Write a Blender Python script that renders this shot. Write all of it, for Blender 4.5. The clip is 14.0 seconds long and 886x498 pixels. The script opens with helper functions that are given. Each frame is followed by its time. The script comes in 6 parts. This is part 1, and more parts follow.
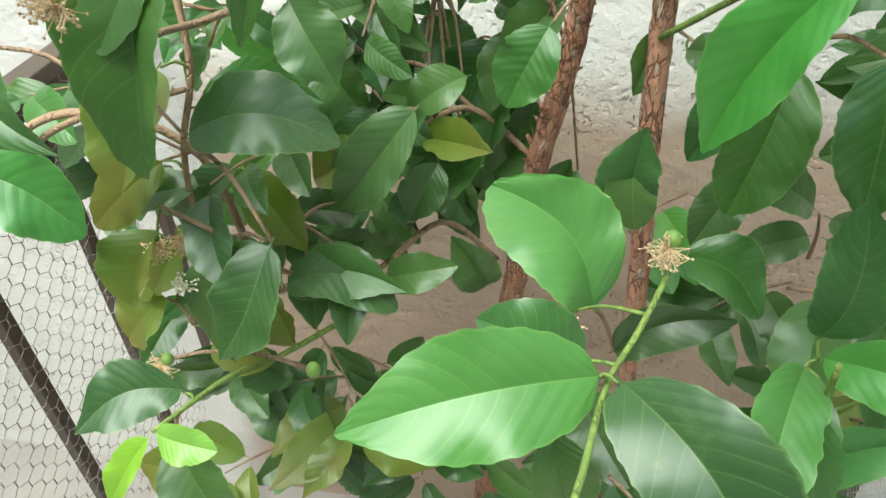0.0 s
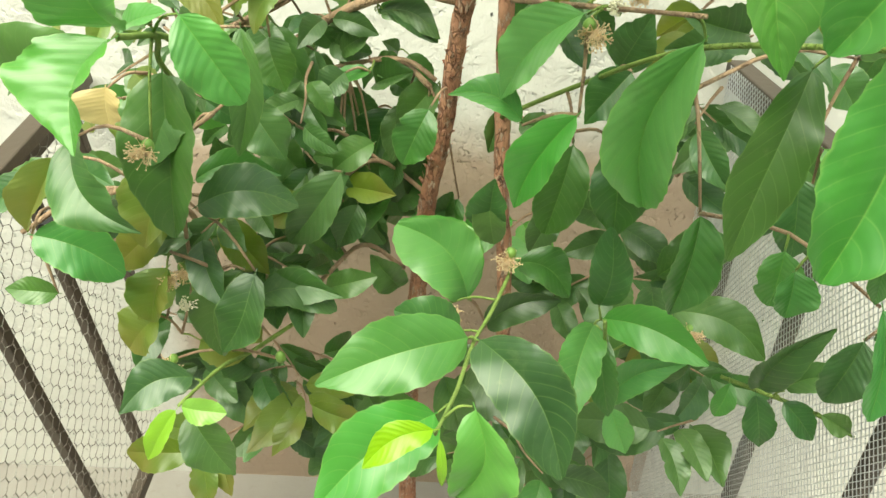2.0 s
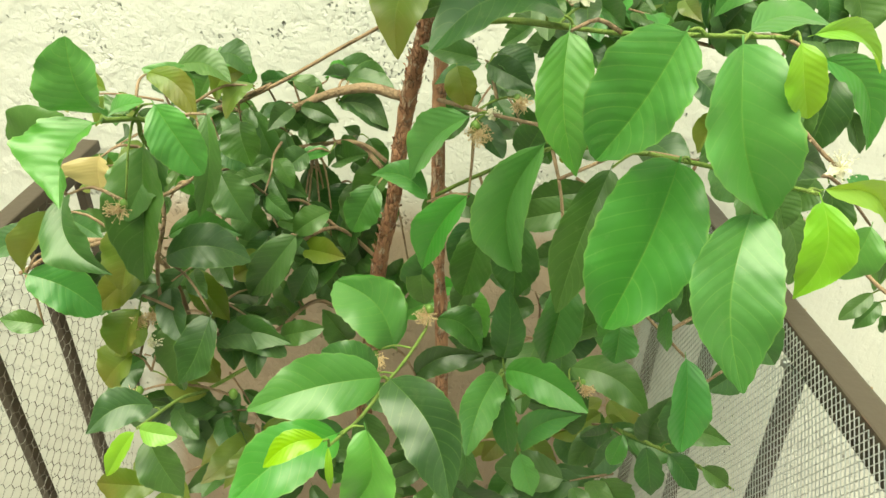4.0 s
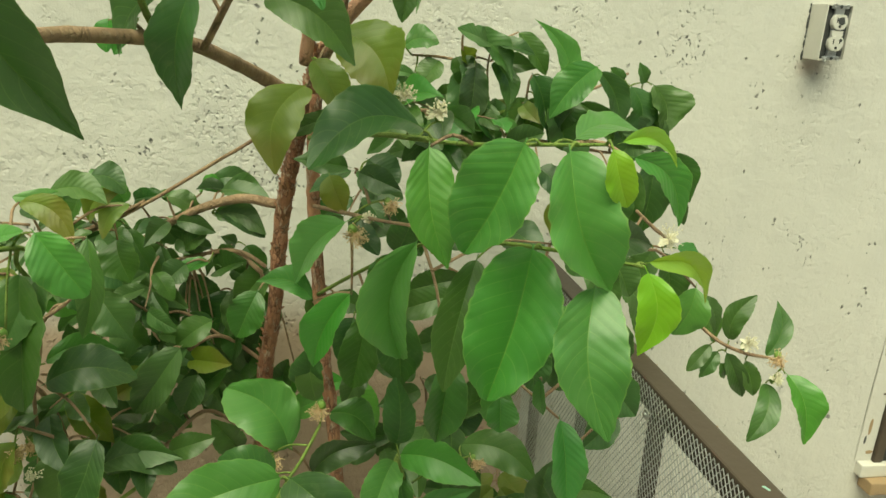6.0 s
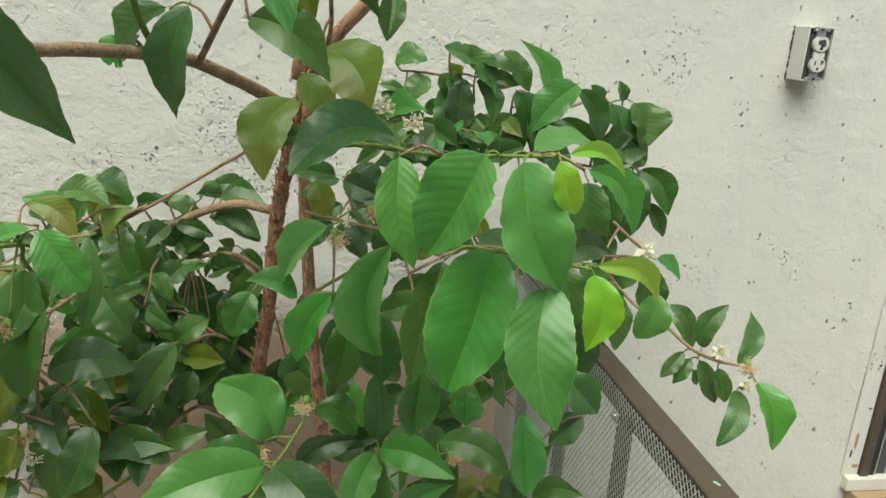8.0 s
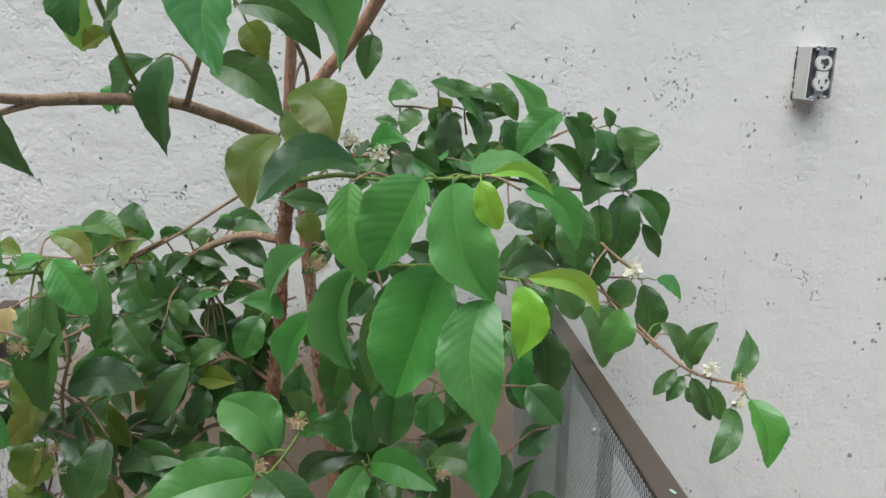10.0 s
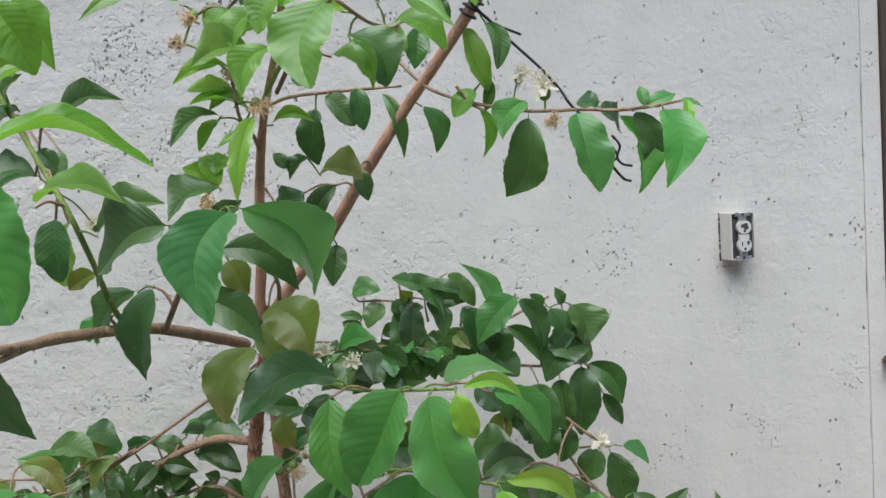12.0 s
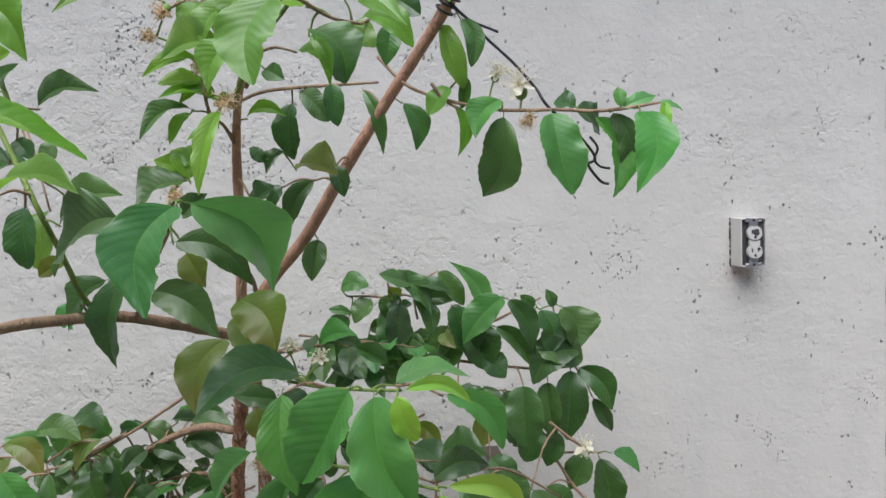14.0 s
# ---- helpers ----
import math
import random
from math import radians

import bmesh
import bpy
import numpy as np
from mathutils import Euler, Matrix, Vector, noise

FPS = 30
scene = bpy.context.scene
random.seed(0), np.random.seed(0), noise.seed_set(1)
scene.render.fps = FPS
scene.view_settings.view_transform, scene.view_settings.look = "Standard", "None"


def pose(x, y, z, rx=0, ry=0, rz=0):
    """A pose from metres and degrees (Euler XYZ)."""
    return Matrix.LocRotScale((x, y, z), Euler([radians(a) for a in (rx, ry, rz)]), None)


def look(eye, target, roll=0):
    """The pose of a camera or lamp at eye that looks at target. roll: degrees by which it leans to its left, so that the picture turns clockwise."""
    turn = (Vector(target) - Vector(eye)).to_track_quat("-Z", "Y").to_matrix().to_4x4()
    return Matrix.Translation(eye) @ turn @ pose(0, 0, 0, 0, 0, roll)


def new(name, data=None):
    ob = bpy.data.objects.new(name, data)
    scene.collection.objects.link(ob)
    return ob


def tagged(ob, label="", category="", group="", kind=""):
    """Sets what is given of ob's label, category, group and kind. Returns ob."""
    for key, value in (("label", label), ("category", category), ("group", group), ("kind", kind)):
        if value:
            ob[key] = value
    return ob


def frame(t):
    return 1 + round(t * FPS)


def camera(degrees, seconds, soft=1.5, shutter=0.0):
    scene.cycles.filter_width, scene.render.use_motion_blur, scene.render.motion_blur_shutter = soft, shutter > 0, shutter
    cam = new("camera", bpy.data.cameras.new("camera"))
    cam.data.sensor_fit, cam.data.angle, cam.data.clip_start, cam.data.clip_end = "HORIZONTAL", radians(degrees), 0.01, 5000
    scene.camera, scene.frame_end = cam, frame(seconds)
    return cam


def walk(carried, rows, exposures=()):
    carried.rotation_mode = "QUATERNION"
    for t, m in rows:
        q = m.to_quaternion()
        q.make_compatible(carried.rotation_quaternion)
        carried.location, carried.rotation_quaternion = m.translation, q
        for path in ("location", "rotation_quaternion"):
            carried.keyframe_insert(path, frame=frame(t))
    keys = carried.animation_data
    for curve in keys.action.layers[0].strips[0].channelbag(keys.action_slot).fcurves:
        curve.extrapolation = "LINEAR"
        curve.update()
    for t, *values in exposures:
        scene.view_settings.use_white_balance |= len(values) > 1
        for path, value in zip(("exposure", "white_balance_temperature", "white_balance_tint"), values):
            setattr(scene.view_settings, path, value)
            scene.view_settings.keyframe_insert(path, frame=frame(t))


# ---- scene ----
cam = camera(63.6, 14.0)
PATH = [
    (0, (0.160, -0.067, 1.211), (-0.129, 1.597, 0.139), 0.9),
    (0.5, (0.115, -0.084, 1.307), (0.030, 1.453, 0.030), 4.7),
    (1, (0.162, -0.188, 1.325), (0.028, 1.417, 0.140), 4.2),
    (1.5, (0.177, -0.238, 1.353), (0.166, 1.432, 0.253), 3.2),
    (2, (0.178, -0.275, 1.366), (0.147, 1.412, 0.294), 1.7),
    (2.5, (0.253, -0.314, 1.382), (0.173, 1.446, 0.436), 3.7),
    (2.7, (0.258, -0.330, 1.388), (0.168, 1.424, 0.448), 4.0),
    (4.8, (0.328, -0.427, 1.430), (0.265, 1.384, 0.583), 3.6),
    (5, (0.343, -0.44, 1.434), (0.23, 1.38, 0.614), 3.0),
    (5.5, (0.318, -0.454, 1.456), (0.366, 1.465, 0.894), 2.2),
    (6, (0.264, -0.444, 1.444), (0.535, 1.432, 0.805), 2.4),
    (6.5, (0.292, -0.479, 1.451), (0.444, 1.423, 0.851), 3.3),
    (7, (0.305, -0.481, 1.454), (0.485, 1.416, 0.847), 3.9),
    (7.5, (0.297, -0.497, 1.460), (0.51, 1.397, 0.851), 2.8),
    (7.7, (0.296, -0.497, 1.456), (0.534, 1.394, 0.849), 3.1),
    (9.8, (0.385, -0.543, 1.445), (0.538, 1.366, 0.869), 1.9),
    (10, (0.403, -0.559, 1.454), (0.452, 1.373, 0.937), 0.3),
    (10.5, (0.366, -0.59, 1.484), (0.542, 1.378, 1.177), -0.4),
    (11, (0.324, -0.584, 1.502), (0.567, 1.398, 1.390), 1.0),
    (11.5, (0.366, -0.614, 1.531), (0.514, 1.38, 1.471), 0.0),
    (11.8, (0.373, -0.592, 1.535), (0.644, 1.386, 1.423), 0.5),
    (12, (0.384, -0.601, 1.520), (0.58, 1.386, 1.414), -3.6),
    (12.3, (0.397, -0.626, 1.515), (0.544, 1.368, 1.459), 0.1),
    (12.5, (0.379, -0.596, 1.506), (0.56, 1.394, 1.425), -1.4),
    (13, (0.404, -0.577, 1.508), (0.572, 1.412, 1.375), -2.0),
    (13.5, (0.456, -0.595, 1.507), (0.6, 1.387, 1.278), 0.2),
    (14, (0.471, -0.598, 1.522), (0.546, 1.397, 1.404), -2.0),
]
EXPOSURES = [
    (0, 1.40, 6050, -3), (1, 1.38, 5750, -3), (1.5, 1.38, 6000, -5), (2, 1.46, 7000, -11), (2.7, 1.46, 7600, -15), (4.8, 1.18, 7900, -19), (5.1, 1.12, 8100, -19), (5.4, 0.74, 8300, -22), (5.8, 0.58, 8100, -20),
    (6.5, 0.53, 7800, -17), (7.0, 0.54, 7350, -13), (7.7, 0.55, 6800, -8), (9.8, 0.50, 5780, 5), (11, 0.37, 5800, 6), (12.5, 0.34, 5800, 8), (14, 0.32, 5860, 10),
]
walk(cam, [(t, look(eye, target, roll)) for t, eye, target, roll in PATH], EXPOSURES)

# ---- light ----
world = bpy.data.worlds.new("sky")
scene.world = world
world.use_nodes = True
wn = world.node_tree.nodes
sky = wn.new("ShaderNodeTexSky")
sky.sky_type = "NISHITA"
sky.sun_disc = False
sky.sun_elevation = radians(61)
sky.sun_rotation = radians(200)
sky.air_density, sky.dust_density, sky.ozone_density = 1.0, 3.0, 1.0
wn["Background"].inputs["Strength"].default_value = 0.092
world.node_tree.links.new(sky.outputs[0], wn["Background"].inputs["Color"])
sun = new("sun", bpy.data.lights.new("sun", "SUN"))
sun.data.energy, sun.data.angle, sun.data.color = 3.0, radians(58), (1.0, 0.95, 0.88)
sun.matrix_world = look((-1.1, -3.0, 6.0), (0, 0, 0))


# ---- materials ----
class Nodes:
    """Short hand for building one node material."""

    def __init__(self, name):
        self.mat = bpy.data.materials.new(name)
        self.mat.use_nodes = True
        self.tree = self.mat.node_tree
        self.bsdf = self.tree.nodes["Principled BSDF"]
        self.out = self.tree.nodes["Material Output"]

    def add(self, kind, **inputs):
        node = self.tree.nodes.new(kind)
        for key, value in inputs.items():
            self.set(node, key.replace("_", " "), value)
        return node

    def set(self, node, key, value):
        if isinstance(value, bpy.types.NodeSocket):
            self.tree.links.new(value, node.inputs[key])
        else:
            node.inputs[key].default_value = value

    def coord(self, which="Object"):
        return self.add("ShaderNodeTexCoord").outputs[which]

    def noise(self, vector, scale, detail=4.0, rough=0.55):
        return self.add("ShaderNodeTexNoise", Vector=vector, Scale=scale, Detail=detail, Roughness=rough).outputs["Fac"]

    def ramp(self, fac, *stops):
        node = self.add("ShaderNodeValToRGB", Fac=fac)
        el = node.color_ramp.elements
        while len(el) < len(stops):
            el.new(0.5)
        for e, (p, c) in zip(el, stops):
            e.position = p
            e.color = (*c, 1) if isinstance(c, tuple) else (c, c, c, 1)
        return node.outputs["Color"]

    def math(self, op, a, b=0.0, c=0.0):
        node = self.tree.nodes.new("ShaderNodeMath")
        node.operation = op
        for i, v in enumerate((a, b, c)):
            self.set(node, i, v)
        return node.outputs[0]

    def mix(self, fac, a, b, blend="MIX"):
        node = self.tree.nodes.new("ShaderNodeMix")
        node.data_type, node.blend_type = "RGBA", blend
        for i, v in ((0, fac), (6, a), (7, b)):
            if isinstance(v, tuple):
                v = (*v, 1)
            self.set(node, i, v)
        return node.outputs[2]

    def bump(self, height, strength, distance=0.01, normal=None):
        node = self.add("ShaderNodeBump", Height=height, Strength=strength, Distance=distance)
        if normal is not None:
            self.set(node, "Normal", normal)
        return node.outputs["Normal"]

    def finish(self, color, rough, normal=None, metal=0.0, **more):
        b = self.bsdf
        self.set(b, "Base Color", (*color, 1) if isinstance(color, tuple) else color)
        self.set(b, "Roughness", rough)
        self.set(b, "Metallic", metal)
        if normal is not None:
            self.set(b, "Normal", normal)
        for k, v in more.items():
            self.set(b, k.replace("_", " "), v)
        return self.mat


def plaster_material():
    n = Nodes("stucco")
    p = n.coord()
    sep = n.add("ShaderNodeSeparateXYZ", Vector=p)
    x, z = sep.outputs["X"], sep.outputs["Z"]
    blotch = n.noise(p, 2.2, 5.0)
    fine = n.noise(p, 38.0, 6.0, 0.65)
    base = n.ramp(blotch, (0.3, (0.63, 0.612, 0.575)), (0.7, (0.71, 0.688, 0.65)))
    # dark pits where the paint has flaked off, gathered in loose patches
    bent = n.add("ShaderNodeMixRGB", Fac=0.010, Color1=p, Color2=n.add("ShaderNodeTexNoise", Vector=p, Scale=120.0, Detail=3.0).outputs["Color"]).outputs[0]
    stretch = n.add("ShaderNodeMapping", Vector=bent, Scale=(1.0, 1.0, 0.62)).outputs[0]

    def pits(scale, radius, clump, low, high):
        cells = n.add("ShaderNodeTexVoronoi", Vector=stretch, Scale=scale)
        ragged = n.math("ADD", cells.outputs["Distance"], n.math("MULTIPLY", n.math("SUBTRACT", n.noise(p, scale * 2.6, 3.0), 0.5), radius * 2.4))
        dot = n.ramp(ragged, (radius * 0.55, 1.0), (radius * 0.95, 0.0))
        return n.math("MULTIPLY", dot, n.ramp(n.noise(p, clump, 3.0, 0.6), (low, 0.0), (high, 1.0)))

    spot = n.math("MAXIMUM", pits(130.0, 0.27, 9.0, 0.60, 0.645), n.math("MAXIMUM", pits(75.0, 0.24, 13.0, 0.60, 0.64), pits(36.0, 0.085, 4.0, 0.47, 0.57)))
    base = n.mix(n.math("MULTIPLY", spot, 0.72), base, (0.10, 0.098, 0.10))
    # faint grey weathering streaks
    streak = n.add("ShaderNodeMapping", Vector=p, Scale=(7.0, 1.0, 0.8)).outputs[0]
    base = n.mix(n.ramp(n.noise(streak, 1.6, 4.0), (0.52, 0.0), (0.75, 0.35)), base, (0.58, 0.57, 0.55))
    # rusty run below the power outlet
    run = n.add("ShaderNodeMapping", Vector=p, Location=(-1.137 / 0.045, 0.0, -1.366 / 0.030), Scale=(1 / 0.045, 0.0, 1 / 0.030)).outputs[0]
    far = n.add("ShaderNodeVectorMath", Vector=run)
    far.operation = "LENGTH"
    near = n.ramp(n.math("ADD", far.outputs["Value"], n.math("MULTIPLY", n.noise(p, 45.0, 3.0), 0.6)), (0.35, 0.55), (1.25, 0.0))
    base = n.mix(near, base, (0.40, 0.27, 0.22))
    # pinkish brown tone low down behind the plant, with an uneven upper edge
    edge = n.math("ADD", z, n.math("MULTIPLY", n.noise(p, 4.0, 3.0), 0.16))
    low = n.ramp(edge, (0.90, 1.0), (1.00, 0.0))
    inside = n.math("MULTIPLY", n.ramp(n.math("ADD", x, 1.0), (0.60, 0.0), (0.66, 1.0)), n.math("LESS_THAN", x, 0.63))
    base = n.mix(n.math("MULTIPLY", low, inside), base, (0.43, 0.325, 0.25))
    lumps = n.math("MULTIPLY", n.noise(p, 21.0, 3.0, 0.5), 0.34)
    pit = n.math("MULTIPLY", n.ramp(n.noise(p, 110.0, 2.0, 0.5), (0.52, 0.0), (0.74, 1.0)), n.ramp(n.noise(p, 9.0, 3.0), (0.46, 0.03), (0.64, 0.10)))
    grain = n.math("MULTIPLY", n.noise(p, 75.0, 5.0, 0.65), 0.15)
    rough_h = n.math("SUBTRACT", n.math("ADD", lumps, grain), pit)
    rough_h = n.math("SUBTRACT", rough_h, n.math("MULTIPLY", spot, 0.5))
    where = n.math("MULTIPLY", n.ramp(n.noise(p, 1.7, 2.0), (0.35, 0.5), (0.65, 1.0)), n.ramp(x, (0.15, 0.85), (0.8, 0.70)))
    return n.finish(base, 0.92, n.bump(n.math("MULTIPLY", rough_h, where), 1.0, 0.026))


def floor_material():
    n = Nodes("cement_floor")
    p = n.coord()
    base = n.ramp(n.noise(p, 3.0, 6.0), (0.3, (0.29, 0.265, 0.245)), (0.7, (0.39, 0.36, 0.335)))
    base = n.mix(n.ramp(n.noise(p, 40.0, 3.0), (0.6, 0.0), (0.75, 0.5)), base, (0.28, 0.25, 0.22))
    return n.finish(base, 0.85, n.bump(n.noise(p, 60.0, 5.0), 0.3, 0.005))


def paint_material(name, color, wear, scale=30.0, rough=0.45, amount=0.62):
    n = Nodes(name)
    p = n.coord()
    mask = n.ramp(n.noise(p, scale, 5.0, 0.65), (amount, 0.0), (amount + 0.05, 1.0))
    tone = n.mix(n.ramp(n.noise(p, 6.0, 3.0), (0.3, 0.0), (0.7, 0.5)), color, tuple(c * 0.7 for c in color))
    return n.finish(n.mix(mask, tone, wear), rough, n.bump(n.noise(p, 90.0, 4.0), 0.25, 0.002))


def metal_material(name, color, rough=0.4):
    n = Nodes(name)
    p = n.coord()
    tone = n.mix(n.noise(p, 45.0, 4.0), tuple(c * 0.6 for c in color), color)
    return n.finish(tone, n.ramp(n.noise(p, 70.0, 3.0), (0.3, rough * 0.7), (0.7, rough * 1.3)), metal=0.9)


def leaf_material(name, dark, light, vein, glow=0.25, rough=0.42, brown=0.0):
    """A leaf blade: midrib and side veins by the blade's own coordinates, gloss above, light let through."""
    n = Nodes(name)
    uv = n.add("ShaderNodeUVMap").outputs["UV"]
    p = n.coord()
    rnd = n.add("ShaderNodeObjectInfo").outputs["Random"]
    sep = n.add("ShaderNodeSeparateXYZ", Vector=uv)
    u, v = sep.outputs["X"], sep.outputs["Y"]
    off = n.math("ABSOLUTE", n.math("SUBTRACT", u, 0.5))
    rib = n.ramp(off, (0.003, 1.0), (0.016, 0.0))
    # side veins curve forward towards the margin
    warp = n.math("MULTIPLY", n.noise(p, 18.0, 2.0), 0.4)
    lane = n.math("ADD", n.math("SUBTRACT", n.math("MULTIPLY", v, 10.5), n.math("MULTIPLY", n.math("POWER", off, 1.25), 5.6)), warp)
    saw = n.math("ABSOLUTE", n.math("SUBTRACT", n.math("FRACT", lane), 0.5))
    side = n.ramp(saw, (0.0, 1.0), (0.065, 0.0))
    tone = n.math("ADD", n.math("MULTIPLY", n.noise(p, 16.0, 4.0), 0.75), n.math("MULTIPLY", n.math("SUBTRACT", rnd, 0.5), 0.55))
    base = n.ramp(tone, (0.05, dark), (0.75, light))
    # some blades are yellower, some bluer
    hue = n.add("ShaderNodeHueSaturation", Color=base, Hue=n.math("ADD", 0.482, n.math("MULTIPLY", n.math("FRACT", n.math("MULTIPLY", rnd, 7.3)), 0.036)), Saturation=n.math("ADD", 0.86, n.math("MULTIPLY", n.math("FRACT", n.math("MULTIPLY", rnd, 13.7)), 0.22)))
    base = hue.outputs["Color"]
    dull = n.ramp(n.math("FRACT", n.math("MULTIPLY", rnd, 23.9)), (0.35, 0.0), (1.0, 0.55))
    base = n.mix(n.math("MULTIPLY", dull, n.ramp(n.noise(p, 9.0, 2.0), (0.3, 0.4), (0.7, 1.0))), base, tuple(0.5 * a + 0.5 * b for a, b in zip((0.13, 0.165, 0.055), light)))
    # dust and pale scars
    base = n.mix(n.ramp(n.noise(p, 70.0, 4.0, 0.7), (0.58, 0.0), (0.78, 0.20)), base, (0.27, 0.33, 0.14))
    faint = n.ramp(n.noise(p, 26.0, 2.0), (0.35, 0.13), (0.7, 0.46))
    base = n.mix(n.math("MULTIPLY", side, faint), base, vein)
    base = n.mix(n.math("MULTIPLY", rib, 0.42), base, vein)
    # rim light put into the colour: a thin pale margin, a little uneven
    rim = n.math("MULTIPLY", n.ramp(off, (0.470, 0.0), (0.492, 1.0)), n.ramp(n.noise(p, 60.0, 2.0), (0.35, 0.15), (0.65, 0.65)))
    base = n.mix(rim, base, vein)
    if brown:
        age = n.ramp(n.math("ADD", n.noise(p, 14.0, 3.0), n.math("MULTIPLY", v, 0.35)), (0.62, 0.0), (0.85, brown))
        base = n.mix(age, base, (0.22, 0.13, 0.04))
    swell = n.math("ADD", n.math("MULTIPLY", n.math("COSINE", n.math("MULTIPLY", lane, 6.2832)), 0.15), n.math("MULTIPLY", n.ramp(off, (0.0, 0.0), (0.035, 1.0)), 0.16))
    normal = n.bump(n.math("MULTIPLY", swell, n.math("ADD", 0.35, n.math("MULTIPLY", n.math("FRACT", n.math("MULTIPLY", rnd, 5.1)), 0.5))), 0.48, 0.0022, n.bump(n.noise(p, 55.0, 3.0), 0.18, 0.0015))
    n.finish(base, n.ramp(n.noise(p, 30.0, 3.0), (0.3, rough), (0.7, rough + 0.16)), normal, Specular_IOR_Level=0.5, Coat_Weight=0.60, Coat_Roughness=0.27)
    through_light = n.add("ShaderNodeBsdfTranslucent", Color=n.mix(0.55, base, tuple(min(1.0, c * 2.6) for c in light)))
    mix = n.add("ShaderNodeMixShader", Fac=glow)
    n.tree.links.new(n.bsdf.outputs[0], mix.inputs[1])
    n.tree.links.new(through_light.outputs[0], mix.inputs[2])
    n.tree.links.new(mix.outputs[0], n.out.inputs["Surface"])
    return n.mat


def bark_material(name, light, dark, flake, peel=0.7):
    """Peeling bark: long plates with dark cracks round them, paler where a plate has just come off."""
    n = Nodes(name)
    p = n.coord()
    long = n.add("ShaderNodeMapping", Vector=p, Scale=(1.0, 1.0, 0.38)).outputs[0]
    bent = n.add("ShaderNodeMixRGB", Fac=0.012, Color1=long, Color2=n.add("ShaderNodeTexNoise", Vector=p, Scale=60.0, Detail=3.0).outputs["Color"]).outputs[0]
    plates = n.tree.nodes.new("ShaderNodeTexVoronoi")
    plates.feature = "DISTANCE_TO_EDGE"
    n.set(plates, "Vector", bent)
    n.set(plates, "Scale", 170.0)
    crack = n.ramp(plates.outputs["Distance"], (0.0, 1.0), (0.11, 0.0))
    crack = n.math("MULTIPLY", crack, n.ramp(n.noise(p, 45.0, 2.0), (0.42, 0.0), (0.58, 1.0)))
    base = n.ramp(n.noise(long, 48.0, 6.0, 0.7), (0.34, dark), (0.64, light))
    scale = n.ramp(n.noise(long, 130.0, 5.0, 0.7), (0.55, 0.0), (0.59, 1.0))
    base = n.mix(n.math("MULTIPLY", scale, peel), base, flake)
    base = n.mix(n.math("MULTIPLY", crack, peel), base, tuple(c * 0.45 for c in dark))
    h = n.math("ADD", n.noise(long, 80.0, 6.0, 0.7), n.math("SUBTRACT", n.math("MULTIPLY", scale, 0.55), n.math("MULTIPLY", crack, 0.7)))
    return n.finish(base, 0.8, n.bump(h, 0.55 + 0.5 * peel, 0.005))


STUCCO = plaster_material()
CEMENT = floor_material()
BROWN_PAINT = paint_material("brown_rail_paint", (0.088, 0.066, 0.049), (0.22, 0.17, 0.13), 26.0, 0.42, 0.70)
RUST = paint_material("rusty_frame", (0.105, 0.048, 0.034), (0.05, 0.042, 0.04), 18.0, 0.6, 0.55)
ZINC = metal_material("zinc_wire", (0.78, 0.79, 0.79), 0.38)
RUSTY_WIRE = paint_material("weathered_wire", (0.22, 0.19, 0.17), (0.40, 0.38, 0.36), 30.0, 0.6, 0.5)
BLACK = paint_material("black_rubber", (0.022, 0.022, 0.024), (0.06, 0.06, 0.06), 40.0, 0.5, 0.66)
ALU = metal_material("aluminium", (0.75, 0.76, 0.78), 0.35)
LEAF = leaf_material("guava_leaf", (0.021, 0.066, 0.013), (0.072, 0.182, 0.032), (0.18, 0.29, 0.08), 0.18, 0.42)
LEAF_BRIGHT = leaf_material("bright_guava_leaf", (0.044, 0.175, 0.030), (0.115, 0.345, 0.062), (0.24, 0.40, 0.10), 0.25, 0.38)
# lighter, yellower green for upper leaves, with the stronger sunlight put into the colour
LEAF_SUNLIT = leaf_material("sunlit_guava_leaf", (0.085, 0.225, 0.015), (0.195, 0.395, 0.032), (0.32, 0.48, 0.12), 0.36, 0.38)
LEAF_LIME = leaf_material("young_lime_leaf", (0.20, 0.46, 0.02), (0.30, 0.60, 0.03), (0.45, 0.66, 0.12), 0.38, 0.4)
LEAF_OLD = leaf_material("ageing_guava_leaf", (0.085, 0.155, 0.014), (0.175, 0.245, 0.030), (0.28, 0.32, 0.09), 0.36, 0.5, 0.45)
BARK = bark_material("guava_bark", (0.60, 0.31, 0.195), (0.37, 0.165, 0.10), (0.66, 0.50, 0.39), 0.75)
TWIG = bark_material("guava_twig", (0.46, 0.31, 0.20), (0.30, 0.19, 0.12), (0.50, 0.39, 0.28), 0.3)
SMOOTH_BARK = bark_material("smooth_bark", (0.66, 0.38, 0.27), (0.50, 0.27, 0.18), (0.66, 0.45, 0.34), 0.25)
GREEN_TWIG = bark_material("green_twig", (0.25, 0.34, 0.08), (0.16, 0.25, 0.05), (0.33, 0.36, 0.14), 0.15)
LEAF_DRY = leaf_material("dry_leaf", (0.42, 0.28, 0.10), (0.58, 0.43, 0.18), (0.6, 0.48, 0.26), 0.35, 0.6)
CREAM_PAINT = paint_material("cream_paint", (0.74, 0.71, 0.66), (0.28, 0.25, 0.22), 45.0, 0.55, 0.66)
DARK_GREY = paint_material("dark_grey", (0.07, 0.072, 0.075), (0.2, 0.2, 0.2), 60.0, 0.5, 0.66)
IVORY = paint_material("ivory_plastic", (0.72, 0.70, 0.66), (0.4, 0.38, 0.34), 90.0, 0.35, 0.7)
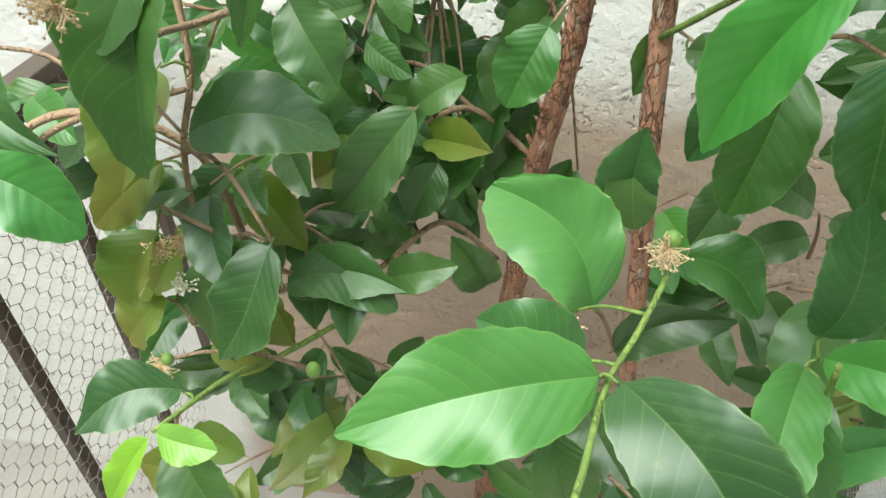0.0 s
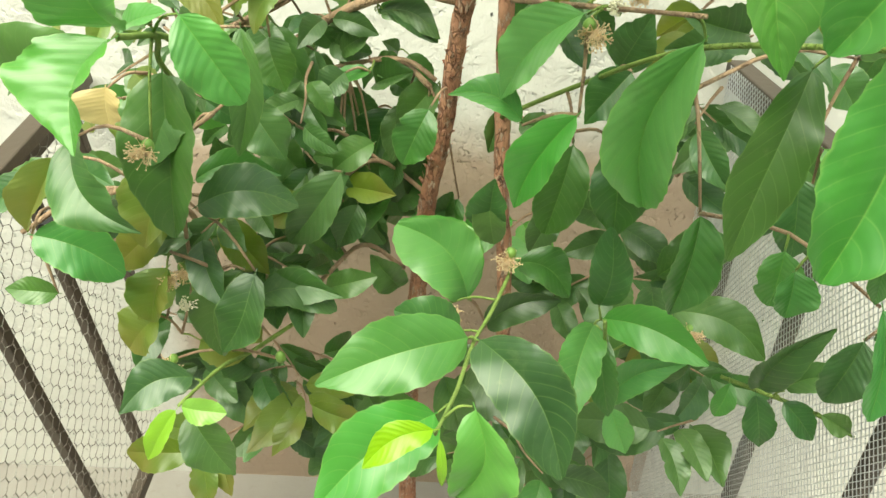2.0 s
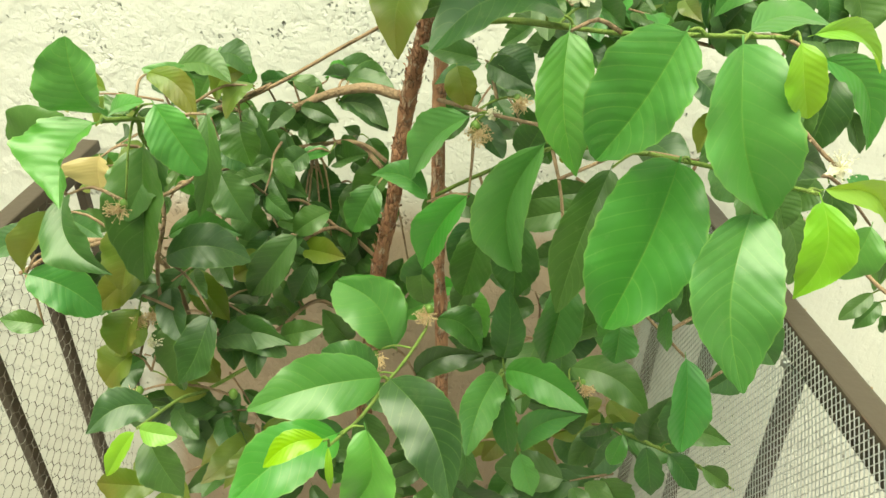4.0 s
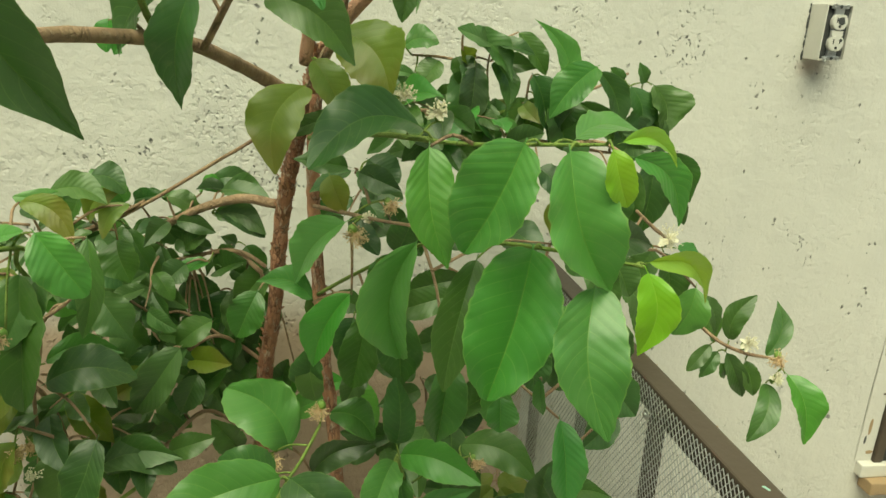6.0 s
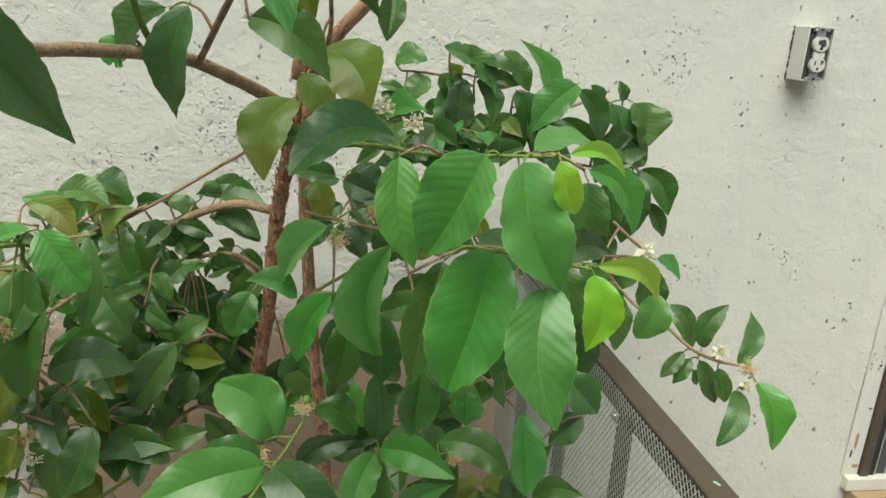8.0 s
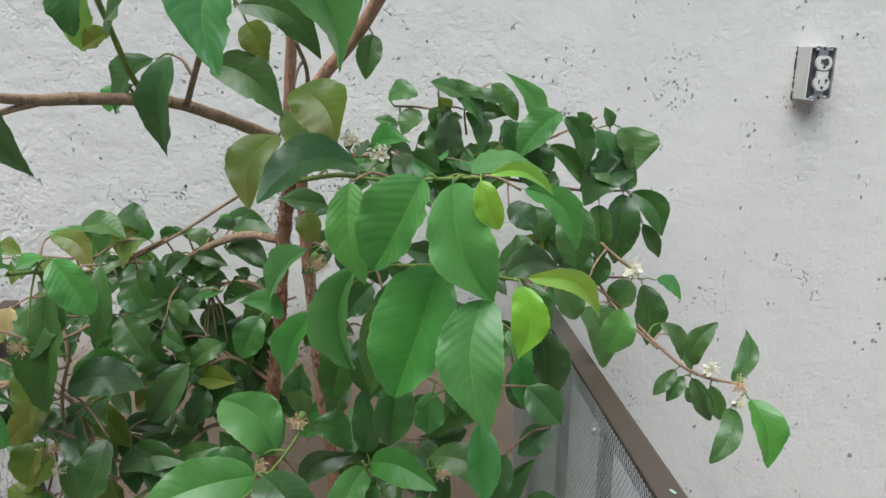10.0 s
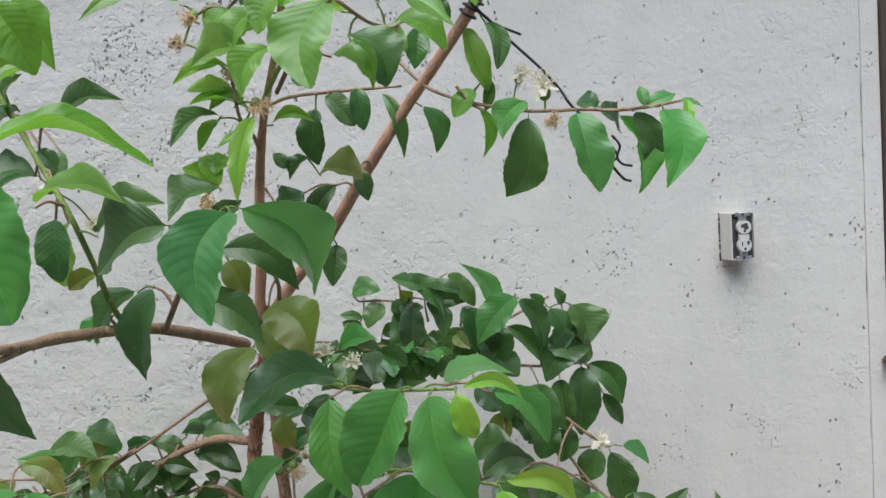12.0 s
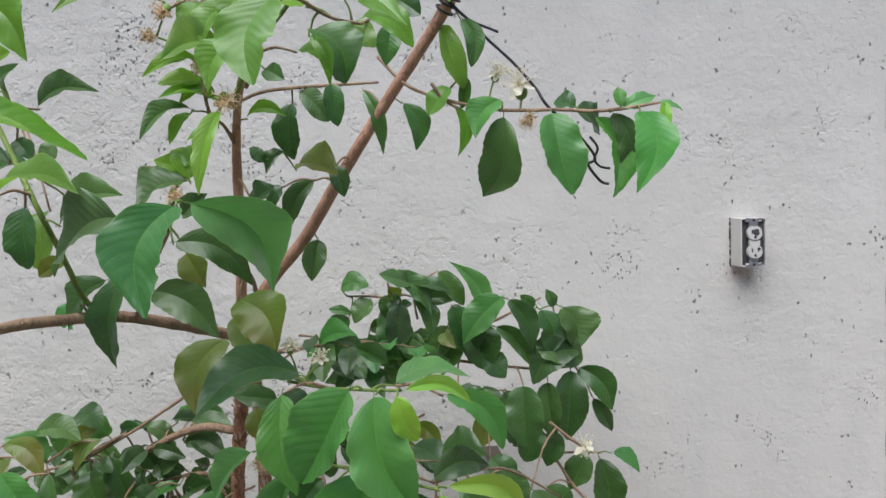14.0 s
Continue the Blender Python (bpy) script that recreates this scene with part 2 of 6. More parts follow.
TAN = paint_material("tan_stone", (0.42, 0.29, 0.17), (0.30, 0.22, 0.15), 25.0, 0.7, 0.6)
PALE_SPOT = paint_material("pale_paint", (0.36, 0.58, 0.50), (0.5, 0.5, 0.45), 90.0, 0.5, 0.7)
WIRE = paint_material("black_wire", (0.03, 0.03, 0.034), (0.10, 0.09, 0.09), 60.0, 0.45, 0.62)
STAMEN = paint_material("cream_stamens", (0.86, 0.81, 0.62), (0.70, 0.58, 0.32), 200.0, 0.7, 0.64)
PETAL = paint_material("cream_petals", (0.84, 0.80, 0.64), (0.72, 0.62, 0.40), 120.0, 0.6, 0.66)
DRY_STAMEN = paint_material("withered_stamens", (0.78, 0.58, 0.36), (0.60, 0.40, 0.20), 200.0, 0.75, 0.55)
CALYX = paint_material("green_calyx", (0.20, 0.34, 0.07), (0.35, 0.36, 0.14), 80.0, 0.5, 0.6)


def glass_material():
    n = Nodes("dark_glass")
    p = n.coord()
    return n.finish((0.02, 0.024, 0.028), n.ramp(n.noise(p, 8.0, 3.0), (0.3, 0.03), (0.7, 0.09)), Specular_IOR_Level=0.6)


GLASS = glass_material()


# ---- building blocks ----
def mesh_object(name, bm, material, parent=None, label="", smooth=False):
    me = bpy.data.meshes.new(name)
    bm.to_mesh(me)
    bm.free()
    me.materials.append(material)
    if smooth:
        me.shade_smooth()
    ob = new(name, me)
    if parent is not None:
        ob.parent = parent
    return tagged(ob, label)


def part(name, bm, material, parent, label="", smooth=False):
    return mesh_object(name, bm, material, parent, label, smooth)


def box(bm, lo, hi, bevel=0.0):
    """An upright block from corner lo to corner hi, its edges rounded by bevel."""
    made = bmesh.ops.create_cube(bm, size=1.0)
    vs = made["verts"]
    for v in vs:
        v.co = Vector([lo[i] + (hi[i] - lo[i]) * (v.co[i] + 0.5) for i in range(3)])
    if bevel:
        edges = list({e for v in vs for e in v.link_edges})
        bmesh.ops.bevel(bm, geom=edges, offset=bevel, segments=2, affect="EDGES", profile=0.6)
    return bm


def block(lo, hi, bevel=0.0):
    return box(bmesh.new(), lo, hi, bevel)


def smooth_path(points, steps=6):
    """A Catmull-Rom line through points of (x, y, z, radius)."""
    p = [Vector(q) for q in points]
    p = [p[0] * 2 - p[1]] + p + [p[-1] * 2 - p[-2]]
    line = []
    for a, b, c, d in zip(p, p[1:], p[2:], p[3:]):
        for i in range(steps):
            t = i / steps
            line.append(0.5 * (2 * b + (c - a) * t + (2 * a - 5 * b + 4 * c - d) * t * t + (3 * b - a - 3 * c + d) * t ** 3))
    line.append(p[-2].copy())
    return line


def tube(bm, line, sides=8, rough=0.0):
    """A round, closed limb along a line of (x, y, z, radius)."""
    rings = []
    side = None
    for i, q in enumerate(line):
        here = Vector(q[:3])
        ahead = Vector(line[min(i + 1, len(line) - 1)][:3]) - Vector(line[max(i - 1, 0)][:3])
        ahead.normalize()
        if side is None:
            side = ahead.orthogonal().normalized()
        side = (side - ahead * side.dot(ahead)).normalized()
        over = ahead.cross(side)
        ring = []
        for k in range(sides):
            a = 2 * math.pi * k / sides
            r = q[3] * (1 + rough * noise.noise(here * 60 + Vector((k * 1.7, 0, 0))))
            ring.append(bm.verts.new(here + (side * math.cos(a) + over * math.sin(a)) * r))
        rings.append(ring)
    for a, b in zip(rings, rings[1:]):
        for k in range(sides):
            bm.faces.new((a[k], a[(k + 1) % sides], b[(k + 1) % sides], b[k]))
    bm.faces.new(rings[0][::-1])
    bm.faces.new(rings[-1])
    return bm


def limb(name, parent, material, points, sides=8, rough=0.12, label="", steps=6):
    line = smooth_path(points, steps)
    ob = part(name, tube(bmesh.new(), line, sides, rough), material, parent, label, True)
    STEM_LINES[ob.name] = line
    return ob


LEAF_RNG = random.Random(7)
FACING = Vector((-0.10, -0.80, 0.55))
STEM_LINES = {}


def home_branch(spot):
    """The branch of the tree, and the point of wood, nearest to a spot."""
    found = None
    for name, line in STEM_LINES.items():
        for q in line:
            gap = (Vector(q[:3]) - spot).length
            if found is None or gap < found[0]:
                found = (gap, name, Vector(q[:3]))
    owner = bpy.data.objects[found[1]]
    if owner.parent is not None and owner.parent is not tree:
        owner = owner.parent
    return owner, found[2]


def leaf(parent, base, tip, width, roll=0.0, bend=0.10, fold=14.0, material=None, curve=None, point=None):
    """One blade from base to tip: width in metres, roll turns it about its midrib, bend arches it towards its upper face, curve bows it sideways, fold closes it along the midrib, point makes its tip more or less acute."""
    rng = LEAF_RNG
    b, t = Vector(base), Vector(tip)
    root = None
    if parent is None:
        parent, root = home_branch(b)
    axis = t - b
    length = axis.length
    axis.normalize()
    normal = FACING - axis * FACING.dot(axis)
    normal.normalize()
    normal = Matrix.Rotation(radians(roll), 3, axis) @ normal
    side = axis.cross(normal)
    big = length > 0.07
    rows, cols = (44, 10) if big else (24, 8)
    stalk = min(0.09, 0.006 / length)
    ph, ph2, ph3 = rng.uniform(0, 6.3), rng.uniform(0, 6.3), rng.uniform(0, 6.3)
    sway = rng.uniform(-0.07, 0.07) if curve is None else curve * 1.04
    taper = rng.choice((0.35, 0.5, 0.7, 0.85))  # how pointed the tip is
    taper = taper if point is None else point
    widest = rng.uniform(0.93, 1.12)
    twist = rng.uniform(-0.45, 0.45)
    droop = rng.uniform(0.0, 0.06)  # the last part of the blade curls back
    lean = (rng.uniform(0.6, 1.4), rng.uniform(0.6, 1.4))
    veins = rng.uniform(9.0, 11.5)
    curl = rng.uniform(-0.10, 0.12)
    rib = rng.uniform(0.3, 1.1)
    nips = [(rng.uniform(0.2, 0.95), rng.choice((-1, 1)), rng.uniform(0.05, 0.14)) for k in range(rng.choice((0, 0, 1, 2)))]
    bm = bmesh.new()
    uv = bm.loops.layers.uv.new("UVMap")
    grid, coords = [], {}
    for i in range(rows + 1):
        v = 0.35 * (i / rows) + 0.65 * (0.5 - 0.5 * math.cos(math.pi * i / rows))
        s = max(0.0, (v - stalk) / (1 - stalk))
        e = math.sqrt(max(0.0, 1 - (2 * s ** widest - 1) ** 2)) ** 0.86
        k = taper * min(1.0, max(0.0, (s - 0.4) / 0.45)) ** 1.4
        e = e * (1 - k) + k * min(1.0, (1 - s) / (0.34 + 0.2 * taper))
        e *= 1 - 0.45 * max(0.0, (s - 0.93) / 0.07) * (1 - s) / 0.035 if s > 0.93 else 1.0
        half = 0.5 * width * max(0.022 if s < 0.5 else 0.004, e)
        mid = b + axis * (length * v) + normal * (length * (bend * 5.6 * v * (1 - v) ** 1.55 - droop * max(0.0, v - 0.72) ** 2 * 9)) + side * (sway * length * math.sin(math.pi * v))
        turn = twist * (v - 0.4)
        sd = side * math.cos(turn) + normal * math.sin(turn)
        nm = normal * math.cos(turn) - side * math.sin(turn)
        row = []
        for j in range(cols + 1):
            u = 2 * j / cols - 1
            a = abs(u)
            lift = math.tan(radians(fold * 1.8 * lean[u > 0])) * half * (a - 0.30 * a * a) + curl * half * a * a * math.sin(v * 3.1 + ph3)
            lane = veins * v - 5.6 * (a / 2) ** 1.25
            pleat = rib * (0.011 if big else 0.007) * width * math.sin(2 * math.pi * lane) * min(1.0, 2.2 * a) * (1 - 0.35 * a) * min(1.0, 6 * s * (1 - s) + 0.15)
            ruffle = width * a * a * e * (0.055 * math.sin(v * 11 + ph + ph2 * (u > 0)) + 0.028 * math.sin(v * 23 + ph3 + ph * (u > 0)))
            edge = 1 + 0.022 * math.sin(2 * math.pi * lane + ph2) * (a > 0.9) + 0.012 * math.sin(v * 7 + ph3 * (1 + (u > 0))) * a
            for at, which, deep in nips:
                if u * which > 0.85 and abs(v - at) < 0.03:
                    edge -= deep
            out = u * half * math.cos(radians(fold) * 0.8) * edge
            vert = bm.verts.new(mid + sd * out + nm * (lift + pleat + ruffle))
            coords[vert] = (j / cols, v)
            row.append(vert)
        grid.append(row)
    for r0, r1 in zip(grid, grid[1:]):
        for j in range(cols):
            f = bm.faces.new((r0[j], r0[j + 1], r1[j + 1], r1[j]))
            for loop in f.loops:
                loop[uv].uv = coords[loop.vert]
    for r0, r1 in zip(grid, grid[1:]):  # a crisp crease along the midrib
        bm.edges.get((r0[cols // 2], r1[cols // 2])).smooth = False
    ob = part("leaf", bm, material or LEAF, parent, "", True)
    if root is None:
        root = Vector(min(STEM_LINES[parent.name], key=lambda q: (Vector(q[:3]) - b).length)[:3])
    gap = (b - root).length
    if gap > 0.006:
        sag = (root + b) / 2 + Vector((0, 0, 0.12 * gap))
        thin = 0.0011 if gap < 0.03 else 0.0015
        limb("twig", parent, GREEN_TWIG if gap < 0.03 else TWIG, [(*root, thin * 1.3), (*sag, thin * 1.1), (*(b + axis * 0.004), thin * 0.8)], 5, 0.1, "", 3)
    return ob


# ---- setting ----
WALL_Y = 0.85
OPENING = (1.492, 2.75, 0.46, 1.95)  # window: x from, x to, z from, z to


def setting():
    ground = mesh_object("ground", block((-60, -60, -0.3), (60, 60, 0.0)), CEMENT)
    tagged(ground, "pale worn cement floor of the terrace", "floor", kind="structure")
    bm = bmesh.new()
    x0, x1, z0, z1 = OPENING
    box(bm, (-4.0, WALL_Y, -0.05), (x0, WALL_Y + 0.2, 3.4))
    box(bm, (x1, WALL_Y, -0.05), (5.0, WALL_Y + 0.2, 3.4))
    box(bm, (x0, WALL_Y, -0.05), (x1, WALL_Y + 0.2, z0))
    box(bm, (x0, WALL_Y, z1), (x1, WALL_Y + 0.2, 3.4))
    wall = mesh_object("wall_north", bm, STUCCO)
    tagged(wall, "rough cream stucco wall with flaked dark specks", "wall", kind="structure")
    # west, south and east walls are unseen, added to hold back side and low light
    wall = mesh_object("wall_west", block((-1.75, -2.748, -0.05), (-1.55, WALL_Y - 0.002, 2.5)), STUCCO)
    tagged(wall, "unseen plain stucco side wall, added to block light", "wall", kind="structure")
    wall = mesh_object("wall_south", block((-1.75, -2.95, -0.05), (3.6, -2.75, 3.8)), STUCCO)
    tagged(wall, "unseen plain stucco wall, added to block low sky light", "wall", kind="structure")
    wall = mesh_object("wall_east", block((3.4, -2.748, -0.05), (3.6, WALL_Y - 0.002, 2.9)), STUCCO)
    tagged(wall, "unseen plain stucco end wall, added to close off light", "wall", kind="structure")
    # unseen eave, added so that the wall darkens towards its top
    eave = mesh_object("ceiling", block((-1.549, 0.42, 2.95), (3.399, WALL_Y - 0.002, 3.09)), STUCCO)
    tagged(eave, "unseen plain eave, added to shade the top of the wall", "ceiling", kind="structure")


setting()


def railing(name, label, place, y0, y1, height, gap, first, low=0.06):
    """A steel railing along its own y: rails, balusters and posts; the wire mesh is added to it."""
    top = new(name)
    top.matrix_world = place
    tagged(top, label, "railing", "railings of the landing")
    part("top_rail", block((-0.016, y0, height - 0.020), (0.016, y1, height), 0.003), BROWN_PAINT, top, "brown painted steel top rail with chipped spots")
    part("upper_bar", block((-0.006, y0, height - 0.045), (0.006, y1, height - 0.0205), 0.001), BROWN_PAINT, top)
    part("bottom_rail", block((-0.012, y0, low), (0.012, y1 - 0.14, low + 0.025), 0.002), BROWN_PAINT, top)
    y = first
    while y > y0 + 0.05:
        foot = low + 0.0255 if y < y1 - 0.15 else 0.30
        part("baluster", block((-0.008, y - 0.009, foot), (0.008, y + 0.009, height - 0.0455), 0.002), BROWN_PAINT, top)
        y -= gap
    part("post", block((-0.014, y0, 0.0), (0.014, y0 + 0.028, height - 0.0205), 0.002), BROWN_PAINT, top)
    return top


def strand(bm, a, b, r):
    """A thin three-sided wire from a to b."""
    a, b = Vector(a), Vector(b)
    d = (b - a).normalized()
    s = d.orthogonal().normalized()
    o = d.cross(s)
    ring = [[bm.verts.new(p + (s * math.cos(k * 2.094) + o * math.sin(k * 2.094)) * r) for k in range(3)] for p in (a, b)]
    for k in range(3):
        bm.faces.new((ring[0][k], ring[0][(k + 1) % 3], ring[1][(k + 1) % 3], ring[1][k]))


def hexagon_wire(parent, x, y0, y1, z0, z1, pitch):
    """Netting of six-sided meshes, its upright sides twisted of two wires."""
    bm = bmesh.new()
    rise, stem = pitch * 0.30, pitch * 0.42
    row, z = 0, z0
    while z < z1:
        y = y0 + (pitch / 2 if row % 2 else 0)
        while y < y1:
            j = lambda k: 0.0022 * noise.noise(Vector((y * 31 + k, z * 37, k * 3.1)))
            low = (x + j(1), y + j(2), z + j(3))
            left_up = (x + j(4), y - pitch / 2 + j(5), z + rise + j(6))
            right_up = (x + j(7), y + pitch / 2 + j(8), z + rise + j(9))
            strand(bm, low, left_up, 0.00055)
            strand(bm, low, right_up, 0.00055)
            strand(bm, right_up, (right_up[0], right_up[1], right_up[2] + stem), 0.0009)
            y += pitch
        z += rise + stem
        row += 1
    ob = part("hexagon_wire", bm, RUSTY_WIRE, parent, "weathered hexagonal wire netting")
    return tagged(ob, kind="stuff")


def diamond_mesh(parent, x, y0, y1, z0, z1, wide, high):
    """Fine zinc mesh of small diamonds."""
    bm = bmesh.new()
    columns = int((y1 - y0) / wide)
    rows_n = int((z1 - z0) / high)
    for c in range(columns):
        for k in range(2 * rows_n):
            za, zb = z0 + k * high / 2, z0 + (k + 1) * high / 2
            ya = y0 + c * wide + (0 if k % 2 == 0 else wide / 2)
            yb = y0 + c * wide + (wide / 2 if k % 2 == 0 else 0)
            bulge = 0.003 * noise.noise(Vector((ya * 9, za * 9, 0)))
            strand(bm, (x + bulge, ya, za), (x + bulge, yb, zb), 0.00068)
            yc = y0 + (c + 1) * wide - (0 if k % 2 == 0 else wide / 2)
            yd = y0 + (c + 1) * wide - (wide / 2 if k % 2 == 0 else 0)
            strand(bm, (x + bulge, yc, za), (x + bulge, yd, zb), 0.00068)
    ob = part("zinc_mesh", bm, ZINC, parent, "fine bright zinc diamond mesh")
    return tagged(ob, kind="stuff")


def disc(bm, centre, axis, radius, depth, sides=16, bevel=0.0):
    """A round peg centred at centre, its axis along axis."""
    turn = Vector(axis).to_track_quat("Z", "Y").to_matrix().to_4x4()
    made = bmesh.ops.create_cone(bm, cap_ends=True, segments=sides, radius1=radius, radius2=radius, depth=depth, matrix=Matrix.Translation(centre) @ turn)
    if bevel:
        rim = [e for e in {e for v in made["verts"] for e in v.link_edges} if any(len(f.verts) > 4 for f in e.link_faces)]
        bmesh.ops.bevel(bm, geom=rim, offset=bevel, segments=2, affect="EDGES")
    return bm


def ring(bm, centre, axis, major, minor):
    """A rounded ring."""
    turn = Matrix.Translation(centre) @ Vector(axis).to_track_quat("Z", "Y").to_matrix().to_4x4()
    loops = []
    for i in range(18):
        a = 2 * math.pi * i / 18
        loops.append([bm.verts.new(turn @ Vector(((major + minor * math.cos(b)) * math.cos(a), (major + minor * math.cos(b)) * math.sin(a), minor * math.sin(b)))) for b in [2 * math.pi * k / 8 for k in range(8)]])
    for i in range(18):
        for k in range(8):
            bm.faces.new((loops[i][k], loops[(i + 1) % 18][k], loops[(i + 1) % 18][(k + 1) % 8], loops[i][(k + 1) % 8]))
    return bm


right = railing("steel_railing", "brown painted steel railing covered with fine zinc mesh", pose(0.654, 0, 0, 0, 0, 3.2), -1.6, WALL_Y - 0.012, 1.03, 0.215, 0.70)
diamond_mesh(right, -0.0185, -0.30, 0.82, 0.07, 1.0285, 0.0085, 0.01278)
for y in (0.262, 0.047, -0.168):
    part("washer", disc(bmesh.new(), (-0.0205, y, 0.994), (1, 0, 0), 0.0062, 0.0012, 14), ZINC, right, "zinc washer over the mesh")
    part("screw", disc(bmesh.new(), (-0.0225, y, 0.994), (1, 0, 0), 0.0042, 0.003, 12, 0.001), ALU, right, "small bright screw head")
for x, y, s in ((0.004, 0.072, 0.0034), (-0.007, 0.036, 0.0032), (0.011, 0.026, 0.0032)):
    bm = bmesh.new()
    bmesh.ops.create_icosphere(bm, subdivisions=2, radius=s, matrix=Matrix.Translation((x, y, 1.0301)) @ Matrix.Rotation(x * 90, 4, "Z") @ Matrix.Diagonal((0.55, 1.25, 0.10, 1)))
    for v in bm.verts:
        v.co.xy += Vector((noise.noise(v.co * 900), noise.noise(v.co * 900 + Vector((3, 3, 3))))) * s * 0.35
    part("paint_spot", bm, PALE_SPOT, right, "pale turquoise paint spot")
CHIPS = random.Random(12)
for k in range(16):  # worn, rust-red places on the inner edge of the top rail and pale nicks on the outer one
    inner = k < 10
    y, s = CHIPS.uniform(-0.1, 0.72), CHIPS.uniform(0.004, 0.016) if inner else CHIPS.uniform(0.0015, 0.003)
    bm = bmesh.new()
    bmesh.ops.create_icosphere(bm, subdivisions=2, radius=1.0, matrix=Matrix.Translation((-0.0148 if inner else 0.0152, y, 1.0288)) @ Matrix.Rotation(0.78 if inner else -0.78, 4, "Y") @ Matrix.Diagonal((0.0016, s, 0.0006, 1)))
    for v in bm.verts:
        v.co.x += 0.0008 * noise.noise(v.co * 400)
    part("worn_edge", bm, RUST if inner else TAN, right, "rust-red worn edge" if inner else "pale nick in the paint")
# the netted panel leans a little towards the landing
left = railing("wire_railing", "leaning brown steel railing panel covered with hexagonal wire netting", pose(-0.435, 0.60, 0.0, 8, 0, 0), -0.95, 0.365, 0.935, 0.165, 0.30, 0.15)
hexagon_wire(left, 0.0105, -0.75, 0.21, 0.16, 0.91, 0.027)


def cable_clamp():
    clamp = tagged(new("cable_clamp"), "black rubber cable clamp fixed under the railing", "clamp")
    clamp.location = (-0.385, 0.575, 0.835)
    part("ring", ring(bmesh.new(), (0.0, 0.03, -0.015), (0.4, -0.8, 0.4), 0.013, 0.007), BLACK, clamp, smooth=True)
    part("body", disc(bmesh.new(), (0.0, 0.0, 0.012), (0.2, 1, 0.25), 0.012, 0.045, 14, 0.003), BLACK, clamp)
    part("bolt", disc(bmesh.new(), (0.005, -0.032, 0.014), (0.2, 1, 0.25), 0.007, 0.018, 8, 0.001), ALU, clamp, "worn steel bolt")
    part("hook", disc(bmesh.new(), (-0.018, 0.0, 0.045), (0, 0, 1), 0.005, 0.075, 10), BLACK, clamp)


cable_clamp()


